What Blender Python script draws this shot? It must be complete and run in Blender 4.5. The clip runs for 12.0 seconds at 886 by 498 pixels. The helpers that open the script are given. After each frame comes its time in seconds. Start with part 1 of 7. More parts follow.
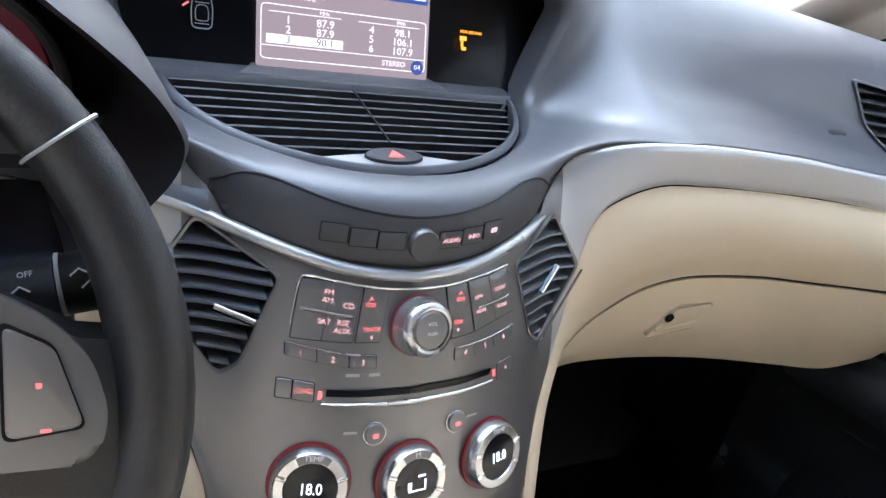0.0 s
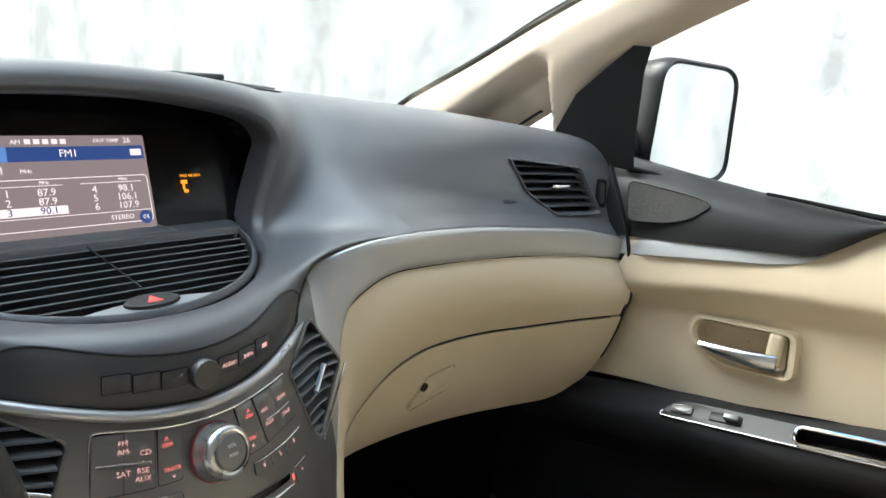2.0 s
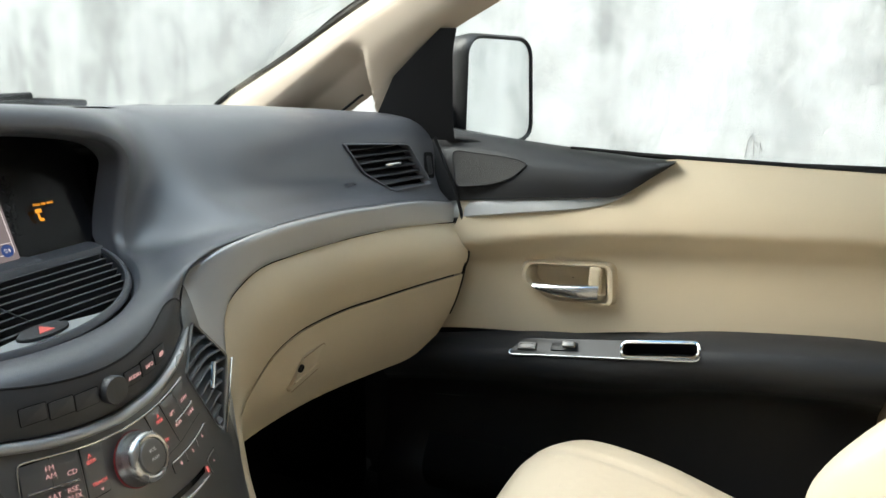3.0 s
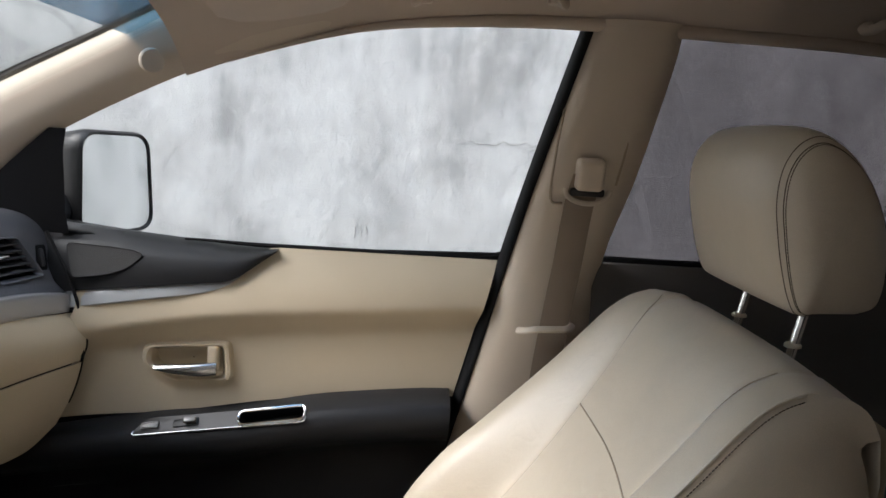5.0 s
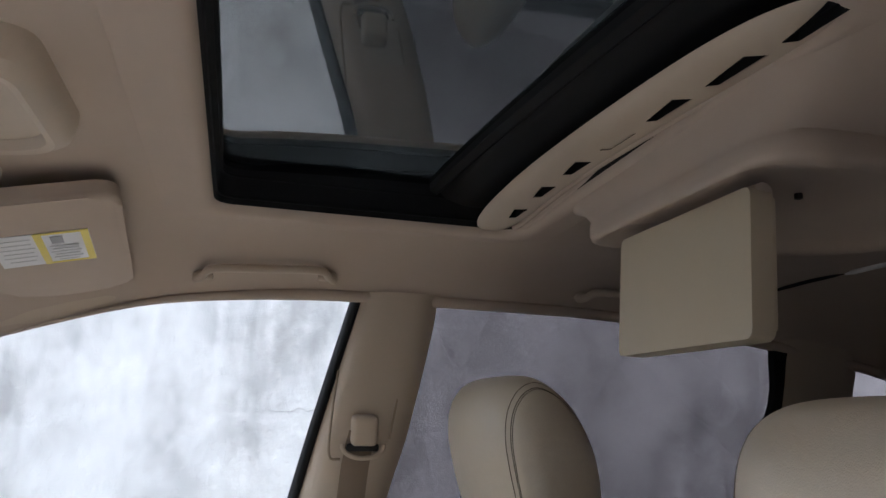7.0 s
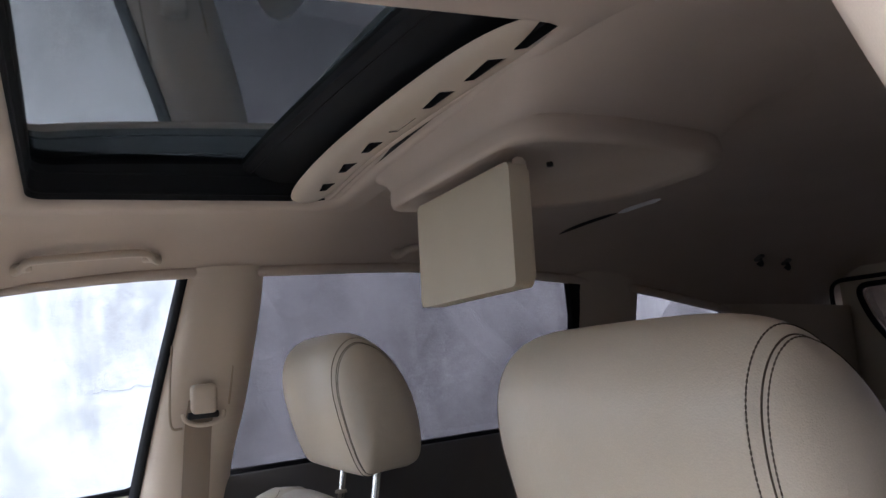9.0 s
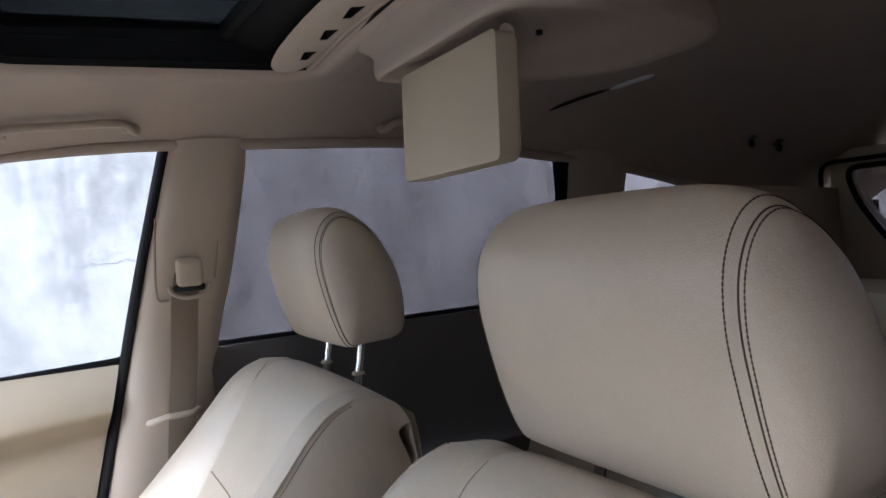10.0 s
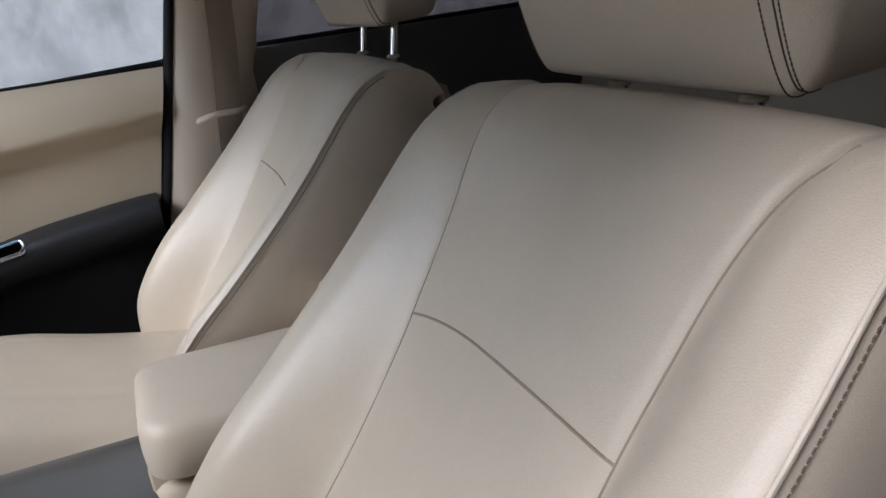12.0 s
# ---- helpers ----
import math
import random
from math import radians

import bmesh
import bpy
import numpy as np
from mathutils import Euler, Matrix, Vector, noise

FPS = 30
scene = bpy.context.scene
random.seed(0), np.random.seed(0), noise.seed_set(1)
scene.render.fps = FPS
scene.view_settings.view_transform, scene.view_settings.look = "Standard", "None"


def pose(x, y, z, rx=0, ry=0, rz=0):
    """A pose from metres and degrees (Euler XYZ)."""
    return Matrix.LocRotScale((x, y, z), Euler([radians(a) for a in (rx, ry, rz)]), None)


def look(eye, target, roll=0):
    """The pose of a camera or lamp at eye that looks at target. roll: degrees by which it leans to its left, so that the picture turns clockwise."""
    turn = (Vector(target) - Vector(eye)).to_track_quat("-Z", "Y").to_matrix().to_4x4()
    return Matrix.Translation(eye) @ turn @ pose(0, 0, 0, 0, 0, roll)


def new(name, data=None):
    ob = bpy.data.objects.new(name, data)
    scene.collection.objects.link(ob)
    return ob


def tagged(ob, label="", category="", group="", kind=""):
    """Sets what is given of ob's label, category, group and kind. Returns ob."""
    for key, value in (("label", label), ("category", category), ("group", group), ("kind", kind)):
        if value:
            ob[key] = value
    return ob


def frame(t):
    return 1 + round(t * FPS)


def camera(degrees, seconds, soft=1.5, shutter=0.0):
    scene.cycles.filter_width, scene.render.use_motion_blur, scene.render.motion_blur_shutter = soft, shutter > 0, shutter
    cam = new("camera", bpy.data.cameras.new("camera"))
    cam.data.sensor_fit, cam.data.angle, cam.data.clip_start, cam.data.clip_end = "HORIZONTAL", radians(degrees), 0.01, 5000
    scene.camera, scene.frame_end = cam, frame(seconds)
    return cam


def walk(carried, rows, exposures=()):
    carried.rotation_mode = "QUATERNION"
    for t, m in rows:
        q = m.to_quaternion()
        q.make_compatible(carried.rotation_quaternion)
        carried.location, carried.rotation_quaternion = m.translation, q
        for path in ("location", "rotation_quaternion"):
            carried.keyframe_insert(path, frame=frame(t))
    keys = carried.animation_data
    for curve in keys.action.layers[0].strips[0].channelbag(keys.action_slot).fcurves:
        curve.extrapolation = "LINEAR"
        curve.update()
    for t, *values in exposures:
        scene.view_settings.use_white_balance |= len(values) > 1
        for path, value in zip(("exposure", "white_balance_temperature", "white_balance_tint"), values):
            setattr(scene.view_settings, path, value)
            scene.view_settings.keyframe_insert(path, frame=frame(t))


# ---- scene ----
cam = camera(59.6, 12.0)
PATH = [
    (0, (-0.253, 0.286, 0.914), (0.718, 1.808, 0.055), 13.6),
    (0.5, (-0.273, 0.28, 0.926), (0.827, 1.796, 0.224), 11.7),
    (1, (-0.292, 0.261, 0.924), (1.037, 1.637, 0.342), 11.3),
    (1.5, (-0.3, 0.245, 0.915), (1.167, 1.517, 0.431), 9.0),
    (2, (-0.329, 0.255, 0.924), (1.228, 1.421, 0.457), 6.5),
    (2.5, (-0.379, 0.255, 0.938), (1.312, 1.202, 0.446), 2.5),
    (3, (-0.418, 0.252, 0.947), (1.364, 1.006, 0.442), 1.2),
    (3.2, (-0.437, 0.25, 0.948), (1.389, 0.884, 0.434), 1.1),
    (4.8, (-0.557, 0.212, 0.999), (1.41, 0.182, 0.639), 3.1),
    (5, (-0.556, 0.155, 1.005), (1.42, 0.073, 0.71), 3.7),
    (5.5, (-0.575, 0.13, 0.964), (1.4, -0.187, 0.961), 2.7),
    (6, (-0.599, 0.113, 0.97), (1.356, -0.294, 1.081), 1.6),
    (6.5, (-0.636, 0.121, 0.985), (1.285, -0.367, 1.248), 0.8),
    (6.7, (-0.652, 0.107, 0.984), (1.259, -0.348, 1.361), 1.5),
    (8.3, (-0.809, 0.087, 1.009), (0.979, -0.702, 1.431), -5.0),
    (8.4, (-0.806, 0.099, 1.001), (0.968, -0.735, 1.397), -5.5),
    (8.5, (-0.816, 0.094, 1.011), (0.955, -0.765, 1.37), -6.1),
    (9, (-0.807, 0.103, 0.992), (0.966, -0.784, 1.259), -5.8),
    (9.5, (-0.796, 0.088, 0.994), (0.999, -0.788, 1.1), -5.6),
    (10, (-0.797, 0.089, 0.984), (0.994, -0.801, 0.943), -5.1),
    (10.5, (-0.797, 0.096, 0.954), (0.98, -0.8, 0.759), -4.5),
    (11, (-0.809, 0.084, 0.947), (0.957, -0.758, 0.533), -6.0),
    (11.3, (-0.817, 0.095, 0.919), (0.947, -0.725, 0.456), -4.7),
    (11.5, (-0.824, 0.091, 0.924), (0.937, -0.681, 0.375), -6.4),
    (12, (-0.834, 0.09, 0.887), (0.934, -0.573, 0.228), -7.7),
]
EXPOSURES = [(0, 3.75, 5650, 11), (1.5, 3.30, 6150, 5), (3, 2.78, 6400, 2), (5, 2.15, 6200, 12), (5.5, 2.11, 6100, 12), (6, 2.18, 6000, 13), (6.5, 2.30, 5900, 13), (8.5, 3.02, 5600, 15), (9.5, 2.85, 5550, 15), (10.5, 2.68, 5600, 15), (11.5, 2.14, 5700, 14), (12, 1.70, 5750, 14)]
SKY, SUN = 0.15, 0.9
walk(cam, [(t, look(eye, target, roll)) for t, eye, target, roll in PATH], EXPOSURES)


# ---- world, sun and sky ----
world = bpy.data.worlds.new("overcast_sky")
scene.world = world
world.use_nodes = True
wn = world.node_tree.nodes
sky = wn.new("ShaderNodeTexSky")
sky.sky_type, sky.sun_disc = "NISHITA", False
sky.sun_elevation, sky.sun_rotation = radians(41), radians(346)
sky.air_density, sky.dust_density = 1.0, 3.0
cloud = wn.new("ShaderNodeMix")
cloud.data_type = "RGBA"
cloud.inputs[0].default_value = 0.6
cloud.inputs[7].default_value = (6.2, 6.4, 6.8, 1)
world.node_tree.links.new(sky.outputs[0], cloud.inputs[6])
world.node_tree.links.new(cloud.outputs[2], wn["Background"].inputs[0])
wn["Background"].inputs[1].default_value = SKY

sun = new("sun", bpy.data.lights.new("sun", "SUN"))
sun.data.energy, sun.data.angle, sun.data.color = SUN, radians(40), (1.0, 0.97, 0.93)
sun.matrix_world = look((-1.2, 4.7, 4.9), (0, 0, 0.6))


# ---- materials ----
def mat(name, col, rough=0.6, metal=0.0, grain=400, bump=0.15, var=0.08, coat=0.0, spec=0.5, big=7.0, cells=False, dist=0.0006, crease=0.0):
    """A procedural surface: blotches at one scale, grain and relief at a finer one."""
    m = bpy.data.materials.new(name)
    m.use_nodes = True
    t = m.node_tree
    b = t.nodes["Principled BSDF"]
    co = t.nodes.new("ShaderNodeTexCoord")
    n1 = t.nodes.new("ShaderNodeTexNoise")
    n1.inputs["Scale"].default_value, n1.inputs["Detail"].default_value = big, 5
    n2 = t.nodes.new("ShaderNodeTexVoronoi" if cells else "ShaderNodeTexNoise")
    n2.inputs["Scale"].default_value = grain
    for n in (n1, n2):
        t.links.new(co.outputs["Object"], n.inputs["Vector"])
    fine = n2.outputs[0]
    mixf = t.nodes.new("ShaderNodeMath")
    mixf.operation = "MULTIPLY_ADD"
    t.links.new(fine, mixf.inputs[0])
    mixf.inputs[1].default_value = 0.35
    t.links.new(n1.outputs[0], mixf.inputs[2])
    ramp = t.nodes.new("ShaderNodeValToRGB")
    ramp.color_ramp.elements[0].position, ramp.color_ramp.elements[1].position = 0.35, 0.95
    ramp.color_ramp.elements[0].color = (*[c * (1 - var) for c in col], 1)
    ramp.color_ramp.elements[1].color = (*[min(1, c * (1 + var)) for c in col], 1)
    t.links.new(mixf.outputs[0], ramp.inputs[0])
    t.links.new(ramp.outputs[0], b.inputs["Base Color"])
    rr = t.nodes.new("ShaderNodeMapRange")
    rr.inputs["To Min"].default_value, rr.inputs["To Max"].default_value = max(0.02, rough - 0.08), min(1, rough + 0.08)
    t.links.new(n1.outputs[0], rr.inputs["Value"])
    t.links.new(rr.outputs[0], b.inputs["Roughness"])
    b.inputs["Metallic"].default_value = metal
    b.inputs["Coat Weight"].default_value = coat
    b.inputs["Coat Roughness"].default_value = 0.08
    b.inputs["Specular IOR Level"].default_value = spec
    if bump:
        bp = t.nodes.new("ShaderNodeBump")
        bp.inputs["Strength"].default_value, bp.inputs["Distance"].default_value = bump, dist
        t.links.new(fine, bp.inputs["Height"])
        t.links.new(bp.outputs[0], b.inputs["Normal"])
        if crease:
            n3 = t.nodes.new("ShaderNodeTexNoise")
            n3.inputs["Scale"].default_value, n3.inputs["Detail"].default_value, n3.inputs["Distortion"].default_value = 28, 6, 1.2
            t.links.new(co.outputs["Object"], n3.inputs["Vector"])
            b2 = t.nodes.new("ShaderNodeBump")
            b2.inputs["Strength"].default_value, b2.inputs["Distance"].default_value = crease, 0.004
            t.links.new(n3.outputs[0], b2.inputs["Height"])
            t.links.new(b2.outputs[0], bp.inputs["Normal"])
    return m


def glow(name, col, strength):
    m = bpy.data.materials.new(name)
    m.use_nodes = True
    b = m.node_tree.nodes["Principled BSDF"]
    b.inputs["Base Color"].default_value = (*[c * 0.1 for c in col], 1)
    b.inputs["Emission Color"].default_value = (*col, 1)
    b.inputs["Emission Strength"].default_value = 0.55 * strength
    b.inputs["Roughness"].default_value = 0.4
    return m


def glass(name, tint, rough=0.0, gloss=0.03):
    """Thin pane: see-through with a tint, and a mirror-like gloss that grows at a slant."""
    m = bpy.data.materials.new(name)
    m.use_nodes = True
    t = m.node_tree
    t.nodes.remove(t.nodes["Principled BSDF"])
    tr, gl = t.nodes.new("ShaderNodeBsdfTransparent"), t.nodes.new("ShaderNodeBsdfGlossy")
    tr.inputs[0].default_value = (*tint, 1)
    gl.inputs["Roughness"].default_value = rough
    lw, mx = t.nodes.new("ShaderNodeLayerWeight"), t.nodes.new("ShaderNodeMixShader")
    lw.inputs[0].default_value = 0.5
    po, ma = t.nodes.new("ShaderNodeMath"), t.nodes.new("ShaderNodeMath")
    po.operation, ma.operation = "POWER", "MULTIPLY_ADD"
    po.inputs[1].default_value, ma.inputs[1].default_value, ma.inputs[2].default_value = 5.0, 0.9, gloss
    t.links.new(lw.outputs["Facing"], po.inputs[0])
    t.links.new(po.outputs[0], ma.inputs[0])
    t.links.new(ma.outputs[0], mx.inputs[0])
    t.links.new(tr.outputs[0], mx.inputs[1])
    t.links.new(gl.outputs[0], mx.inputs[2])
    t.links.new(mx.outputs[0], t.nodes["Material Output"].inputs[0])
    return m


LEATHER = mat("beige_leather", (0.59, 0.508, 0.398), 0.32, grain=900, bump=0.3, var=0.08, cells=True, dist=0.0005, spec=0.45, crease=0.22)
# Seat leather dimmed for the second row: the rear cabin's shade in its colour.
LEATHER_DIM = mat("dimmed_beige_leather", (0.40, 0.35, 0.28), 0.8, grain=1200, bump=0.3, var=0.1)
BEIGE = mat("beige_moulded_plastic", (0.57, 0.485, 0.355), 0.5, grain=1100, bump=0.2, var=0.05, cells=True, dist=0.0003)
TRIM = mat("beige_pillar_plastic", (0.53, 0.448, 0.355), 0.55, grain=1100, bump=0.2, var=0.05, cells=True, dist=0.0003)
LINER = mat("headliner_fabric", (0.50, 0.418, 0.345), 0.95, grain=1500, bump=0.4, var=0.07, spec=0.2, dist=0.0004)
PAD = mat("charcoal_dash_skin", (0.073, 0.075, 0.085), 0.35, grain=1000, bump=0.3, var=0.12, cells=True, dist=0.0004, spec=0.75)
SWITCHES = mat("matt_black_grey_panel", (0.042, 0.042, 0.046), 0.45, grain=1400, bump=0.15, var=0.1)
VINYL = mat("charcoal_armrest_vinyl", (0.019, 0.020, 0.023), 0.46, grain=1000, bump=0.3, var=0.1, cells=True, dist=0.0004, spec=0.25)
TAUPE = mat("dark_taupe_vinyl", (0.105, 0.098, 0.092), 0.5, grain=1000, bump=0.3, var=0.12, cells=True, dist=0.0004)
DARK = mat("dark_grey_plastic", (0.028, 0.028, 0.031), 0.55, grain=1200, bump=0.25, var=0.12, cells=True, dist=0.0003)
BLACK = mat("black_plastic", (0.010, 0.010, 0.011), 0.42, grain=900, bump=0.1, var=0.1, spec=0.3)
GLOSSBLACK = mat("black_lens", (0.0085, 0.0085, 0.0105), 0.12, grain=300, bump=0, var=0.05, spec=0.3)
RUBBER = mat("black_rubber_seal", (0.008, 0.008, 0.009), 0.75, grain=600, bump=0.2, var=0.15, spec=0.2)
# Dash fascia and band share one paint: SILVER its lit tone, STACK its shaded.
SILVER = mat("satin_silver_paint", (0.46, 0.466, 0.478), 0.30, metal=0.55, grain=2500, bump=0.05, var=0.04, big=4)
STACK = mat("silver_fascia_shaded", (0.168, 0.166, 0.166), 0.32, metal=0.6, grain=2500, bump=0.05, var=0.05, big=4)
BUTTON = mat("grey_button_plastic", (0.18, 0.176, 0.172), 0.38, metal=0.5, grain=2500, bump=0.05, var=0.06, big=20)
CHROME = mat("chrome", (0.80, 0.80, 0.80), 0.1, metal=1.0, grain=200, bump=0, var=0.02)
SATIN = mat("satin_aluminium", (0.56, 0.56, 0.56), 0.25, metal=0.95, grain=2500, bump=0.05, var=0.04)
WHEEL = mat("black_wheel_leather", (0.022, 0.021, 0.021), 0.37, grain=1100, bump=0.4, var=0.15, cells=True, dist=0.0004)
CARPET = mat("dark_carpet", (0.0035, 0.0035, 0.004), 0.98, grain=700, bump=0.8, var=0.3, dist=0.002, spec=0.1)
STITCH = mat("brown_stitch_thread", (0.10, 0.072, 0.05), 0.8, grain=900, bump=0.2, var=0.2)
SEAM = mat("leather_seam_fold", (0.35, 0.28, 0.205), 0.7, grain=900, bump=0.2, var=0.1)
BELT = mat("beige_webbing", (0.24, 0.185, 0.135), 0.75, grain=1400, bump=0.6, var=0.1, dist=0.0006)
WHITEPAINT = mat("white_print", (0.75, 0.75, 0.75), 0.5, grain=300, bump=0, var=0.02)
YELLOW = mat("yellow_print", (0.75, 0.62, 0.08), 0.5, grain=300, bump=0, var=0.03)
GREYINK = mat("grey_print", (0.35, 0.35, 0.36), 0.5, grain=300, bump=0, var=0.03)
PAINT = mat("dark_grey_car_paint", (0.10, 0.105, 0.115), 0.25, metal=0.6, grain=3000, bump=0, var=0.05, coat=0.8)
REDGLOW = glow("red_legend", (1.0, 0.20, 0.18), 0.19)
REDDIM = glow("dim_red_ring", (1.0, 0.04, 0.06), 0.008)
PINKGLOW = glow("pale_red_legend", (1.0, 0.52, 0.50), 0.17)
ORANGE = glow("amber_legend", (1.0, 0.36, 0.02), 0.30)
WHITEGLOW = glow("white_legend", (0.9, 0.95, 1.0), 0.4)
LCD = glow("lcd_mauve", (0.060, 0.045, 0.046), 1.0)
LCDBLUE = glow("lcd_blue", (0.006, 0.014, 0.052), 1.0)
LCDDARK = glow("lcd_navy", (0.008, 0.012, 0.04), 1.0)
LCDWHITE = glow("lcd_white", (0.24, 0.20, 0.20), 1.0)
CLEAR = glass("clear_glass", (0.93, 0.95, 0.94))
PRIVACY = glass("privacy_glass", (0.278, 0.264, 0.272))
ROOFGLASS = glass("tinted_roof_glass", (0.15, 0.16, 0.158), 0.03, 0.17)
MIRROR = mat("mirror_silvering", (0.9, 0.92, 0.92), 0.03, metal=1.0, bump=0, var=0.01)


# ---- modelling tools ----
def spline(pts, n):
    """n points along a Catmull-Rom curve through pts."""
    p = [Vector(q) for q in pts]
    p = [2 * p[0] - p[1], *p, 2 * p[-1] - p[-2]]
    out = []
    for i in range(n):
        u = i / (n - 1) * (len(p) - 3)
        k = min(int(u), len(p) - 4)
        f = u - k
        a, b, c, d = p[k:k + 4]
        out.append(0.5 * (2 * b + (c - a) * f + (2 * a - 5 * b + 4 * c - d) * f * f + (3 * b - a - 3 * c + d) * f ** 3))
    return out


def curve(knots):
    """A smooth scalar function through (x, value) knots."""
    xs = [k[0] for k in knots]
    vs = [k[1] for k in knots]
    n = len(xs)
    slope = [0.0] * n
    for i in range(n):
        a, b = max(0, i - 1), min(n - 1, i + 1)
        slope[i] = (vs[b] - vs[a]) / (xs[b] - xs[a])

    def at(x):
        if x <= xs[0]:
            return vs[0]
        if x >= xs[-1]:
            return vs[-1]
        i = max(k for k in range(n - 1) if xs[k] <= x)
        h = xs[i + 1] - xs[i]
        f = (x - xs[i]) / h
        return ((1 + 2 * f) * (1 - f) ** 2 * vs[i] + f * (1 - f) ** 2 * h * slope[i]
                + f * f * (3 - 2 * f) * vs[i + 1] + f * f * (f - 1) * h * slope[i + 1])
    return at


def steps(a, b, n):
    return [a + (b - a) * i / (n - 1) for i in range(n)]


def grid(rows, ring=False, loop=False, caps=False, thick=0.0):
    """A skin over rows of points. ring: each row closes on itself; loop: the last row joins the first."""
    bm = bmesh.new()
    vs = [[bm.verts.new(p) for p in row] for row in rows]
    nr, nc = len(vs), len(vs[0])
    for i in range(nr if loop else nr - 1):
        for j in range(nc if ring else nc - 1):
            a, b = vs[i], vs[(i + 1) % nr]
            quad = [a[j], a[(j + 1) % nc], b[(j + 1) % nc], b[j]]
            try:
                bm.faces.new(quad)
            except ValueError:
                pass
    if caps:
        bm.faces.new(vs[0][::-1])
        bm.faces.new(vs[-1])
    bmesh.ops.remove_doubles(bm, verts=bm.verts[:], dist=1e-6)
    bmesh.ops.recalc_face_normals(bm, faces=bm.faces[:])
    if thick:
        bmesh.ops.solidify(bm, geom=bm.faces[:], thickness=thick)
        bmesh.ops.recalc_face_normals(bm, faces=bm.faces[:])
    return bm


def tube(pts, r, n=8, loop=False, flat=1.0):
    """A pipe along pts; flat squashes its section."""
    pts = [Vector(p) for p in pts]
    rows, side = [], None
    for i, p in enumerate(pts):
        a = pts[i - 1] if (i or loop) else p
        b = pts[(i + 1) % len(pts)] if (i < len(pts) - 1 or loop) else p
        d = (b - a).normalized()
        if side is None:
            side = d.orthogonal().normalized()
        side = (side - d * side.dot(d)).normalized()
        up = d.cross(side)
        rr = r(i / (len(pts) - 1)) if callable(r) else r
        rows.append([p + side * rr * math.cos(k * 2 * math.pi / n) + up * rr * flat * math.sin(k * 2 * math.pi / n) for k in range(n)])
    return grid(rows, ring=True, loop=loop, caps=not loop)


def rbox(sx, sy, sz, r=0.004, seg=2, at=(0, 0, 0)):
    bm = bmesh.new()
    bmesh.ops.create_cube(bm, size=1)
    bmesh.ops.transform(bm, matrix=Matrix.Translation(at) @ Matrix.Diagonal((sx, sy, sz, 1)), verts=bm.verts[:])
    r = min(r, 0.49 * min(sx, sy, sz))
    if r > 0:
        bmesh.ops.bevel(bm, geom=bm.edges[:], offset=r, segments=seg, affect="EDGES", profile=0.5)
    return bm


def rounded(pts, r, n=5):
    """A 2D outline with its corners rounded by up to r."""
    out = []
    for i, p in enumerate(pts):
        p, a, b = Vector(p[:2]), Vector(pts[i - 1][:2]), Vector(pts[(i + 1) % len(pts)][:2])
        k = min(r, 0.45 * (a - p).length, 0.45 * (b - p).length)
        s, e = p + (a - p).normalized() * k, p + (b - p).normalized() * k
        for j in range(n + 1):
            f = j / n
            out.append((1 - f) ** 2 * s + 2 * f * (1 - f) * p + f * f * e)
    return out


def prism(outline, depth, bevel=0.0, seg=2, top=0.0):
    """An outline in local x, y as a plate from top - depth to top, its upper edges rounded."""
    bm = bmesh.new()
    lower = [bm.verts.new((p[0], p[1], top - depth)) for p in outline]
    upper = [bm.verts.new((p[0], p[1], top)) for p in outline]
    n = len(outline)
    bm.faces.new(lower[::-1])
    cap = bm.faces.new(upper)
    for i in range(n):
        bm.faces.new((lower[i], lower[(i + 1) % n], upper[(i + 1) % n], upper[i]))
    if bevel:
        bmesh.ops.bevel(bm, geom=list(cap.edges), offset=bevel, segments=seg, affect="EDGES", profile=0.5)
    bmesh.ops.recalc_face_normals(bm, faces=bm.faces[:])
    return bm


def lathe(profile, n=32):
    rows = [[(r * math.cos(k * 2 * math.pi / n), r * math.sin(k * 2 * math.pi / n), z) for k in range(n)] for r, z in profile]
    return grid(rows, ring=True, caps=True)


def cut_out(bm, poly, a, b, keep):
    """Cuts a convex outline, given in the axes a and b, out of a skin, where keep(centre) is false."""
    poly = [Vector(p[:2]) for p in poly]
    mid = sum(poly, Vector((0, 0))) / len(poly)
    for p, q in zip(poly, poly[1:] + poly[:1]):
        co, no = Vector((0, 0, 0)), Vector((0, 0, 0))
        co[a], co[b] = p
        no[a], no[b] = q.y - p.y, p.x - q.x
        bmesh.ops.bisect_plane(bm, geom=bm.verts[:] + bm.edges[:] + bm.faces[:], dist=1e-6, plane_co=co, plane_no=no)
    gone = []
    for f in bm.faces:
        c = f.calc_center_median()
        w = Vector((c[a], c[b]))
        if not keep(c) and all((q - p).cross(w - p) * (q - p).cross(mid - p) > 0 for p, q in zip(poly, poly[1:] + poly[:1])):
            gone.append(f)
    bmesh.ops.delete(bm, geom=gone, context="FACES")
    return bm


def join(*bms):
    out = bmesh.new()
    for b in bms:
        me = bpy.data.meshes.new("tmp")
        b.to_mesh(me)
        b.free()
        out.from_mesh(me)
        bpy.data.meshes.remove(me)
    return out


def moved(bm, m):
    bmesh.ops.transform(bm, matrix=m, verts=bm.verts[:])
    return bm


def mirrored(bm):
    """The same, on the other side of the car."""
    bmesh.ops.transform(bm, matrix=Matrix.Diagonal((-1, 1, 1, 1)), verts=bm.verts[:])
    bmesh.ops.reverse_faces(bm, faces=bm.faces[:])
    return bm


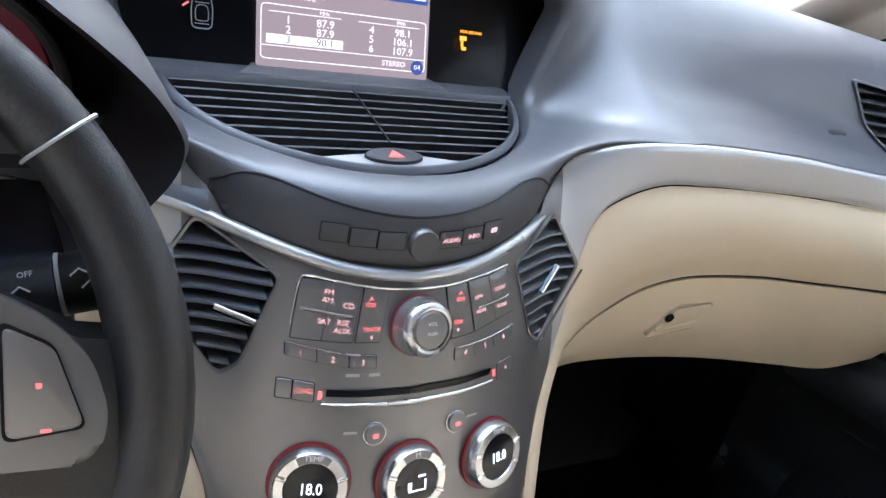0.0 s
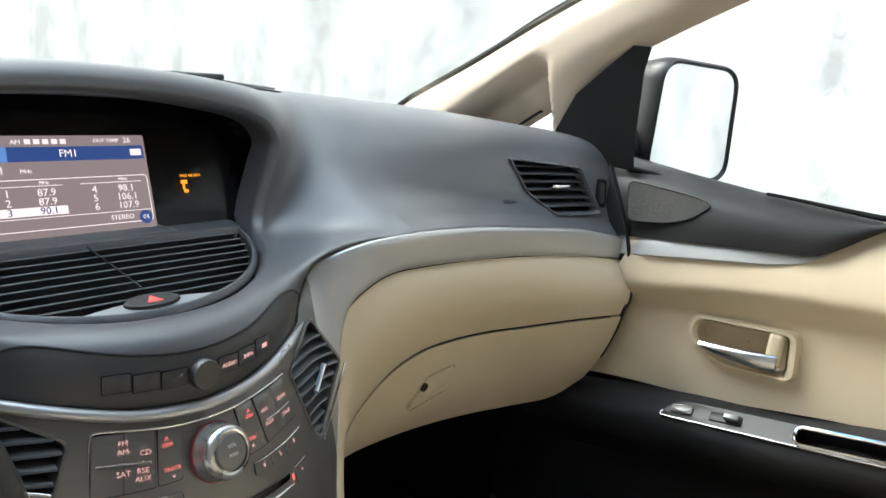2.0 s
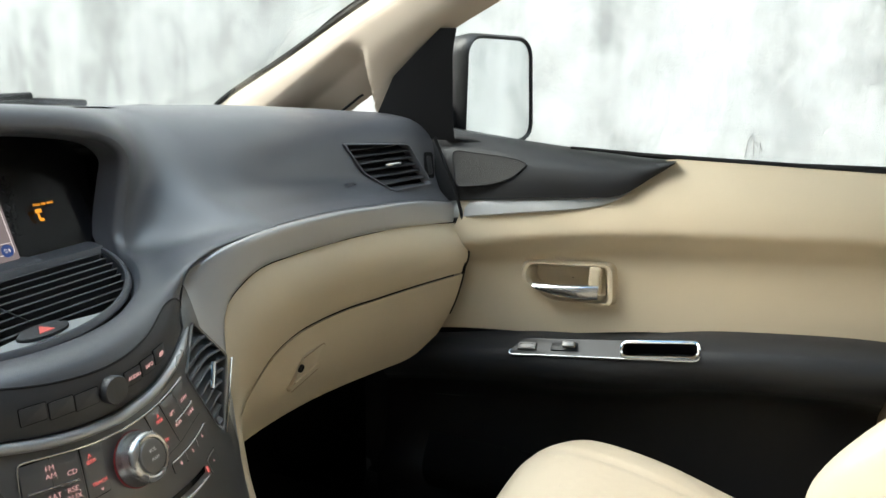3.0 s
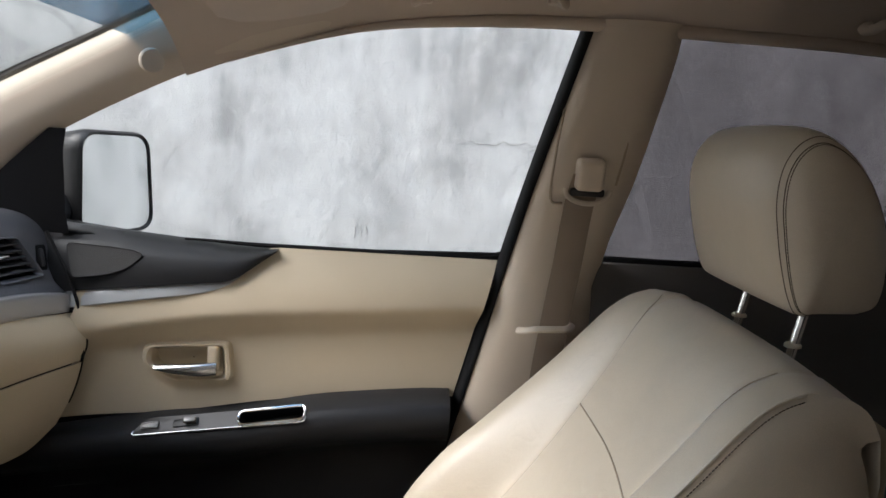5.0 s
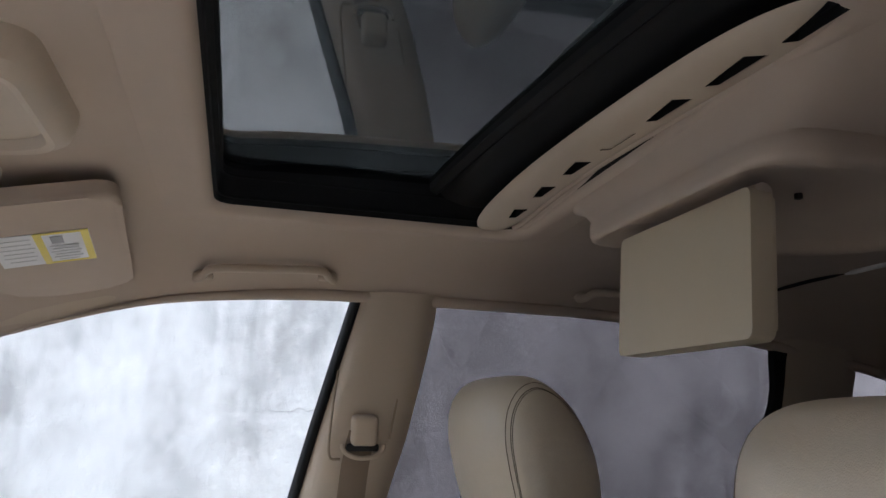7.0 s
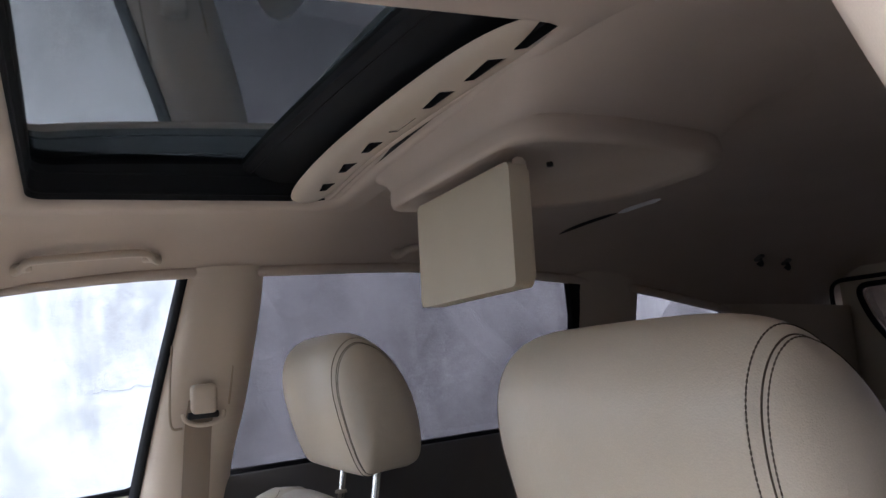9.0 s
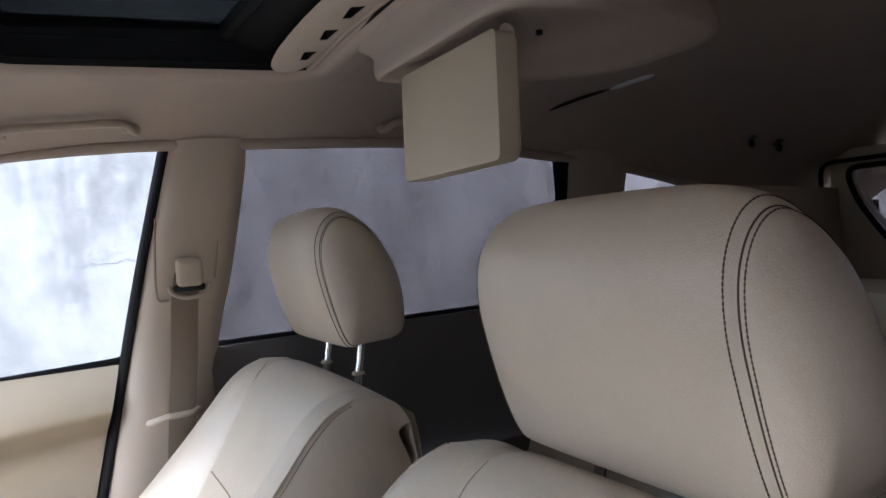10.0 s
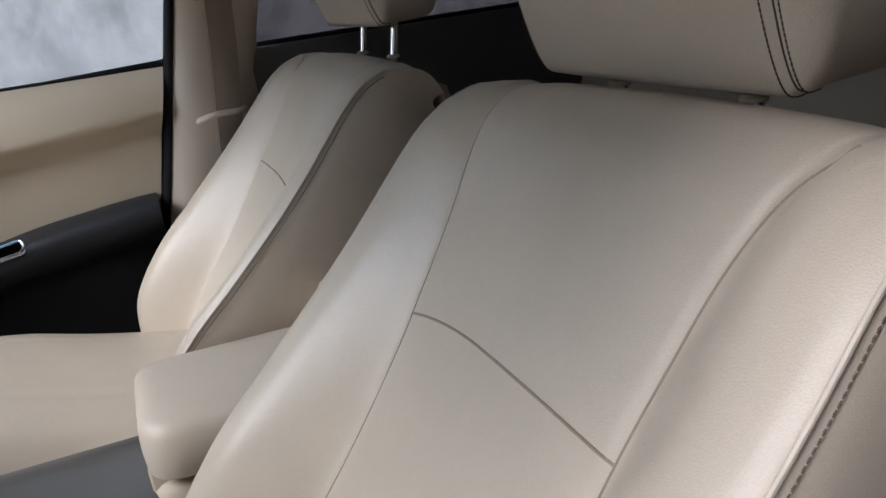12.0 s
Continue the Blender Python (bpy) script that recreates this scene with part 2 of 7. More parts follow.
def part(name, bm, material, parent=None, label="", sharp=38):
    me = bpy.data.meshes.new(name)
    bm.to_mesh(me)
    bm.free()
    me.materials.append(material)
    me.polygons.foreach_set("use_smooth", [True] * len(me.polygons))
    me.set_sharp_from_angle(angle=radians(sharp))
    ob = new(name, me)
    ob.parent = parent
    if label:
        tagged(ob, label)
    return ob


def thing(name, label, category, at=(0, 0, 0), group="", kind=""):
    ob = new(name)
    ob.empty_display_size = 0.05
    ob.location = at
    return tagged(ob, label, category, group, kind)


def setting(name, bm, material, label, category, sharp=38):
    return tagged(part(name, bm, material, None, "", sharp), label, category, "", "structure")


def words(text, size, m, material, parent, name="lettering", stretch=1.0, align="CENTER", thick=0.0002):
    """Lettering in the built-in font as a thin mesh, in the x, y plane of m."""
    c = bpy.data.curves.new(name, "FONT")
    c.body, c.size, c.align_x, c.align_y, c.extrude, c.resolution_u = text, size, align, "CENTER", thick, 2
    tmp = bpy.data.objects.new(name, c)
    me = bpy.data.meshes.new_from_object(tmp)
    bpy.data.objects.remove(tmp)
    me.transform(m @ Matrix.Diagonal((stretch, 1, 1, 1)))
    me.materials.clear()
    me.materials.append(material)
    ob = new(name, me)
    ob.parent = parent
    return ob


def on(fn, x, z, lift=0.0, turn=0.0):
    """The pose on the surface y = fn(x, z), seen from behind it in the car: local x across, y up, z out of the surface."""
    h = 0.002
    fx, fz = (fn(x + h, z) - fn(x - h, z)) / (2 * h), (fn(x, z + h) - fn(x, z - h)) / (2 * h)
    n = Vector((fx, -1, fz)).normalized()
    ax = Vector((1, fx, 0)).normalized()
    ay = n.cross(ax).normalized()
    m = Matrix((ax, ay, n)).transposed().to_4x4()
    m.translation = Vector((x, fn(x, z), z)) + n * lift
    return m @ pose(0, 0, 0, 0, 0, turn)


def circle(r, n=32, sx=1.0, sy=1.0, cx=0.0, cy=0.0):
    return [Vector((cx + r * sx * math.cos(k * 2 * math.pi / n), cy + r * sy * math.sin(k * 2 * math.pi / n))) for k in range(n)]


def chords(poly, v):
    """Where the line y = v crosses a 2D outline: the least and the greatest x."""
    xs = []
    for i, a in enumerate(poly):
        b = poly[(i + 1) % len(poly)]
        if (a[1] - v) * (b[1] - v) < 0:
            xs.append(a[0] + (b[0] - a[0]) * (v - a[1]) / (b[1] - a[1]))
    return (min(xs), max(xs)) if len(xs) > 1 else None


# ---- outside: ground and concrete wall ----
def concrete():
    m = bpy.data.materials.new("stained_concrete")
    m.use_nodes = True
    t = m.node_tree
    b = t.nodes["Principled BSDF"]
    co = t.nodes.new("ShaderNodeTexCoord")
    mp = t.nodes.new("ShaderNodeMapping")
    mp.inputs["Scale"].default_value = (1, 1, 0.8)
    t.links.new(co.outputs["Object"], mp.inputs[0])
    cols = []
    for scale, detail, low, high, rough in ((5.0, 6, 0.36, 0.64, 0.55), (13.0, 6, 0.38, 0.62, 0.6), (1.3, 3, 0.36, 0.64, 0.5)):
        n = t.nodes.new("ShaderNodeTexNoise")
        n.inputs["Scale"].default_value, n.inputs["Detail"].default_value, n.inputs["Roughness"].default_value = scale, detail, rough
        n.inputs["Distortion"].default_value = 0.0
        t.links.new(mp.outputs[0], n.inputs["Vector"])
        r = t.nodes.new("ShaderNodeMapRange")
        r.inputs["From Min"].default_value, r.inputs["From Max"].default_value = low, high
        t.links.new(n.outputs[0], r.inputs["Value"])
        cols.append(r.outputs[0])
    mp2 = t.nodes.new("ShaderNodeMapping")
    mp2.inputs["Scale"].default_value = (1, 1, 0.16)
    t.links.new(co.outputs["Object"], mp2.inputs[0])
    streak = t.nodes.new("ShaderNodeTexNoise")
    streak.inputs["Scale"].default_value, streak.inputs["Detail"].default_value, streak.inputs["Distortion"].default_value = 7.0, 7, 0.6
    t.links.new(mp2.outputs[0], streak.inputs["Vector"])
    sr = t.nodes.new("ShaderNodeMapRange")
    sr.inputs["From Min"].default_value, sr.inputs["From Max"].default_value = 0.44, 0.60
    t.links.new(streak.outputs[0], sr.inputs["Value"])
    st2 = t.nodes.new("ShaderNodeMath")
    st2.operation = "MULTIPLY"
    t.links.new(sr.outputs[0], st2.inputs[0])
    st2.inputs[1].default_value = 0.22
    mul = t.nodes.new("ShaderNodeMath")
    mul.operation = "MULTIPLY_ADD"
    t.links.new(cols[0], mul.inputs[0])
    mul.inputs[1].default_value = 0.33
    ad = t.nodes.new("ShaderNodeMath")
    ad.operation = "MULTIPLY_ADD"
    t.links.new(cols[1], ad.inputs[0])
    ad.inputs[1].default_value = 0.18
    sc = t.nodes.new("ShaderNodeMath")
    sc.operation = "MULTIPLY_ADD"
    t.links.new(cols[2], sc.inputs[0])
    sc.inputs[1].default_value = 0.34
    t.links.new(st2.outputs[0], sc.inputs[2])
    t.links.new(sc.outputs[0], ad.inputs[2])
    t.links.new(ad.outputs[0], mul.inputs[2])
    ramp = t.nodes.new("ShaderNodeValToRGB")
    e = ramp.color_ramp.elements
    e[0].position, e[0].color = 0.22, (0.385, 0.382, 0.368, 1)
    e[1].position, e[1].color = 0.80, (0.71, 0.708, 0.685, 1)
    mid = e.new(0.5)
    mid.color = (0.575, 0.573, 0.555, 1)
    t.links.new(mul.outputs[0], ramp.inputs[0])
    t.links.new(ramp.outputs[0], b.inputs["Base Color"])
    b.inputs["Roughness"].default_value = 0.9
    bp = t.nodes.new("ShaderNodeBump")
    bp.inputs["Strength"].default_value, bp.inputs["Distance"].default_value = 0.2, 0.01
    t.links.new(cols[1], bp.inputs["Height"])
    t.links.new(bp.outputs[0], b.inputs["Normal"])
    return m


CONCRETE = concrete()
GROUND = mat("dusty_concrete_ground", (0.27, 0.255, 0.23), 0.95, grain=60, bump=0.5, var=0.25, big=1.5, dist=0.004)
WALL_X = 1.55
ground = bmesh.new()
bmesh.ops.create_grid(ground, x_segments=8, y_segments=8, size=400)
setting("ground", moved(ground, pose(0, 0, -0.36)), GROUND, "dusty pale concrete ground beside the car", "ground")
wall_side = setting("wall_side", rbox(0.25, 60, 6.4, 0.01, 1, (WALL_X + 0.125, 8, 2.84)), CONCRETE, "stained grey concrete wall close beside the car", "wall")
# Added wall, never in view: it holds back light from the driver's side.
setting("wall_light_blocker", rbox(0.25, 60, 5.0, 0.01, 1, (-3.1, 8, 2.14)), mat("unseen_wall_grey", (0.27, 0.255, 0.225), 0.9, grain=80, bump=0.5, var=0.25, big=1.5, dist=0.004), "added unseen wall that blocks light from the driver side", "wall")
CRACK = mat("dark_crack", (0.33, 0.33, 0.31), 0.95, grain=60, bump=0, var=0.2)
rnd = random.Random(4)
for y0, z0, length, tilt in ((0.06, 0.985, 0.26, 0.02), (1.9, 0.66, 1.5, -0.01), (-0.1, 0.90, 0.3, 0.9), (-1.0, 1.0, 0.35, 0.75)):
    pts = []
    for i in range(15):
        f = i / 14
        pts.append((WALL_X - 0.0005, y0 - length * f * math.cos(tilt) + rnd.uniform(-0.012, 0.012), z0 + length * f * math.sin(tilt) + rnd.uniform(-0.008, 0.008)))
    part("crack", tube(pts, lambda u: 0.0003 + 0.0006 * math.sin(math.pi * u), 5), CRACK, wall_side)
scr = []
for k in range(3):
    scr.append(tube([(WALL_X - 0.001, 0.315 - 0.016 * k + rnd.uniform(-0.006, 0.006), 0.70 + rnd.uniform(0, 0.02)), (WALL_X - 0.001, 0.31 - 0.014 * k, 0.745), (WALL_X - 0.001, 0.30 - 0.012 * k, 0.765 - 0.02 * k)], 0.0008, 5))
part("scrawl", join(*scr), CRACK, wall_side)


# ---- body shell ----
def smooth(v):
    v = max(0.0, min(1.0, v))
    return v * v * (3 - 2 * v)


def gx(z):
    """The inside face of the side windows."""
    return 0.76 - 0.276 * (z - 0.8)


rail_z = curve([(-2.05, 0.92), (-1.9, 0.95), (-1.47, 1.026), (-1.15, 1.098), (-0.95, 1.130), (-0.6, 1.170), (-0.25, 1.179), (-0.035, 1.180),
                (0.108, 1.171), (0.238, 1.154), (0.36, 1.122), (0.486, 1.082), (0.55, 1.055)])
crown_z = curve([(-2.05, 1.07), (-1.9, 1.13), (-1.5, 1.215), (-1.0, 1.265), (-0.5, 1.28), (-0.2, 1.278), (0.135, 1.272), (0.3, 1.252), (0.42, 1.222), (0.55, 1.17)])
SUN_X, SUN_L, SUN_F, SUN_R = 0.390, -0.292, 0.150, -0.305
SHADE_Y = -0.255


def liner_z(x, y):
    zr, zc = rail_z(y), crown_z(y)
    u = min(1.0, abs(x) / gx(zr))
    return zc - (zc - zr) * (0.22 * u * u + 0.78 * u ** 6)


ys = steps(-2.05, -1.2, 9)[:-1] + steps(-1.2, SUN_R, 13) + steps(SUN_R, SUN_F, 7)[1:] + steps(SUN_F, 0.52, 8)[1:]
us = [i / 40 for i in range(-40, 41)]
liner = bmesh.new()
rows = []
for y in ys:
    xr = gx(rail_z(y)) + 0.004
    xs = []
    for u in us:
        x = u * xr
        edge = SUN_X if x > 0 else SUN_L
        if abs(x - edge) < 0.009 and SUN_R - 0.01 < y < SUN_F + 0.01:
            x = edge
        xs.append(x)
    rows.append([liner.verts.new((x, y, liner_z(x, y))) for x in xs])
for i in range(len(rows) - 1):
    ym = (ys[i] + ys[i + 1]) / 2
    for j in range(len(us) - 1):
        xm = (rows[i][j].co.x + rows[i][j + 1].co.x) / 2
        if SUN_R < ym < SUN_F and SUN_L < xm < SUN_X:
            continue
        liner.faces.new((rows[i][j], rows[i + 1][j], rows[i + 1][j + 1], rows[i][j + 1]))
bmesh.ops.recalc_face_normals(liner, faces=liner.faces[:])
setting("ceiling", liner, LINER, "pinkish-beige fabric headliner with a sunroof opening", "headliner")

# outer roof skin
rows = []
for y in ys:
    if SUN_R - 0.005 <= y <= SUN_F + 0.005:
        continue
    xr = gx(rail_z(y)) + 0.03
    rows.append([(u * xr * 1.02, y, liner_z(u * xr, y) + 0.045 - 0.02 * abs(u) ** 4) for u in us])
front_rows = [r for r in rows if r[0][1] > 0]
back_rows = [r for r in rows if r[0][1] < 0]
back_rows.append([(p[0], SUN_R - 0.03, p[2]) for p in back_rows[-1]])
front_rows.insert(0, [(p[0], SUN_F + 0.012, p[2]) for p in front_rows[0]])
mid = []
for y in steps(SUN_R - 0.03, SUN_F + 0.012, 6):
    mid.append([(x, y, liner_z(x, y) + 0.04) for x in steps(SUN_X + 0.02, 0.67, 8)])
setting("roof_skin", join(grid(back_rows, thick=0.004), grid(front_rows, thick=0.004), grid(mid, thick=0.004), mirrored(grid(mid, thick=0.004))), PAINT,
        "dark grey painted outer roof of the car", "car roof")

# sunroof lip and frame
def lip(inset, z):
    pts = rounded([(SUN_X - inset, SUN_R + inset), (SUN_X - inset, SUN_F - inset), (SUN_L + inset, SUN_F - inset), (SUN_L + inset, SUN_R + inset)], 0.035, 6)
    return [Vector((p.x, p.y, liner_z(p.x, p.y) + z - 0.010 * smooth((SUN_F - p.y) / 0.34) * smooth(p.x / 0.25))) for p in pts]


sunroof = thing("sunroof", "dark tinted glass sunroof with black frame and beige slotted shade", "sunroof")
part("opening_lip", grid([lip(i, z) for i, z in ((-0.060, 0.0010), (-0.050, -0.0010), (-0.034, -0.0045), (-0.018, -0.0100), (-0.007, -0.0130), (0.001, -0.0115), (0.0055, -0.0050), (0.0065, 0.006), (0.0065, 0.03))], ring=True), LINER, sunroof, "fabric-wrapped lip of the opening", 60)
part("sunroof_frame", join(grid([lip(i, z) for i, z in ((0.004, -0.003), (0.007, 0.000), (0.009, 0.012), (0.010, 0.014), (0.011, 0.030), (0.013, 0.034), (0.015, 0.046), (0.018, 0.064))], ring=True),
                           tube(lip(0.009, 0.008), 0.0018, 6, loop=True), tube(lip(0.013, 0.036), 0.0018, 6, loop=True),
                           grid([[(x, y - 0.05 * (0.33 - x) / 0.62, liner_z(x, SHADE_Y) + dz) for x in steps(SUN_L + 0.01, SUN_X - 0.01, 14)] for y, dz in ((-0.158, 0.050), (-0.160, 0.036), (-0.170, 0.030), (-0.176, 0.034), (-0.184, 0.026), (-0.215, 0.018), (-0.300, 0.014))])), RUBBER, sunroof, "black frame with rubber seals")
pane = grid([[(x, y, liner_z(x, y) + 0.050) for x in steps(SUN_L + 0.008, SUN_X - 0.005, 9)] for y in steps(-0.23, SUN_F - 0.014, 6)], thick=0.004)
part("glass_pane", pane, ROOFGLASS, sunroof, "smoky tinted glass pane")


def shade_at(u, f):
    """The shade's front bar: u runs across the car, f from its front edge to its rear one."""
    x = 0.054 + 0.344 * u
    end = (1 - abs(u) ** 7) ** 0.5 if abs(u) < 1 else 0.0
    y = SHADE_Y + end * (0.038 - 0.076 * f) - 0.008 * u * u + 0.010 - 0.014 * (1 - u)
    crown = (1 - abs(2 * f - 1) ** 3.5) * (1 - abs(u) ** 12)
    return Vector((x, y, liner_z(x, SHADE_Y) - 0.004 - 0.009 * crown - 0.006 * smooth((x - 0.1) / 0.28)))


shade_skin = grid([[shade_at(math.sin(math.pi / 2 * u), f) for f in steps(0, 1, 15)] for u in steps(-1, 1, 61)])
SLOTS = [0.290 - 0.0920 * k for k in range(7)]
for k, x in enumerate(SLOTS):
    w = 0.024 + 0.003 * k
    u = (x - 0.054) / 0.344
    y = SHADE_Y + 0.006 - 0.008 * u * u - 0.014 * (1 - u)
    hole = [(x - w, y - 0.009), (x + w * 0.60, y - 0.007), (x + w * 0.75, y + 0.003), (x - w * 0.8, y + 0.008)]
    cut_out(shade_skin, hole, 0, 1, lambda c: False)
    # Pockets are shallow; black walls and floor paint in a deep, unlit cavity.
    z, deep = liner_z(x, SHADE_Y) - 0.0135 - 0.006 * smooth((x - 0.1) / 0.28), 0.003 if k == 3 else 0.011
    sl = part("slot", grid([[(p[0], p[1], z + dz) for p in hole] for dz in (0.0015, deep)], ring=True), TRIM if k == 3 else RUBBER, sunroof, "recessed vent slot with its darkness put into the colour")
    part("slot_floor", grid([[(*hole[0], z + deep), (*hole[1], z + deep)], [(*hole[3], z + deep), (*hole[2], z + deep)]]), TRIM if k == 3 else RUBBER, sl)
for dy, r in ((0.033, 0.0045), (0.046, 0.0055)):
    part("rear_ridge", tube([shade_at(0.97 * u, 0.5) + Vector((0, -dy - 0.003 * u * u, 0.006)) for u in steps(-1, 1, 30)], r, 8), LINER, sunroof, "fabric ridge behind the shade")
part("shade_edge", shade_skin, TRIM, sunroof, "beige moulded front bar of the sliding shade", 60)


# ---- windows, pillars and lower panels of both sides ----
FRONT_WINDOW = [(-0.008, 0.803), (0.2, 0.796), (0.40, 0.786), (0.60, 0.792), (0.752, 0.80), (0.742, 0.985), (0.624, 1.040), (0.492, 1.090), (0.36, 1.129), (0.238, 1.158), (0.108, 1.174), (-0.035, 1.182), (-0.118, 1.181)]
REAR_WINDOW = [(-0.162, 0.806), (-0.230, 1.186), (-0.45, 1.186), (-0.62, 1.179), (-0.80, 1.164), (-0.955, 1.130), (-0.962, 1.03), (-0.942, 0.80), (-0.55, 0.805)]
QUARTER_WINDOW = [(-1.15, 0.90), (-1.148, 1.101), (-1.30, 1.073), (-1.44, 1.036), (-1.475, 0.97), (-1.46, 0.90)]


def on_side(p, off=0.0):
    return Vector((gx(p[1]) + off, p[0], p[1]))


def window(name, outline, material, label, side, r=0.03):
    o = rounded(outline, r, 4)
    flip = mirrored if side < 0 else (lambda b: b)
    w = thing(name, label, "window", kind="structure")
    bm = bmesh.new()
    bm.faces.new([bm.verts.new(on_side(p, 0.012)) for p in o])
    bmesh.ops.solidify(bm, geom=bm.faces[:], thickness=0.004)
    pn = part("pane", flip(bm), material, w)
    pn.visible_shadow = material is not CLEAR
    part("seal", flip(tube([on_side(p, 0.004) for p in o], 0.0050, 8, loop=True)), RUBBER, w, "black rubber window seal")
    return w


window("window_front_passenger", FRONT_WINDOW, CLEAR, "clear front passenger side window with black seal", 1, 0.02)
for side, who in ((1, "passenger"), (-1, "driver")):
    window("window_rear_" + who, REAR_WINDOW, PRIVACY, "dark tinted rear door window with black seal", side)
    window("window_quarter_" + who, QUARTER_WINDOW, PRIVACY, "dark tinted rear quarter window", side)


def sheet(a, b, bulge, n=24, m=9, power=2.0):
    """A trim strip between two edge curves, its middle pushed into the car by bulge."""
    pa, pb = spline(a, n), spline(b, n)
    return grid([[pa[i].lerp(pb[i], f) - Vector((bulge * (1 - abs(2 * f - 1) ** power), 0, 0)) for f in steps(0, 1, m)] for i in range(n)])


for side, who in ((1, "passenger"), (-1, "driver")):
    flip = mirrored if side < 0 else (lambda b: b)
    # A pillar: front edge along the windscreen, rear edge along the door window
    e1 = spline([(0.775, 1.245, 0.800), (0.772, 1.205, 0.842), (0.745, 1.043, 0.924), (0.715, 0.876, 1.011), (0.67, 0.612, 1.138), (0.645, 0.50, 1.19), (0.62, 0.40, 1.235)], 40)
    e2 = spline([(0.756, 0.862, 0.800), (0.748, 0.850, 0.842), (0.731, 0.818, 0.905), (0.712, 0.733, 0.966), (0.686, 0.52, 1.072), (0.672, 0.36, 1.125), (0.664, 0.24, 1.158)], 40)
    bm = bmesh.new()
    n, cols = 70, 45
    f1, f2 = spline(e1, n), spline(e2, n)
    vv = []
    for i in range(n):
        row = []
        for j in range(cols):
            f = j / (cols - 1)
            p = f1[i].lerp(f2[i], f)
            bul = 0.030 * (1 - abs(2 * f - 1) ** 3)
            # a scooped hollow above the dash: sharp towards the door, fading towards the windscreen
            inside = smooth((p.y - 0.868) / 0.022) * smooth((0.952 - 0.62 * (p.y - 0.905) - p.z) / 0.035 if p.y > 0.905 else (0.952 - p.z) / 0.03) * smooth((1.20 - p.y) / 0.10)
            row.append(bm.verts.new(p - Vector((bul - 0.058 * inside, 0, 0))))
        vv.append(row)
    for i in range(n - 1):
        for j in range(cols - 1):
            bm.faces.new((vv[i][j], vv[i + 1][j], vv[i + 1][j + 1], vv[i][j + 1]))
    # the little quarter light is cut clean through
    tri = [Vector((0.957, 0.826)), Vector((0.899, 0.8645)), Vector((0.888, 0.826))]
    for k in range(3):
        a, b = tri[k], tri[(k + 1) % 3]
        bmesh.ops.bisect_plane(bm, geom=bm.verts[:] + bm.edges[:] + bm.faces[:], dist=1e-5, plane_co=(0, a.x, a.y), plane_no=(0, b.y - a.y, a.x - b.x))
    ctr = sum(tri, Vector((0, 0))) / 3
    inner = []
    for fc in bm.faces:
        c = fc.calc_center_median()
        q = Vector((c.y, c.z))
        if all(((tri[(k + 1) % 3] - tri[k]).cross(q - tri[k])) * ((tri[(k + 1) % 3] - tri[k]).cross(ctr - tri[k])) > 0 for k in range(3)):
            inner.append(fc)
    bmesh.ops.delete(bm, geom=inner, context="FACES")
    bmesh.ops.recalc_face_normals(bm, faces=bm.faces[:])
    setting("pillar_front_" + who, flip(bm), TRIM, "beige front roof pillar trim with a small quarter light", "pillar trim", 60)
    setting("quarter_light_seal_" + who, flip(tube([(0.757, 0.962, 0.824), (0.748, 0.900, 0.8655), (0.748, 0.897, 0.8655)], 0.0022, 6)), RUBBER, "black seal of the small quarter light", "seal")
    setting("pillar_edge_" + who, flip(tube([p + Vector((0.002, 0.004, 0.002)) for p in e1], 0.006, 6)), RUBBER, "black edge of the windscreen beside the pillar", "seal")
    setting("pillar_outer_" + who, flip(sheet([(0.765, 1.05, 0.93), (0.735, 0.90, 1.02), (0.66, 0.50, 1.20), (0.64, 0.40, 1.245)], [(0.765, 0.98, 0.93), (0.735, 0.80, 0.975), (0.69, 0.45, 1.11), (0.685, 0.26, 1.165)], -0.012)), PAINT, "dark grey outer windscreen pillar", "car pillar")
    # rail trim over the window tops
    setting("rail_trim_" + who, flip(tube([(gx(rail_z(y)) - 0.008, y, rail_z(y) + 0.002) for y in steps(-1.9, 0.46, 60)], lambda u: 0.011 * min(1.0, 0.05 + (1 - u) * 5), 10)), LINER, "fabric-wrapped roof rail edge over the windows", "roof rail")
    # B pillar
    fr = [(0.652, -0.106, 1.19), (0.668, -0.088, 1.12), (0.712, -0.046, 0.95), (0.740, -0.011, 0.80), (0.742, 0.038, 0.60), (0.742, 0.077, 0.45), (0.742, 0.14, 0.20)]
    rr = [(0.652, -0.243, 1.19), (0.668, -0.236, 1.12), (0.708, -0.206, 0.95), (0.742, -0.172, 0.80), (0.75, -0.165, 0.60), (0.75, -0.165, 0.45), (0.75, -0.165, 0.20)]
    if side < 0:
        fr = [(0.645, -0.116, 1.19), (0.680, -0.086, 1.10), (0.706, -0.098, 1.03), (0.728, -0.114, 0.95), (0.742, -0.112, 0.80), (0.748, -0.115, 0.60), (0.75, -0.118, 0.20)]
        rr = [(0.66, -0.243, 1.19), (0.68, -0.236, 1.12), (0.712, -0.216, 0.95), (0.745, -0.200, 0.80), (0.75, -0.195, 0.60), (0.75, -0.19, 0.45), (0.75, -0.19, 0.20)]
    setting("pillar_middle_" + who, flip(sheet(fr, rr, 0.030, 36, 13, 4.0)), TRIM, "beige middle pillar trim beside the front seat", "pillar trim")
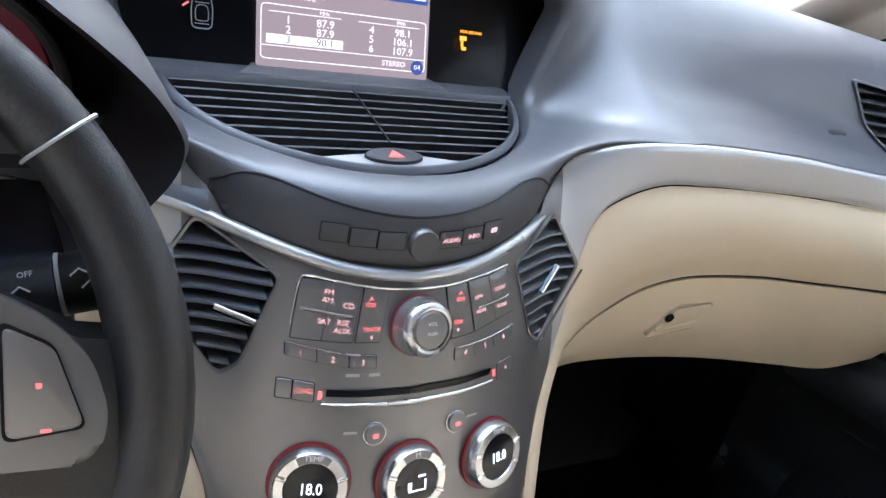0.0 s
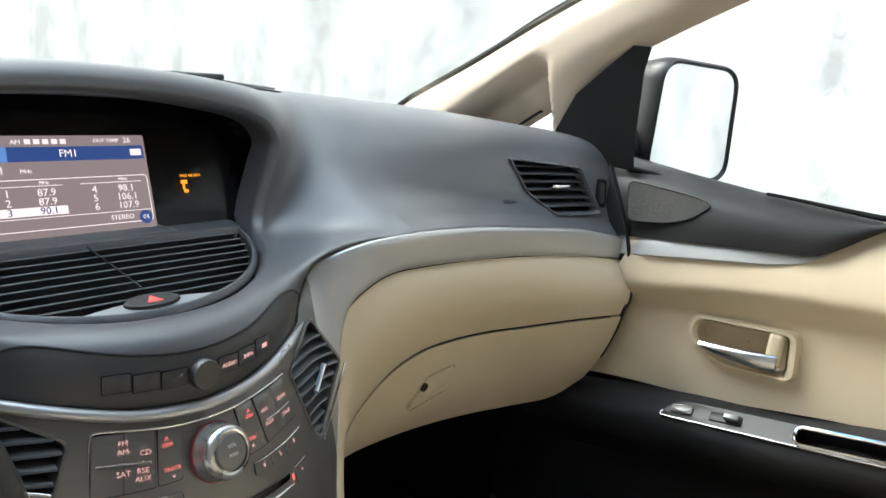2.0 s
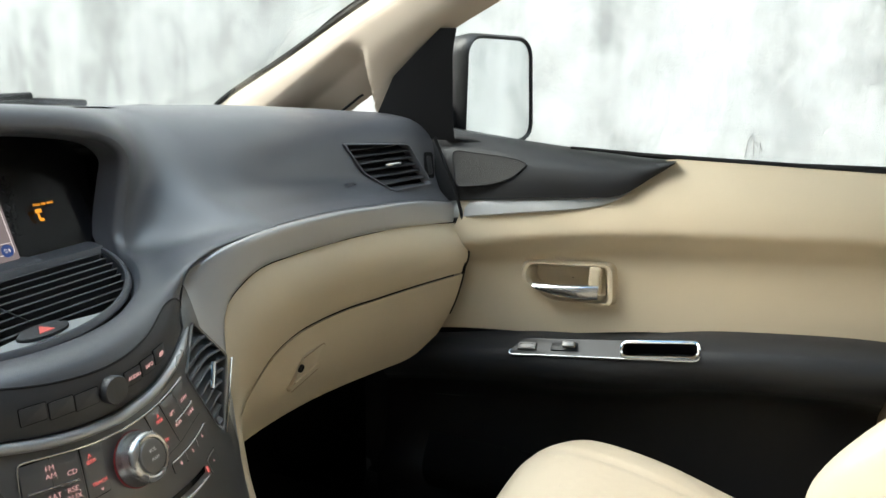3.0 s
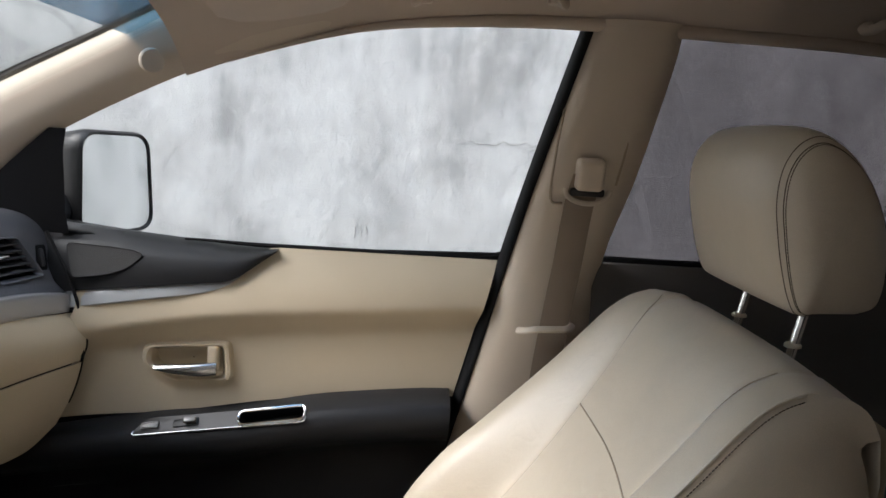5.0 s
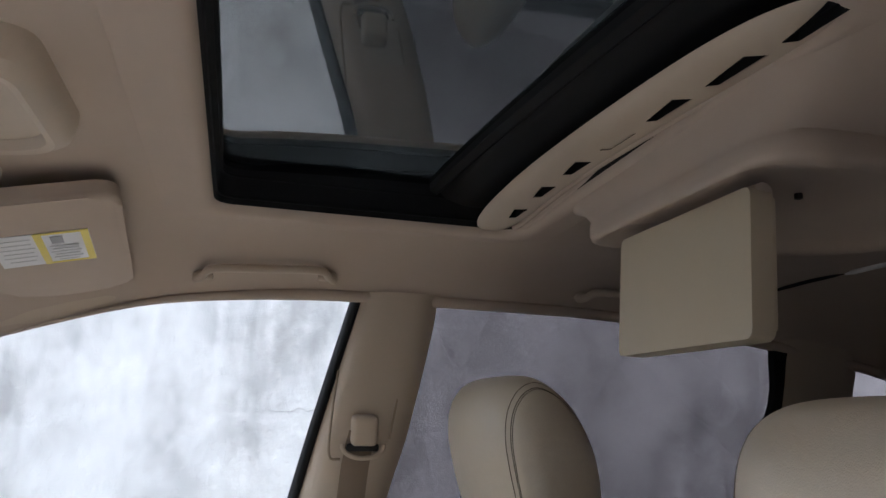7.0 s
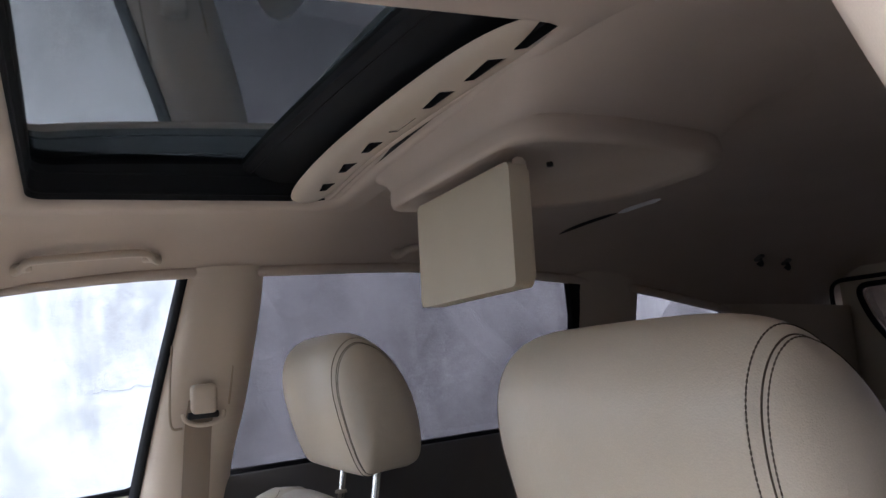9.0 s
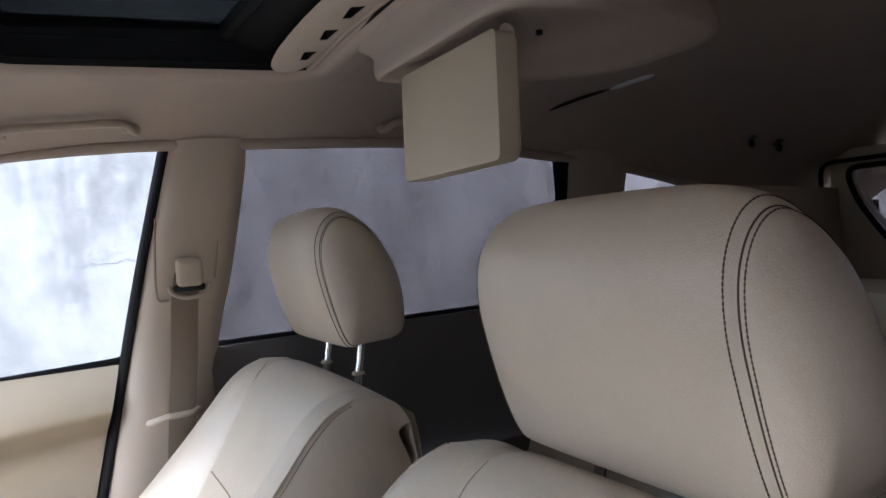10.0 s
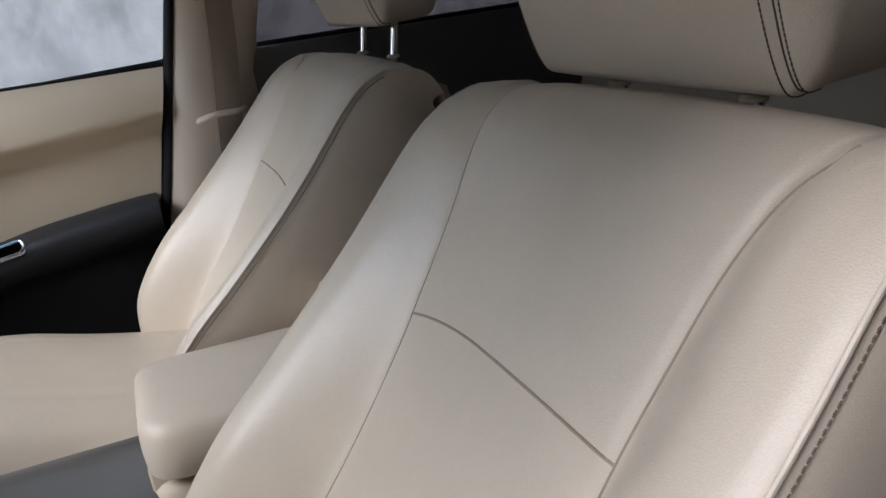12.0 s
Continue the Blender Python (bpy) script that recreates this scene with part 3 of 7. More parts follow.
    if side > 0:
        edge = [Vector(p) for p in spline(fr, 40)]
        seal = [[p + Vector(o) for o in ((0.004, -0.002, 0), (-0.004, -0.002, 0), (-0.0062, 0.0015, 0), (-0.0048, 0.0065, 0), (0.0005, 0.0105, 0), (0.010, 0.0135, 0), (0.022, 0.015, 0))] for p in edge]
        setting("pillar_seal_" + who, grid(seal), RUBBER, "black rubber door seal along the middle pillar", "seal", 70)
    else:
        setting("pillar_seal_" + who, flip(tube([Vector(p) + Vector((0.03, 0.0, 0)) for p in spline(fr, 30)], 0.0078, 8)), RUBBER, "black rubber door seal along the middle pillar", "seal")
    # C and D pillars
    setting("pillar_rear_" + who, flip(sheet([(0.665, -0.935, 1.16), (0.690, -0.955, 1.05), (0.735, -0.950, 0.88), (0.75, -0.935, 0.78), (0.75, -0.92, 0.3)],
                                             [(0.672, -1.16, 1.125), (0.695, -1.155, 1.03), (0.735, -1.155, 0.88), (0.745, -1.16, 0.78), (0.745, -1.16, 0.3)], 0.022, 24, 9, 4)), TRIM, "beige rear pillar trim", "pillar trim")
    setting("pillar_hatch_" + who, flip(sheet([(0.686, -1.425, 1.047), (0.714, -1.462, 0.965), (0.732, -1.44, 0.89), (0.745, -1.46, 0.78), (0.745, -1.46, 0.3)],
                                              [(0.590, -1.80, 1.01), (0.60, -1.81, 0.93), (0.62, -1.83, 0.84), (0.65, -1.85, 0.70), (0.66, -1.85, 0.3)], 0.02, 24, 11, 4)), TRIM, "beige trim of the tailgate pillar", "pillar trim")
    setting("panel_under_quarter_window_" + who, flip(sheet([(0.738, -1.14, 0.905), (0.745, -1.14, 0.80), (0.745, -1.14, 0.2)], [(0.736, -1.48, 0.905), (0.745, -1.48, 0.80), (0.745, -1.48, 0.2)], 0.012, 10, 7, 4)), TRIM, "beige luggage area side trim", "side trim")
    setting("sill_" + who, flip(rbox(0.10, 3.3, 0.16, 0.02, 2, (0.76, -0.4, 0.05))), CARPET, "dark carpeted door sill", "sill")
    setting("outer_side_" + who, flip(join(rbox(0.03, 1.28, 1.0, 0.01, 2, (0.85, -1.36, 0.30)), rbox(0.03, 0.62, 1.0, 0.01, 2, (0.85, 1.2, 0.28)))), PAINT, "dark grey painted outer body side", "car body")
    if side > 0:
        setting("outer_door_" + who, rbox(0.03, 1.62, 1.0, 0.01, 2, (0.85, 0.08, 0.28)), PAINT, "dark grey painted outer doors", "car body")
        setting("belt_cap_" + who, rbox(0.085, 2.9, 0.02, 0.005, 2, (0.81, -0.55, 0.772)), RUBBER, "black window sill seal", "seal")

for side, who in ((1, "passenger"), (-1, "driver")):
    flip = mirrored if side < 0 else (lambda b: b)
    corner = [[(x, y, 0.30 + (rail_z(y) + 0.035 - 0.30) * f) for x, y in ((0.800 - 0.10 * f, -1.44), (0.79 - 0.10 * f, -1.65), (0.765 - 0.10 * f, -1.86), (0.74 - 0.10 * f, -1.95), (0.60, -1.98))] for f in steps(0, 1, 6)]
    setting("outer_corner_" + who, flip(grid(corner, thick=0.004)), PAINT, "dark grey painted rear corner of the body", "car body")

# windscreen
ws = [[(x, 0.42 + 0.88 * f - 0.10 * (x / 0.72) ** 2 * (0.4 + 0.6 * f), 1.245 - 0.42 * f - 0.02 * f * (1 - f) - 0.035 * (x / 0.72) ** 2 * (1 - f)) for x in steps(-0.62 - 0.16 * f, 0.62 + 0.16 * f, 13)] for f in steps(0, 1, 9)]
wsn = part("windscreen", grid(ws, thick=0.004), CLEAR)
wsn.visible_shadow = False
tagged(wsn, "clear laminated windscreen sloping over the dash", "windscreen", "", "structure")
setting("windscreen_shade_band", grid([[Vector(p) + Vector((0, 0.004, 0.006)) for p in r] for r in ws[:3]]), glass("blue_shade_band", (0.10, 0.22, 0.36)), "dark blue shade band at the top of the windscreen", "shade band")
setting("header_trim", grid([[(x, 0.515 - 0.05 * (x / 0.7) ** 2 - 0.03 * f, 1.195 - 0.028 * (x / 0.7) ** 2 - 0.012 * math.sin(math.pi * f) + 0.01 * f) for x in steps(-0.62, 0.62, 21)] for f in steps(0, 1, 6)]), LINER, "fabric edge of the headliner above the windscreen", "headliner edge")

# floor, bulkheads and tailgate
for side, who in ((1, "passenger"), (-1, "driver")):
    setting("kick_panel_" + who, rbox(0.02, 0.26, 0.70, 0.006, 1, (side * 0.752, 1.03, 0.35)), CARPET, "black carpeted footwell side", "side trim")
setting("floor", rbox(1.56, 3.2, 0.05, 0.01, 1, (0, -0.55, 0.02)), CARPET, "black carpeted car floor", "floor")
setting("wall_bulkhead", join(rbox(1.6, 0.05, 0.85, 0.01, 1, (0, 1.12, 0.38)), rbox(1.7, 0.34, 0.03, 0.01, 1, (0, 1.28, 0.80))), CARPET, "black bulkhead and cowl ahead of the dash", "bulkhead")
hw = rounded([(-0.40, 0.79), (0.40, 0.79), (0.475, 0.865), (0.535, 0.97), (0.55, 1.06), (-0.55, 1.06), (-0.535, 0.97), (-0.475, 0.865)], 0.04, 5)
ho = rounded([(-0.50, 0.10), (0.50, 0.10), (0.66, 0.30), (0.66, 0.80), (0.60, 1.11), (-0.60, 1.11), (-0.66, 0.80), (-0.66, 0.30)], 0.04, 5)
tl = lambda p: Vector((p.x, -1.86 + 0.24 * max(0, p.y - 0.8), p.y))
setting("wall_tailgate", join(grid([[tl(p) for p in ho], [tl(p) + Vector((0, 0.02, 0)) for p in hw], [tl(p) - Vector((0, 0.03, 0)) for p in hw], [tl(p) - Vector((0, 0.05, 0)) for p in ho]], ring=True, loop=True)), TRIM, "beige inner trim of the tailgate", "tailgate")
tgw = thing("window_tailgate", "tinted tailgate window with black seal", "window", kind="structure")
bm = bmesh.new()
bm.faces.new([bm.verts.new(tl(p)) for p in hw])
bmesh.ops.solidify(bm, geom=bm.faces[:], thickness=0.004)
part("pane", bm, PRIVACY, tgw)
part("seal", tube([tl(p) + Vector((0, 0.022, 0)) for p in hw], 0.008, 8, loop=True), RUBBER, tgw)


# ---- dashboard ----
stack_y = curve([(0, 0.70), (0.05, 0.7048), (0.10, 0.719), (0.15, 0.7425), (0.19, 0.752), (0.25, 0.754), (0.45, 0.752), (0.62, 0.742), (0.745, 0.716)])
stack_lean = curve([(0, 0.36), (0.15, 0.36), (0.20, 0.22), (0.26, 0.08), (0.745, 0.05)])


def st(x, z):
    """The face of the centre stack and of the silver band that runs on from it."""
    a = abs(x)
    f = max(0.0, min(1.0, (a - 0.14) / 0.10))
    return stack_y(a) + stack_lean(a) * (z - 0.635 - 0.065 * f * f * (3 - 2 * f))


arc_z = curve([(-0.22, 0.712), (-0.16, 0.690), (-0.10, 0.673), (-0.05, 0.662), (0, 0.658), (0.05, 0.661), (0.10, 0.672), (0.135, 0.688)])
sil_top = curve([(0.13, 0.686), (0.145, 0.702), (0.168, 0.7245), (0.222, 0.742), (0.293, 0.7455), (0.43, 0.739), (0.525, 0.7295), (0.645, 0.717), (0.745, 0.699)])
dash = thing("dashboard", "charcoal soft-touch dashboard with silver band and beige glovebox", "dashboard")


def profile(keys, x):
    """The pad's section at x, between sections given at keys."""
    out = []
    for k in range(len(keys[0][1])):
        out.append(Vector((x, curve([(s, sec[k][0]) for s, sec in keys])(x), curve([(s, sec[k][1]) for s, sec in keys])(x))))
    return out


PAD_SECTIONS = [
    (0.19, ((1.33, 0.80), (1.20, 0.846), (1.06, 0.862), (0.97, 0.862), (0.925, 0.845), (0.90, 0.800), (0.878, 0.760), (0.845, 0.739), (0.80, 0.729), (0.770, 0.725))),
    (0.25, ((1.33, 0.80), (1.20, 0.846), (1.06, 0.860), (0.97, 0.861), (0.925, 0.845), (0.895, 0.815), (0.868, 0.782), (0.835, 0.762), (0.795, 0.752), (0.765, 0.748))),
    (0.36, ((1.33, 0.80), (1.20, 0.842), (1.06, 0.857), (0.96, 0.858), (0.905, 0.846), (0.870, 0.822), (0.848, 0.795), (0.830, 0.770), (0.798, 0.752), (0.765, 0.746))),
    (0.57, ((1.28, 0.79), (1.15, 0.832), (1.02, 0.846), (0.93, 0.847), (0.872, 0.838), (0.842, 0.815), (0.829, 0.785), (0.819, 0.755), (0.792, 0.735), (0.752, 0.727))),
    (0.745, ((1.20, 0.78), (1.05, 0.815), (0.95, 0.828), (0.87, 0.832), (0.808, 0.826), (0.781, 0.808), (0.772, 0.780), (0.764, 0.745), (0.748, 0.718), (0.722, 0.702))),
]


def pad_rows(x):
    p = profile(PAD_SECTIONS, x)
    p[-1].z = sil_top(x) + 0.001
    p[-1].y = st(x, p[-1].z) + 0.006
    p[-2].z = max(p[-2].z, p[-1].z + 0.006)
    col = spline(p, 34)
    out = []
    for i, q in enumerate(col):
        d = (col[min(33, i + 1)] - col[max(0, i - 1)]).normalized()
        out.append(q + Vector((0, d.z, -d.y)) * 0.007 * min(1.0, (33 - i) / 5))
    return out


PAD_X = 0.30
VENT = [(0.566, 0.806), (0.690, 0.796), (0.716, 0.733), (0.624, 0.735), (0.590, 0.765)]
part("dash_pad", cut_out(grid([pad_rows(x) for x in steps(PAD_X, 0.748, 36)]), VENT, 0, 2, lambda c: c.y > 0.88), PAD, dash)
part("dash_pad", mirrored(grid([pad_rows(x) for x in steps(PAD_X, 0.728, 20)])), PAD, dash)


def fascia_top(x):
    a = abs(x)
    return arc_z(-a) if a < 0.135 else max(sil_top(a), arc_z(-0.135))


def deck_z(y):
    return 0.715 + (y - 0.789) / 4.2


# the skin round the display opening and the vent: sections run from the opening's lip outwards
side_col = pad_rows(PAD_X)
lip_knots = [(0, 0.884, 0.866), (0.06, 0.884, 0.8645), (0.12, 0.882, 0.858), (0.170, 0.879, 0.847), (0.193, 0.878, 0.826), (0.190, 0.880, 0.800), (0.183, 0.881, 0.770), (0.174, 0.876, 0.745), (0.161, 0.858, 0.7335), (0.140, 0.823, 0.7245), (0.107, 0.791, 0.7175), (0.068, 0.769, 0.7130), (0.032, 0.759, 0.7110), (0, 0.7565, 0.7105)]
lip = spline(lip_knots, 66)
outer, feather = [], []


def on_pad(x, j):
    col = pad_rows(x)
    k = int(min(32, j))
    return col[k].lerp(col[k + 1], j - k)


for i in range(66):
    u = i / 65
    feather.append(None)
    if u <= 0.26:
        f = u / 0.26
        outer.append(Vector((PAD_X * f ** 1.5, 1.06 - 0.10 * f * f, 0.866)).lerp(Vector((PAD_X, 1.02, 0.8605)), f * f))
        if f > 0.9:
            outer[-1] = on_pad(PAD_X, 10.5 - (1 - f) * 10)
    elif u <= 0.60:
        f = (u - 0.26) / 0.34
        j = 10.5 + f * (33 - 10.5)
        outer.append(on_pad(PAD_X, j))
        feather[-1] = [on_pad(PAD_X - 0.040, j), on_pad(PAD_X - 0.020, j), on_pad(PAD_X, j), on_pad(PAD_X + 0.012, j) + Vector((0, 0.0006, -0.0006))]
    else:
        f = (u - 0.60) / 0.40
        x = PAD_X * (1 - f) ** 1.15
        z = fascia_top(x) + 0.0005
        outer.append(Vector((x, st(x, z) + 0.005, z)))
sections = []
for i in range(66):
    u = i / 65
    L, M = lip[i], outer[i]
    d = (lip[min(65, i + 1)] - lip[max(0, i - 1)]).normalized()
    hoodish = max(0.0, min(1.0, (0.66 - u) / 0.12))
    n_h = Vector((-d.z, 0, d.x)) * -1
    if n_h.dot(Vector((L.x, 0, L.z - 0.79))) < 0:
        n_h = -n_h
    n_h = n_h.normalized() if n_h.length > 0.01 else Vector((0, 0, 1))
    n_r = Vector((d.y, -d.x, 0))
    if n_r.dot(Vector((L.x, L.y - 0.9, 0))) < 0:
        n_r = -n_r
    n_r = n_r.normalized() if n_r.length > 0.01 else Vector((0, -1, 0))
    n = (n_h * hoodish + n_r * (1 - hoodish)).normalized()
    inn = Vector((0, 1, 0)) * hoodish + Vector((0, 0, -1)) * (1 - hoodish)
    gap = (M - L).length
    k1, k2 = min(0.010, 0.16 * gap), min(0.030, 0.42 * gap)
    lift = Vector((0, -0.003, 0.001)) * hoodish + Vector((0, 0, 0.0035)) * (1 - hoodish)
    back = Vector((0, 0.010, 0)) * hoodish + Vector((0, 0, -0.001)) * (1 - hoodish)
    belly = Vector((0, -0.004, 0.004)) * hoodish + Vector((0, -0.07, 0.17)) * min(0.11, gap) * (1 - hoodish)
    mid = (L + n * k2).lerp(M, 0.45) + belly
    pts = [L + inn * 0.030 - n * 0.004, L + inn * 0.012 - n * 0.001, L + inn * 0.003, L + n * k1 * 0.5 + lift * 0.8, L + n * k1 + lift, L + n * k2 + lift * 0.6 + back * 0.5]
    tail_f = feather[i]
    if tail_f:
        f = (u - 0.26) / 0.34
        ease = max(0.0, min(1.0, (0.60 - u) / 0.10)) if u > 0.5 else 1.0
        alt = [mid, M.lerp(mid, 0.25) + belly * 0.35, M, M + Vector((0, 0.003, -0.0035))]
        pts += [q.lerp(r, ease) for q, r in zip(alt, tail_f)]
    elif u > 0.60:
        # convex roll between the vent and the fascia
        S = pts[-1]
        bulge = Vector((0, -0.76, 0.65)) * min(0.012, 0.15 * gap)
        pts += [S.lerp(M, 0.33) + bulge * 0.95, S.lerp(M, 0.68) + bulge * 0.85, M, M + Vector((0, 0.004, -0.002))]
    else:
        pts += [mid, M.lerp(mid, 0.25) + belly * 0.35, M, M + Vector((0, 0.003, -0.0035))]
    if i in (0, 65):
        for q in pts:
            q.x = 0.0
    sections.append(spline(pts, 40))
# from the bottom middle of one side over the top to the bottom middle of the other
full = [[Vector((-p.x, p.y, p.z)) for p in r] for r in reversed(sections)] + sections[1:-1]
for it in range(24):
    soft_rows = [[p.copy() for p in r] for r in full]
    for i in range(len(full)):
        a, b = full[i - 1], full[(i + 1) % len(full)]
        for j in range(15, 37):
            w = min(1.0, (34 - j) / 8) * 0.5 if j < 34 else 0.0
            soft_rows[i][j] = full[i][j] * (1 - w) + (full[i][j - 1] + full[i][j + 1] + a[j] + b[j]) * 0.25 * w
    full = soft_rows
part("display_hood", grid(full, loop=True), PAD, dash, "charcoal hood round the display and vent", 60)
part("dash_top", grid([[Vector((x, p.y, p.z - 0.002)) for p in side_col[:13]] for x in steps(-PAD_X - 0.005, PAD_X + 0.005, 15)]), PAD, dash)

arch = [Vector((p.x, p.z)) for p in lip[:44]]
arch = [Vector((-p.x, p.y)) for p in reversed(arch)] + arch[1:]
back = [Vector((p.x * 0.99, p.y - 0.003)) for p in arch]
bm = bmesh.new()
bm.faces.new([bm.verts.new((p.x, 0.905 + 0.36 * (p.y - 0.745), p.y)) for p in back])
bmesh.ops.solidify(bm, geom=bm.faces[:], thickness=0.01)
part("display_panel", bm, GLOSSBLACK, dash, "glossy black display panel")


def scrf(x, z):
    return 0.900 + 0.36 * (z - 0.745)


well = [[(x * k, y, deck_z(y) - 0.022) for x in steps(-1, 1, 9)] for y, k in ((0.770, 0.06), (0.79, 0.10), (0.82, 0.135), (0.86, 0.16), (0.93, 0.17))]
part("vent_well", grid(well), BLACK, dash, "black well behind the vent slats")

# dark switch panel let into the roll above the fascia
roll_quads = []
for i in range(len(full)):
    r, q = full[i], full[(i + 1) % len(full)]
    for j in range(3, 38):
        if max(r[j].y, q[j + 1].y) < 0.80:
            for tri in ((r[j], r[j + 1], q[j + 1]), (r[j], q[j + 1], q[j])):
                roll_quads.append(tri)


def bol(x, z):
    """The rear face of the roll under the vent."""
    best = None
    for a, b, c in roll_quads:
        if min(a.x, b.x, c.x) <= x <= max(a.x, b.x, c.x) and min(a.z, b.z, c.z) <= z <= max(a.z, b.z, c.z):
            det = (b.z - c.z) * (a.x - c.x) + (c.x - b.x) * (a.z - c.z)
            if abs(det) > 1e-12:
                u = ((b.z - c.z) * (x - c.x) + (c.x - b.x) * (z - c.z)) / det
                v = ((c.z - a.z) * (x - c.x) + (a.x - c.x) * (z - c.z)) / det
                if u >= -1e-6 and v >= -1e-6 and u + v <= 1 + 1e-6:
                    y = u * a.y + v * b.y + (1 - u - v) * c.y
                    best = y if best is None else min(best, y)
    return best if best is not None else st(x, fascia_top(x)) + 0.01


rows = []
for x in steps(-0.138, 0.138, 45):
    lo, hgt = fascia_top(x) + 0.0015, 0.037 * max(0.004, 1 - (abs(x) / 0.1385) ** 10) ** 0.5
    zs = steps(lo, lo + hgt, 9)
    row = [Vector((x, bol(x, z) - 0.0010, z)) for z in zs]
    rows.append([row[0] + Vector((0, 0.006, 0)), *row, row[-1] + Vector((0, 0.006, 0.001))])
part("switch_panel", grid(rows), SWITCHES, dash, "dark lower panel of the bolster")
part("panel_groove", tube([rows[0][1], *[r[-2] + Vector((0, 0.0004, 0.0004)) for r in rows], rows[-1][1]], 0.0011, 6), BLACK, dash)


# silver fascia: stack face and band in one piece
fascia_low = curve([(0.0, 0.43), (0.122, 0.43), (0.128, 0.445), (0.138, 0.49), (0.146, 0.52), (0.163, 0.566), (0.174, 0.605), (0.181, 0.634), (0.190, 0.666), (0.207, 0.688), (0.255, 0.706), (0.32, 0.7065), (0.385, 0.703), (0.50, 0.695), (0.745, 0.668)])
xs = sorted(set([round(v, 4) for v in steps(-0.208, 0.208, 81)] + [-0.156, 0.156] + [round(v, 4) for v in steps(0.21, 0.727, 50)] + [round(-v, 4) for v in steps(0.21, 0.727, 24)]))
rows = []
for x in xs:
    hi, lo = fascia_top(x) - 0.0005, fascia_low(abs(x))
    row = [Vector((x, st(x, hi) + 0.012, hi + 0.001)), Vector((x, st(x, hi) + 0.003, hi))]
    for f in steps(0.03, 0.97, 16):
        z = hi + (lo - hi) * f
        edge = 0.0022 * (abs(2 * f - 1) ** 8)
        row.append(Vector((x, st(x, z) + edge, z)))
    row += [Vector((x, st(x, lo) + 0.003, lo)), Vector((x, st(x, lo) + 0.012, lo - 0.001))]
    rows.append(row)
bands = {"stack": [r for r in rows if abs(r[0].x) <= 0.1561], "right": [r for r in rows if r[0].x >= 0.1559], "left": [r for r in rows if r[0].x <= -0.1559]}
center = thing("centre_stack", "grey metallic centre stack with radio and climate controls", "control panel")
KITE = [(0.095, 0.651), (0.148, 0.681), (0.180, 0.636), (0.134, 0.579), (0.120, 0.590)]
kite_right = rounded(KITE, 0.006, 4)
kite_left = [Vector((-p.x, p.y)) for p in kite_right]
for name_of in ("stack", "right", "left"):
    bm = grid(bands[name_of])
    for k in (kite_left, kite_right):
        cut_out(bm, k, 0, 2, lambda c: False)
    bands[name_of] = bm
# How light falls on the dash is put into two tones, fascia and band.
part("fascia", bands["stack"], STACK, center)
part("silver_band", bands["right"], SILVER, dash, "satin silver band sweeping across the dash")
part("silver_band", bands["left"], SILVER, dash, "satin silver band sweeping across the dash")
edge_z = lambda x: arc_z(-abs(x))
# Silver tube drawn in place of the highlight on the rounded fascia edge.
part("edge_highlight", tube([(x, st(x, edge_z(x)) - 0.0005 * (x < -0.13), edge_z(x) - 0.004) for x in steps(-0.200, 0.136, 60)], lambda u: 0.0044 * min(1.0, 0.3 + (1 - u) * 8), 10), SILVER, center, "silver tube standing for the highlight on the upper fascia edge")

part("pad_corner", grid([[Vector((x, st(x, z) - 0.003 + 0.012 * smooth((z - edge_z(x)) / 0.024), z)) for z in steps(edge_z(x) + 0.0005, edge_z(x) + 0.024, 8)] for x in steps(-0.300, -0.1395, 16)]), PAD, dash, "charcoal pad between the arc and the dials")

# beige knee panels and glovebox
c_line = spline([(0.130, 0, 0.42), (0.139, 0, 0.49), (0.147, 0, 0.52), (0.164, 0, 0.566), (0.175, 0, 0.605), (0.182, 0, 0.634), (0.191, 0, 0.664), (0.208, 0, 0.686), (0.255, 0, 0.704), (0.32, 0, 0.705), (0.42, 0, 0.700), (0.53, 0, 0.691), (0.64, 0, 0.680), (0.735, 0, 0.667)], 70)
d_line = spline([(0.157, 0.676, 0.415), (0.167, 0.707, 0.475), (0.179, 0.729, 0.505), (0.197, 0.750, 0.526), (0.217, 0.762, 0.539), (0.240, 0.770, 0.553), (0.262, 0.770, 0.570), (0.292, 0.770, 0.587), (0.33, 0.770, 0.597), (0.377, 0.770, 0.600), (0.46, 0.768, 0.596), (0.54, 0.758, 0.590), (0.64, 0.732, 0.588), (0.728, 0.700, 0.588)], 70)
e_line = spline([(0.196, 0.775, 0.43), (0.215, 0.79, 0.465), (0.256, 0.80, 0.477), (0.33, 0.805, 0.474), (0.42, 0.805, 0.466), (0.506, 0.80, 0.456), (0.60, 0.79, 0.444), (0.68, 0.77, 0.442), (0.728, 0.745, 0.47)], 50)
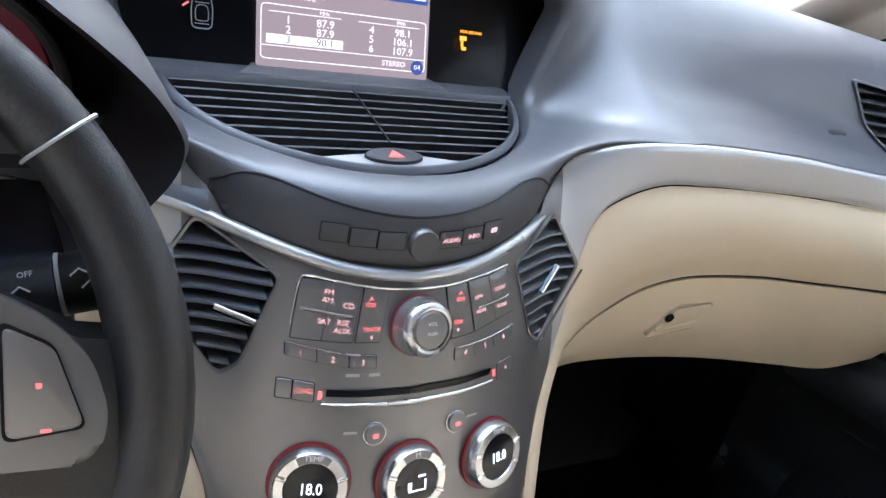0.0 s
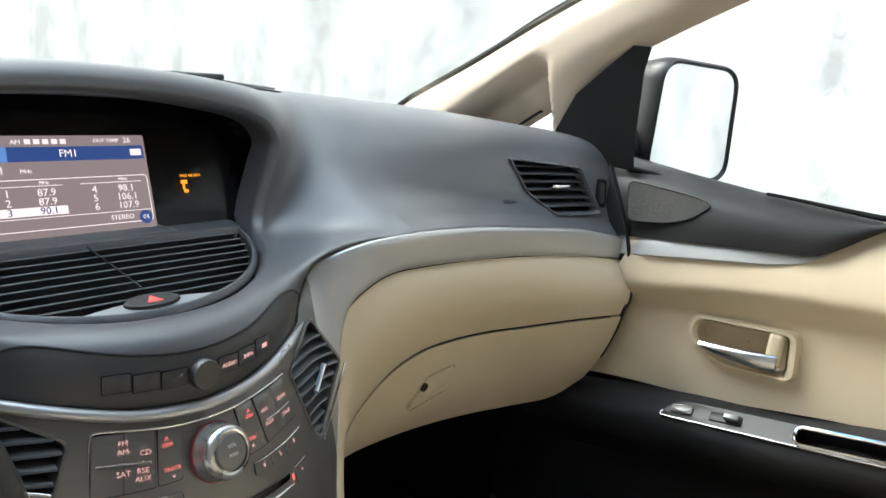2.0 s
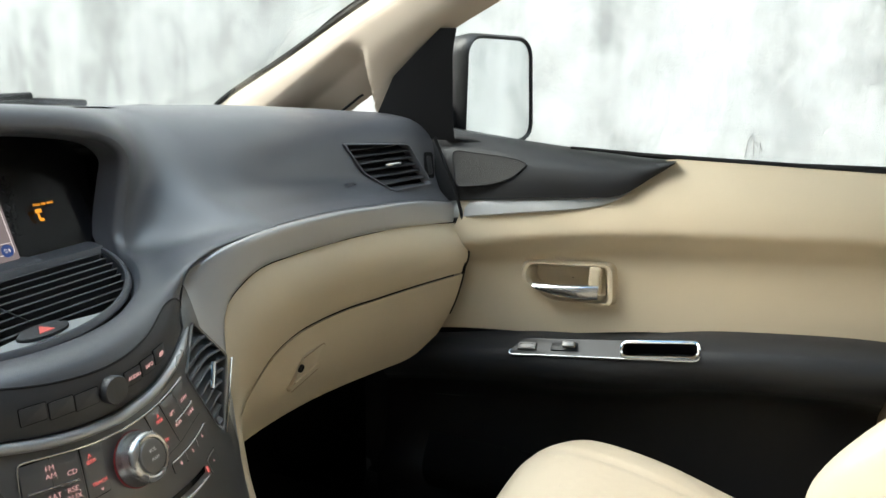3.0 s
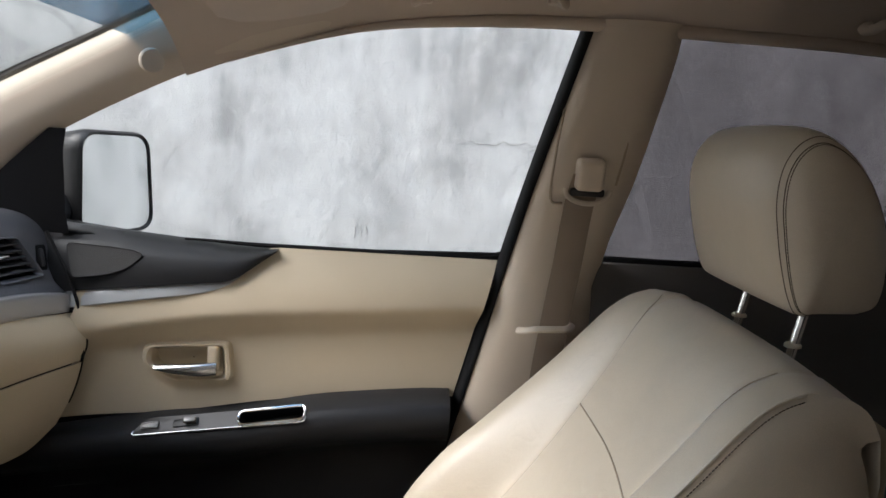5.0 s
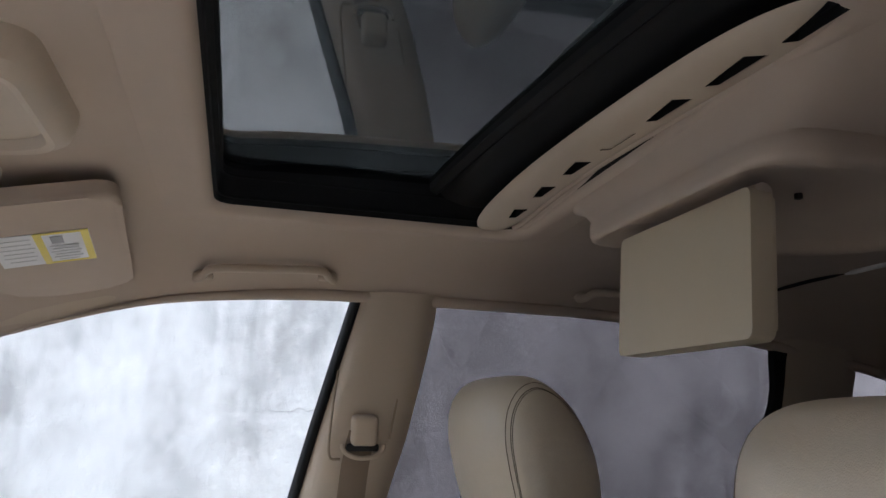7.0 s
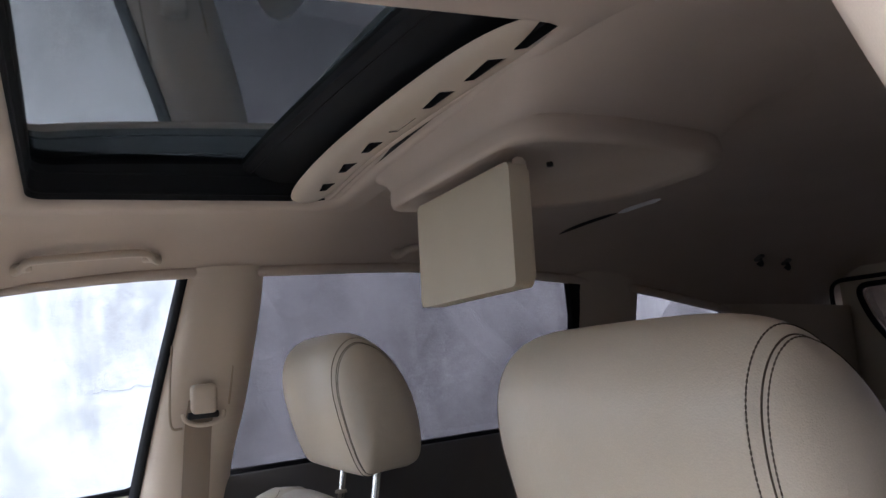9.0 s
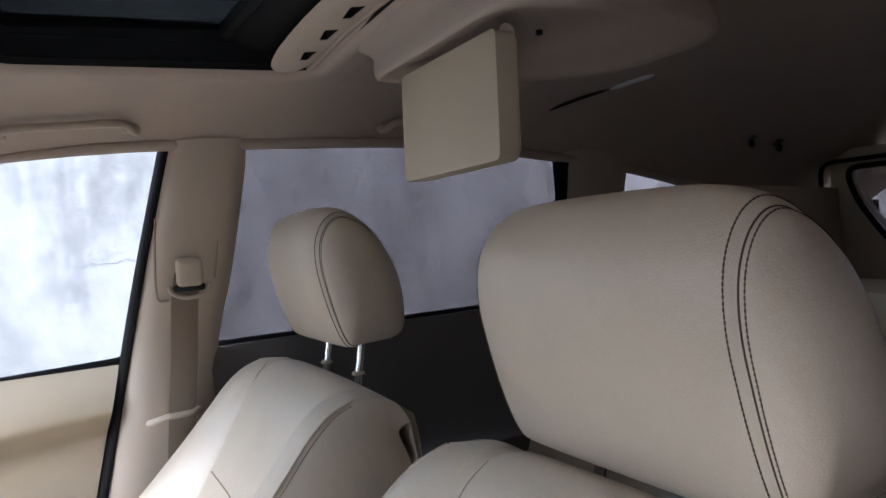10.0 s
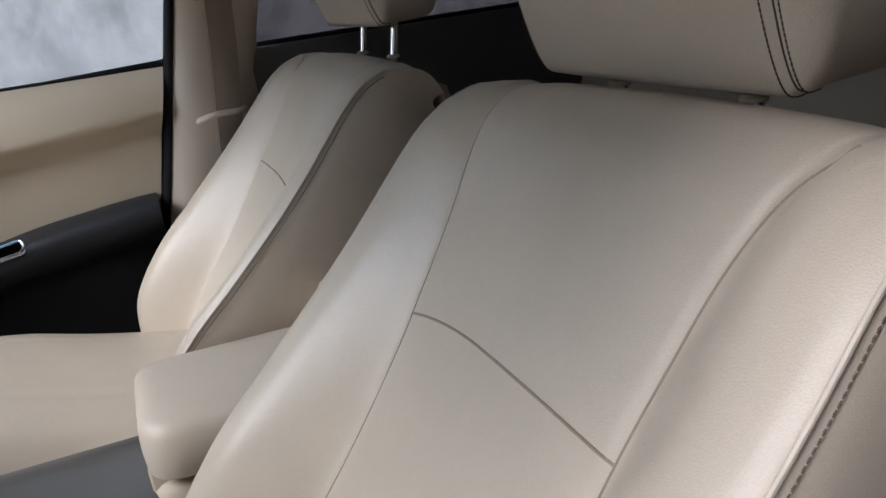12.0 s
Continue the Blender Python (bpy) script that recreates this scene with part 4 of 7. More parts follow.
for sd, flip in ((1, lambda b: b), (-1, mirrored)):
    up, low = [], []
    for i in range(70):
        c, d = c_line[i].copy(), d_line[i]
        c.y = st(c.x, c.z) + 0.004
        row = []
        for f in steps(0, 1, 12):
            p = c.lerp(d, f)
            p.y -= 0.016 * math.sin(math.pi * min(1, f * 1.05)) ** 0.8 * (0.5 + 0.5 * smooth((i - 20) / 22))
            row.append(p)
        row.append(d + Vector((0, 0.012, 0.002)))
        up.append(row)
    part("knee_panel", flip(grid(up)), BEIGE, dash, "beige moulded panel under the silver band")
    d2 = [p for p in d_line if p.x > 0.197]
    d2 = spline(d2, 50)
    for i in range(50):
        d, e = d2[i], e_line[i]
        row = [d + Vector((0, 0.012, -0.003))]
        for f in steps(0, 1, 12):
            p = d.lerp(e, f)
            p.z -= 0.004 * (1 - f)
            p.y -= 0.006 * math.sin(math.pi * f)
            row.append(p)
        row.append(e + Vector((0, 0.05, 0.004)))
        row.append(e + Vector((0, 0.30, 0.03)))
        low.append(row)
    gb = part("glovebox_door" if sd > 0 else "lower_cover", flip(grid(low)), BEIGE, dash, "beige glovebox door" if sd > 0 else "beige lower dash cover")
    # Dark tube laid in the joint to draw the shadow of the gap.
    part("shadow_gap", flip(tube([Vector(p) + Vector((0, 0.004, -0.0015)) for p in d2 if p.x < 0.716], 0.0026, 6)), RUBBER, dash)
    if sd > 0:
        end_line = up[-1][:-2] + low[-1][2:9]
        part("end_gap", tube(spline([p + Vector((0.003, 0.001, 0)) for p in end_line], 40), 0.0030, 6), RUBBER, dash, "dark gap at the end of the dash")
        # latch: recessed pull with a key cylinder
        def gy(x, z):
            f = max(0, min(1, (0.598 - z) / 0.128))
            return 0.7675 + 0.036 * f - 0.006 * math.sin(math.pi * f) + 0.06 * (x - 0.375)
        m = on(gy, 0.375, 0.541, 0.0)
        lo = rounded([(-0.038, -0.024), (0.036, -0.018), (0.044, 0.022), (-0.012, 0.020)], 0.009)
        part("latch", moved(prism(lo, 0.006, 0.0012, 2, 0.0016), m), BEIGE, gb, "beige glovebox latch")
        edge = [Vector((-0.014, 0.0195)), *[p for p in rounded([(-0.014, 0.0195), (0.043, 0.0215), (0.036, -0.018)], 0.010, 5)[6:12]], Vector((0.036, -0.018)), Vector((-0.030, -0.024))]
        # Brown line paints the shading of the gap along three latch edges.
        part("latch_gap_shade", moved(tube([(p.x, p.y, 0.0014) for p in edge], 0.0009, 6), m), SEAM, gb)
        part("latch_pull", moved(rbox(0.062, 0.0035, 0.004, 0.0015, 2, (0.002, -0.010, 0.0016)), m @ pose(0, 0, 0, 0, 0, 5)), BEIGE, gb, "pull under the latch")
        part("key_cylinder", moved(lathe([(0.0055, 0), (0.0055, 0.003), (0.0045, 0.0035), (0.004, 0.001), (0.001, 0.001)], 20), on(gy, 0.356, 0.547, 0.001)), BLACK, gb, "black key cylinder")
for sd, flip in ((1, lambda b: b), (-1, mirrored)):
    cheek = []
    for z in steps(0.425, 0.12, 12):
        k = 0.425 - z
        cheek.append([Vector((0.130 - 0.03 * k, st(0.13, z) + 0.002, z)), Vector((0.143 - 0.03 * k, st(0.13, z) + 0.008, z)), Vector((0.157 - 0.03 * k, st(0.13, z) + 0.022, z)), Vector((0.159 - 0.03 * k, 0.775 - 0.1 * k, z))])
    part("stack_cheek", flip(grid(cheek)), BEIGE, dash, "beige cheek beside the centre stack")
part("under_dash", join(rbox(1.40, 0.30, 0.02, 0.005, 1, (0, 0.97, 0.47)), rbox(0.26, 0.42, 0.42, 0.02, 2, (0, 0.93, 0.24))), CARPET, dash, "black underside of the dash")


# ---- front seats ----
def stitches(pts, step=0.0042, length=0.0030, r=0.0006):
    """Short raised threads in a row along pts."""
    pts = [Vector(p) for p in pts]
    marks = [0.0]
    for a, b in zip(pts, pts[1:]):
        marks.append(marks[-1] + (b - a).length)

    def at(d):
        d = min(max(d, 0), marks[-1] - 1e-6)
        i = max(j for j in range(len(marks) - 1) if marks[j] <= d)
        return pts[i].lerp(pts[i + 1], (d - marks[i]) / max(1e-9, marks[i + 1] - marks[i]))
    n = int(marks[-1] / step)
    verts, faces = [], []
    for i in range(n):
        a, b = at(i * step), at(i * step + length)
        d = (b - a).normalized()
        s = d.orthogonal().normalized()
        t = d.cross(s)
        base = len(verts)
        for q, k in ((a, 0.55), ((a + b) / 2, 1.0), (b, 0.55)):
            verts += [q + (s * math.cos(g) + t * math.sin(g)) * r * k for g in (0.3, 1.87, 3.44, 5.01)]
        for m in (0, 4):
            faces += [(base + m + j, base + m + (j + 1) % 4, base + m + 4 + (j + 1) % 4, base + m + 4 + j) for j in range(4)]
    me = bpy.data.meshes.new("tmp")
    me.from_pydata(verts, [], faces)
    bm = bmesh.new()
    bm.from_mesh(me)
    bpy.data.meshes.remove(me)
    return bm


SEAT_Y = curve([(-0.2, 0.130), (0, 0.085), (0.15, 0.030), (0.3, -0.026), (0.45, -0.072), (0.6, -0.110), (0.75, -0.148), (0.87, -0.178), (0.95, -0.203), (1.0, -0.230)])
SEAT_Z = curve([(-0.2, 0.235), (0, 0.345), (0.15, 0.432), (0.3, 0.508), (0.45, 0.575), (0.6, 0.634), (0.75, 0.692), (0.87, 0.740), (0.95, 0.769), (1.0, 0.784)])
CREST = curve([(-0.2, 0.040), (-0.08, 0.078), (0, 0.092), (0.15, 0.088), (0.3, 0.072), (0.45, 0.056), (0.6, 0.042), (0.75, 0.031), (0.87, 0.021), (1.0, 0.006)])
WELT = curve([(-0.2, 0.033), (-0.08, 0.072), (0, 0.086), (0.15, 0.080), (0.3, 0.064), (0.45, 0.048), (0.6, 0.034), (0.75, 0.024), (0.87, 0.014), (1.0, 0.000)])
SEAT_SEAM = curve([(0, 0.154), (0.3, 0.148), (0.55, 0.147), (0.8, 0.158), (1.0, 0.176)])
CREST_X = curve([(-0.2, 0.20), (0, 0.224), (0.3, 0.236), (0.6, 0.230), (0.85, 0.218), (1.0, 0.208)])
WELT_X = curve([(-0.2, 0.21), (0, 0.240), (0.3, 0.257), (0.6, 0.260), (0.85, 0.255), (1.0, 0.245)])
SEAT_REAR = curve([(0.25, -0.19), (0.42, -0.232), (0.58, -0.297), (0.70, -0.312), (0.76, -0.310)])
NRM = Vector((0, 0.73, 0.68))


def back_row(s):
    """Half a section of the backrest's front skin, from the middle to the welt, as (across, out) pairs."""
    xs, xc, xw, c, w = SEAT_SEAM(s), CREST_X(s), WELT_X(s), CREST(s), WELT(s)
    return [(0, 0.007), (0.6 * xs, 0.0045), (xs - 0.012, 0.0015), (xs, -0.003), (xs + 0.012, 0.045 * c), (xs + 0.45 * (xc - xs), 0.50 * c), (xc - 0.25 * (xc - xs), 0.87 * c), (xc, 0.985 * c),
            (xc + 0.55 * (xw - xc), c - 0.15 * (c - w)), (xw - 0.004, w + 0.35 * (c - w)), (xw, w)]


def back_point(x_or_k, s, out=0.0, k=False):
    """A point of that skin, by its distance across, or by its step along the section."""
    half = spline([(a, b, 0) for a, b in back_row(s)], 46)
    side = -1 if x_or_k < 0 else 1
    v = abs(x_or_k)
    if k:
        j = min(44.999, v * 45)
        p = half[int(j)].lerp(half[int(j) + 1], j - int(j))
    else:
        i = next((i for i in range(45) if half[i + 1].x >= v), 44)
        p = half[i].lerp(half[i + 1], (v - half[i].x) / max(1e-6, half[i + 1].x - half[i].x))
    return Vector((side * p.x, SEAT_Y(s), SEAT_Z(s))) + NRM * (p.y + out)


def front_seat(hx, lift, wide, out, label):
    """A leather bucket seat; hx shifts the headrest across, lift raises it, wide stretches it, out is the door's side."""
    HM = Matrix.Translation((hx + 0.02, 0, 0)) @ Matrix.Diagonal((wide, 1, 1, 1)) @ Matrix.Translation((-0.02, 0, 0))
    seat = thing("front_seat", label, "car seat", group="front seats")
    rows = []
    for s in steps(-0.2, 1, 57):
        half = [Vector((p.x, SEAT_Y(s), SEAT_Z(s))) + NRM * p.y for p in spline([(a, b, 0) for a, b in back_row(s)], 40)]
        rows.append([Vector((-p.x, p.y, p.z)) for p in half[:0:-1]] + half)
    # roll over the top and close down the rear
    top = rows[-1]
    roll = [(-0.018, 0.004, 1.005), (-0.040, 0.001, 1.010), (-0.060, -0.012, 1.012), (-0.074, -0.036, 1.010), (-0.080, -0.08, 1.01), (-0.066, -0.20, 1.02), (0.0, -0.36, 1.05)]
    for dy, dz, k in roll:
        rows.append([Vector((p.x * k, p.y + dy, p.z + dz - 0.006 * (abs(p.x) / 0.23) ** 4)) for p in top])
    part("backrest", grid(rows), LEATHER, seat, "", 70)
    for e in (-1, 1):
        rows2 = []
        for s in steps(-0.2, 1, 46):
            p = back_point(e, s, 0, True)
            rear = Vector((p.x - e * 0.010, min(p.y - 0.04, SEAT_REAR(p.z - 0.035)), p.z - 0.035))
            over = [p] + [Vector((p.x * k, p.y + dy, p.z + dz - 0.006)) for dy, dz, k in roll[:4]]
            near = max(0.0, s) ** 9
            rows2.append(spline([q.lerp(r, near) for q, r in zip([p, p.lerp(rear, 0.15) + Vector((e * 0.007, 0, 0)), p.lerp(rear, 0.45) + Vector((e * 0.011, 0, 0)), p.lerp(rear, 0.8) + Vector((e * 0.008, 0, 0)), rear], over)], 14))
        part("side_panel", grid(rows2), LEATHER, seat, "beige leather side panel")
        part("piping", tube([back_point(e, s, 0.0004, True) + Vector((e * 0.0006, 0, 0)) for s in steps(0.0, 0.995, 44)], 0.0017, 8), LEATHER, seat, "leather piping along the bolster")
        for k, dd in ((0.976, 0.0), (1.0, 0.007)):
            part("stitching", stitches([back_point(e * k, s, 0.0004 - dd, True) + Vector((e * 0.0005 + e * dd * 0.35, 0, 0)) for s in steps(0.0, 0.99, 60)], 0.0042, 0.0036, 0.0007), STITCH, seat, "dark stitching along the bolster")
        arch_pts = spline([(s, SEAT_SEAM(s), 0) for s in steps(0.03, 0.80, 12)] + [(s, SEAT_SEAM(s) + k * (WELT_X(s) - SEAT_SEAM(s)), 0) for s, k in (((0.90, 0.03), (0.96, 0.10), (0.999, 0.24)) if e == out else ((0.90, 0.0), (0.999, 0.0)))], 90)
        part("seam", tube([back_point(e * q.y, q.x, 0.0002) for q in arch_pts], 0.0008, 6), SEAM, seat, "sunken seam round the bolster")
    cross = [back_point(u * SEAT_SEAM(0.545), 0.545 + 0.042 * (1 - u * u) + (0.036 * max(0.0, u * out) ** 2), 0.0002) for u in steps(-1, 1, 30)]
    part("cross_seam", tube(cross, 0.0013, 6), SEAM, seat, "curved cross seam of the backrest")
    part("back_shell", grid([[Vector((u * (WELT_X(s) - 0.009), SEAT_REAR(SEAT_Z(s) + 0.68 * WELT(s) - 0.035) - 0.004 - 0.012 * (1 - u * u), SEAT_Z(s) + 0.68 * WELT(s) - 0.035)) for u in steps(-1, 1, 11)] for s in steps(-0.2, 1.0, 16)]), BEIGE, seat, "beige moulded back shell")
    # cushion
    rows = []
    for f, z, y in ((0, 0.29, 0.498), (0.1, 0.36, 0.520), (0.2, 0.415, 0.513), (0.3, 0.441, 0.48), (0.42, 0.447, 0.43), (0.55, 0.434, 0.34), (0.7, 0.403, 0.235), (0.85, 0.373, 0.12), (1, 0.345, 0.0)):
        w = 0.222 + 0.015 * f
        row = []
        for u in steps(-1, 1, 45):
            a = abs(u)
            bol = -0.050 * a ** 3 - 0.085 * max(0, (a - 0.80) / 0.20) ** 2.0
            back = -0.075 * a ** 3 * max(0.0, 1 - f * 1.6)
            row.append((u * w, y + back, z + bol * min(1, 0.4 + f * 3) - 0.003 * math.exp(-((a - 0.46) / 0.02) ** 2)))
        rows.append(row)
    rows = [list(r) for r in zip(*[spline(list(c), 34) for c in zip(*rows)])]
    part("cushion", grid(rows), LEATHER, seat)
    for e in (-1, 1):
        part("cushion_piping", tube([Vector(r[22 + e * 22]) for r in rows[5:]], 0.0035, 8), LEATHER, seat, "leather piping round the cushion")
        part("cushion_side", rbox(0.03, 0.44, 0.16, 0.012, 3, (e * 0.217, 0.22, 0.205)), BEIGE, seat, "moulded beige seat side cover")
    part("seat_base", rbox(0.40, 0.42, 0.20, 0.02, 2, (0, 0.22, 0.16)), BLACK, seat, "dark seat base and rails")
    # headrest
    hz = 0.795 + lift
    hb = part("headrest", moved(headrest(hz), HM), LEATHER, seat)
    for e in (-1, 1):
        part("headrest_seam", tube([HM @ head_point(e * 0.1445, v, hz, 0.0003) for v in steps(0.03, 0.80, 60)], 0.0007, 6), STITCH, hb, "folded headrest seam")
        for off in (-0.0060, 0.0033):
            part("stitching", stitches([HM @ head_point(e * (0.1445 + off), v, hz, 0.0005) for v in steps(0.03, 0.80, 90)], 0.0036, 0.0033, 0.0007), STITCH, hb, "dark double stitching of the headrest")
        part("post", tube([(hx + 0.02 + e * 0.078, -0.300, 0.745), (hx + 0.02 + e * 0.078, -0.322, hz + 0.03)], 0.0060, 10), CHROME, seat, "chrome headrest post")
        part("post_guide", moved(lathe([(0.010, 0), (0.010, 0.003), (0.008, 0.005), (0.001, 0.005)], 16), pose(hx + 0.02 + e * 0.078, -0.306, 0.780)), BEIGE, seat, "beige plastic post guide")
    return seat


HEAD = spline([(-0.300, 0.000), (-0.276, -0.003), (-0.262, 0.006), (-0.247, 0.035), (-0.232, 0.080), (-0.223, 0.125), (-0.226, 0.165), (-0.243, 0.194), (-0.270, 0.207), (-0.301, 0.198), (-0.333, 0.164), (-0.356, 0.112), (-0.366, 0.058), (-0.361, 0.013), (-0.336, 0.000)], 73)
HEAD_HALF, HEAD_Y, HEAD_Z = 0.148, -0.290, 0.092


def head_ring(x, k, hz, v, out=0.0):
    """The headrest's section: k shrinks it towards its middle, v runs from the bottom front over the front and top to the rear."""
    j = min(71.999, max(0.0, v * 72))
    p = HEAD[int(j)].lerp(HEAD[int(j) + 1], j - int(j))
    a = min(1.0, abs(x) / HEAD_HALF)
    d = Vector((p.x - HEAD_Y, p.y - HEAD_Z))
    d *= k * (1 + out / d.length)
    front, top = max(0.0, d.x / 0.065), max(0.0, d.y / 0.115)
    return Vector((x + 0.02, HEAD_Y + d.x - (0.004 * a ** 2 + 0.014 * a ** 5) * front, hz + HEAD_Z + d.y - (0.003 * a ** 2 + 0.014 * a ** 6) * top))


def head_point(x, v, hz, out=0.0):
    """A point of the skin: the front and top as far as the side seam, then the domed gusset."""
    a = abs(x)
    dip = 0.0016 * math.exp(-((a - 0.1445) / 0.0022) ** 2)
    return head_ring(x, 1 - 0.045 * smooth((a - 0.134) / 0.016), hz, v, out - dip)


def headrest(hz):
    rows = []
    xs = sorted([0.132 * math.sin(math.pi / 2 * (k / 14 - 1)) for k in range(29)] + [e * d for e in (-1, 1) for d in (0.136, 0.139, 0.1415, 0.143, 0.1445, 0.146, 0.148)])
    domes = [(0.92, 0.0030), (0.86, 0.0065), (0.78, 0.0100), (0.66, 0.0138), (0.5, 0.0172), (0.3, 0.0192), (0.03, 0.0200)]
    vs = steps(0, 1, 73)[:-1]
    for k, o in reversed(domes):
        rows.append([head_ring(-HEAD_HALF, k, hz, v) - Vector((o, 0, 0)) for v in vs])
    for x in xs:
        rows.append([head_point(x, v, hz) for v in vs])
    for k, o in domes:
        rows.append([head_ring(HEAD_HALF, k, hz, v) + Vector((o, 0, 0)) for v in vs])
    return grid(rows, ring=True, caps=True)


driver_seat = front_seat(0.018, 0.0, 1.01, -1, "beige leather driver seat with lowered headrest and curved seams")
driver_seat.location = (-0.380, 0, 0)
passenger_seat = front_seat(0.002, 0.038, 0.98, 1, "beige leather passenger seat with raised headrest on chrome posts")
passenger_seat.location = (0.382, 0, 0)


# ---- centre stack: controls ----
def plate(name, corners, parent, material=STACK, r=0.0015, proud=0.0010, label=""):
    """A flush button on the stack between four corners (x, z), with a dark gap round it."""
    o = rounded([Vector(c) for c in corners], r, 4)
    mid = sum(o, Vector((0, 0))) / len(o)
    ring = lambda k, inset, out: [Vector((q.x, st(q.x, q.y) - out, q.y)) for q in [mid + (p - mid) * (k - inset / (p - mid).length) for p in o]]
    ob = part(name, grid([ring(1, 0.0004, -0.002), ring(1, 0.0004, proud - 0.0004), ring(1, 0.0008, proud), ring(0.6, 0, proud), ring(0.02, 0, proud)], ring=True, caps=True), material, parent, label)
    part("gap", grid([ring(1, -0.0004, -0.001), ring(1, -0.0004, 0.0003), ring(0.5, 0, 0.0003), ring(0.02, 0, 0.0003)], ring=True, caps=True), RUBBER, ob)
    return ob, on(st, mid.x, mid.y, proud - 0.0022)


def label_on(ob, m, text, size, dx=0.0, dy=0.0, material=REDGLOW, proud=0.0025):
    words(text, size, m @ pose(dx, dy, proud), material, ob, "legend", thick=0.00012)


# three columns either side of the volume knob: (x, z) of the top and the foot of each dividing line
COLUMNS = {-1: (((-0.0830, 0.6515), (-0.0895, 0.6115)), ((-0.0620, 0.6505), (-0.0690, 0.6105)), ((-0.0415, 0.6480), (-0.0475, 0.6100)), ((-0.0395, 0.6478), (-0.0455, 0.6100)), ((-0.0210, 0.6460), (-0.0270, 0.6100))),
           1: (((0.0850, 0.6525), (0.0955, 0.6165)), ((0.0650, 0.6490), (0.0765, 0.6140)), ((0.0445, 0.6475), (0.0540, 0.6095)), ((0.0435, 0.6473), (0.0530, 0.6093)), ((0.0250, 0.6460), (0.0320, 0.6075)))}
LEGENDS = {-1: (("FM\nAM", -0.0645, 0.6405), ("CD", -0.0505, 0.6345), ("SAT", -0.0670, 0.6235), ("RSE\nAUX", -0.0545, 0.6205)),
           1: (("SCAN", 0.0770, 0.6375), ("RPT", 0.0555, 0.6345), ("TUNE", 0.0805, 0.6240), ("RDM", 0.0585, 0.6240))}
for sgn in (-1, 1):
    e = COLUMNS[sgn]
    made = []
    for a, b in ((e[0], e[1]), (e[1], e[2])):
        ob, m = plate("radio_button", (a[0], b[0], b[1], a[1]), center)
        made.append(ob)
    for k, (text, x, z) in enumerate(LEGENDS[sgn]):
        words(text, 0.0056 if sgn < 0 else 0.0047, on(st, x, z, 0.0017, 4 * sgn), PINKGLOW, made[k % 2], "legend", thick=0.00012)
    bar = [Vector((x, 0.0, z)) for x, z in (((-0.0835, 0.6318), (-0.066, 0.6300), (-0.0480, 0.6278)) if sgn < 0 else ((0.0560, 0.6272), (0.0710, 0.6282), (0.0880, 0.6305)))]
    part("divider", tube([Vector((p.x, st(p.x, p.z) - 0.0012, p.z)) for p in spline(bar, 12)], 0.0013 if sgn < 0 else 0.0007, 6), SATIN, center, "bright divider bar")
    b, m = plate("seek_button", (e[3][0], e[4][0], e[4][1], e[3][1]), center)
    x = -0.0335 if sgn < 0 else 0.0370
    words("^", 0.0080, on(st, x + 0.001 * sgn, 0.6385, 0.0015), REDGLOW, b, "legend")
    words("SEEK", 0.0042, on(st, x + 0.001 * sgn, 0.6355, 0.0015), REDGLOW, b, "legend")
    words("TRACK" if sgn < 0 else "SEEK", 0.0042, on(st, x, 0.6190, 0.0015), REDGLOW, b, "legend")
    words("v", 0.0060, on(st, x, 0.6140, 0.0015), PINKGLOW, b, "legend")
    tops = ((-0.0925, 0.6085), (-0.0715, 0.6050), (-0.0490, 0.6020), (-0.0290, 0.6010)) if sgn < 0 else ((0.0355, 0.6000), (0.0550, 0.6012), (0.0750, 0.6030), (0.0950, 0.6060))
    for k in range(3):
        (xa, za), (xb, zb) = tops[k], tops[k + 1]
        b, m = plate("preset_button", ((xa, za), (xb, zb), (xb, zb - 0.0088), (xa, za - 0.0088)), center)
        words(str(k + 1 if sgn < 0 else k + 4), 0.0062, m @ pose(0, -0.0008, 0.0025), PINKGLOW, b, "legend", thick=0.00012)
    part("button_frame", tube([Vector((p.x, st(p.x, p.z) - 0.0010, p.z)) for p in spline([Vector((x, 0, z + 0.0004)) for x, z in tops], 16)], 0.0008, 6), SATIN, center, "thin bright upper edge of the buttons")
arch = spline([Vector((x, 0, z)) for x, z in ((-0.0895, 0.6200), (-0.0860, 0.6400), (-0.0835, 0.6500), (-0.0790, 0.6530), (-0.0610, 0.6512), (-0.0415, 0.6486), (-0.0210, 0.6466), (0.0010, 0.6462), (0.0250, 0.6466), (0.0510, 0.6492), (0.0850, 0.6532))], 60)
part("button_frame", tube([Vector((p.x, st(p.x, p.z) - 0.0008, p.z)) for p in arch], lambda u: 0.0004 + 0.0006 * smooth(u * 5), 6), SATIN, center, "thin bright line over the buttons")
b, m = plate("load_button", ((-0.0975, 0.5842), (-0.0870, 0.5838), (-0.0880, 0.5705), (-0.0985, 0.5710)), center)
b, m = plate("load_button", ((-0.0865, 0.5838), (-0.0720, 0.5822), (-0.0730, 0.5690), (-0.0875, 0.5705)), center)
label_on(b, m, "LOAD", 0.0050, 0, 0)
b, m = plate("eject_button", ((0.0800, 0.5800), (0.0980, 0.5822), (0.0995, 0.5690), (0.0815, 0.5665)), center)
label_on(b, m, "^", 0.006, 0, -0.001, PINKGLOW)
for x, z in ((-0.0685, 0.5740), (0.0765, 0.5735)):
    part("disc_light", moved(rbox(0.003, 0.006, 0.001, 0.0004, 1), on(st, x, z, 0.0008)), REDGLOW, center, "red disc indicator")
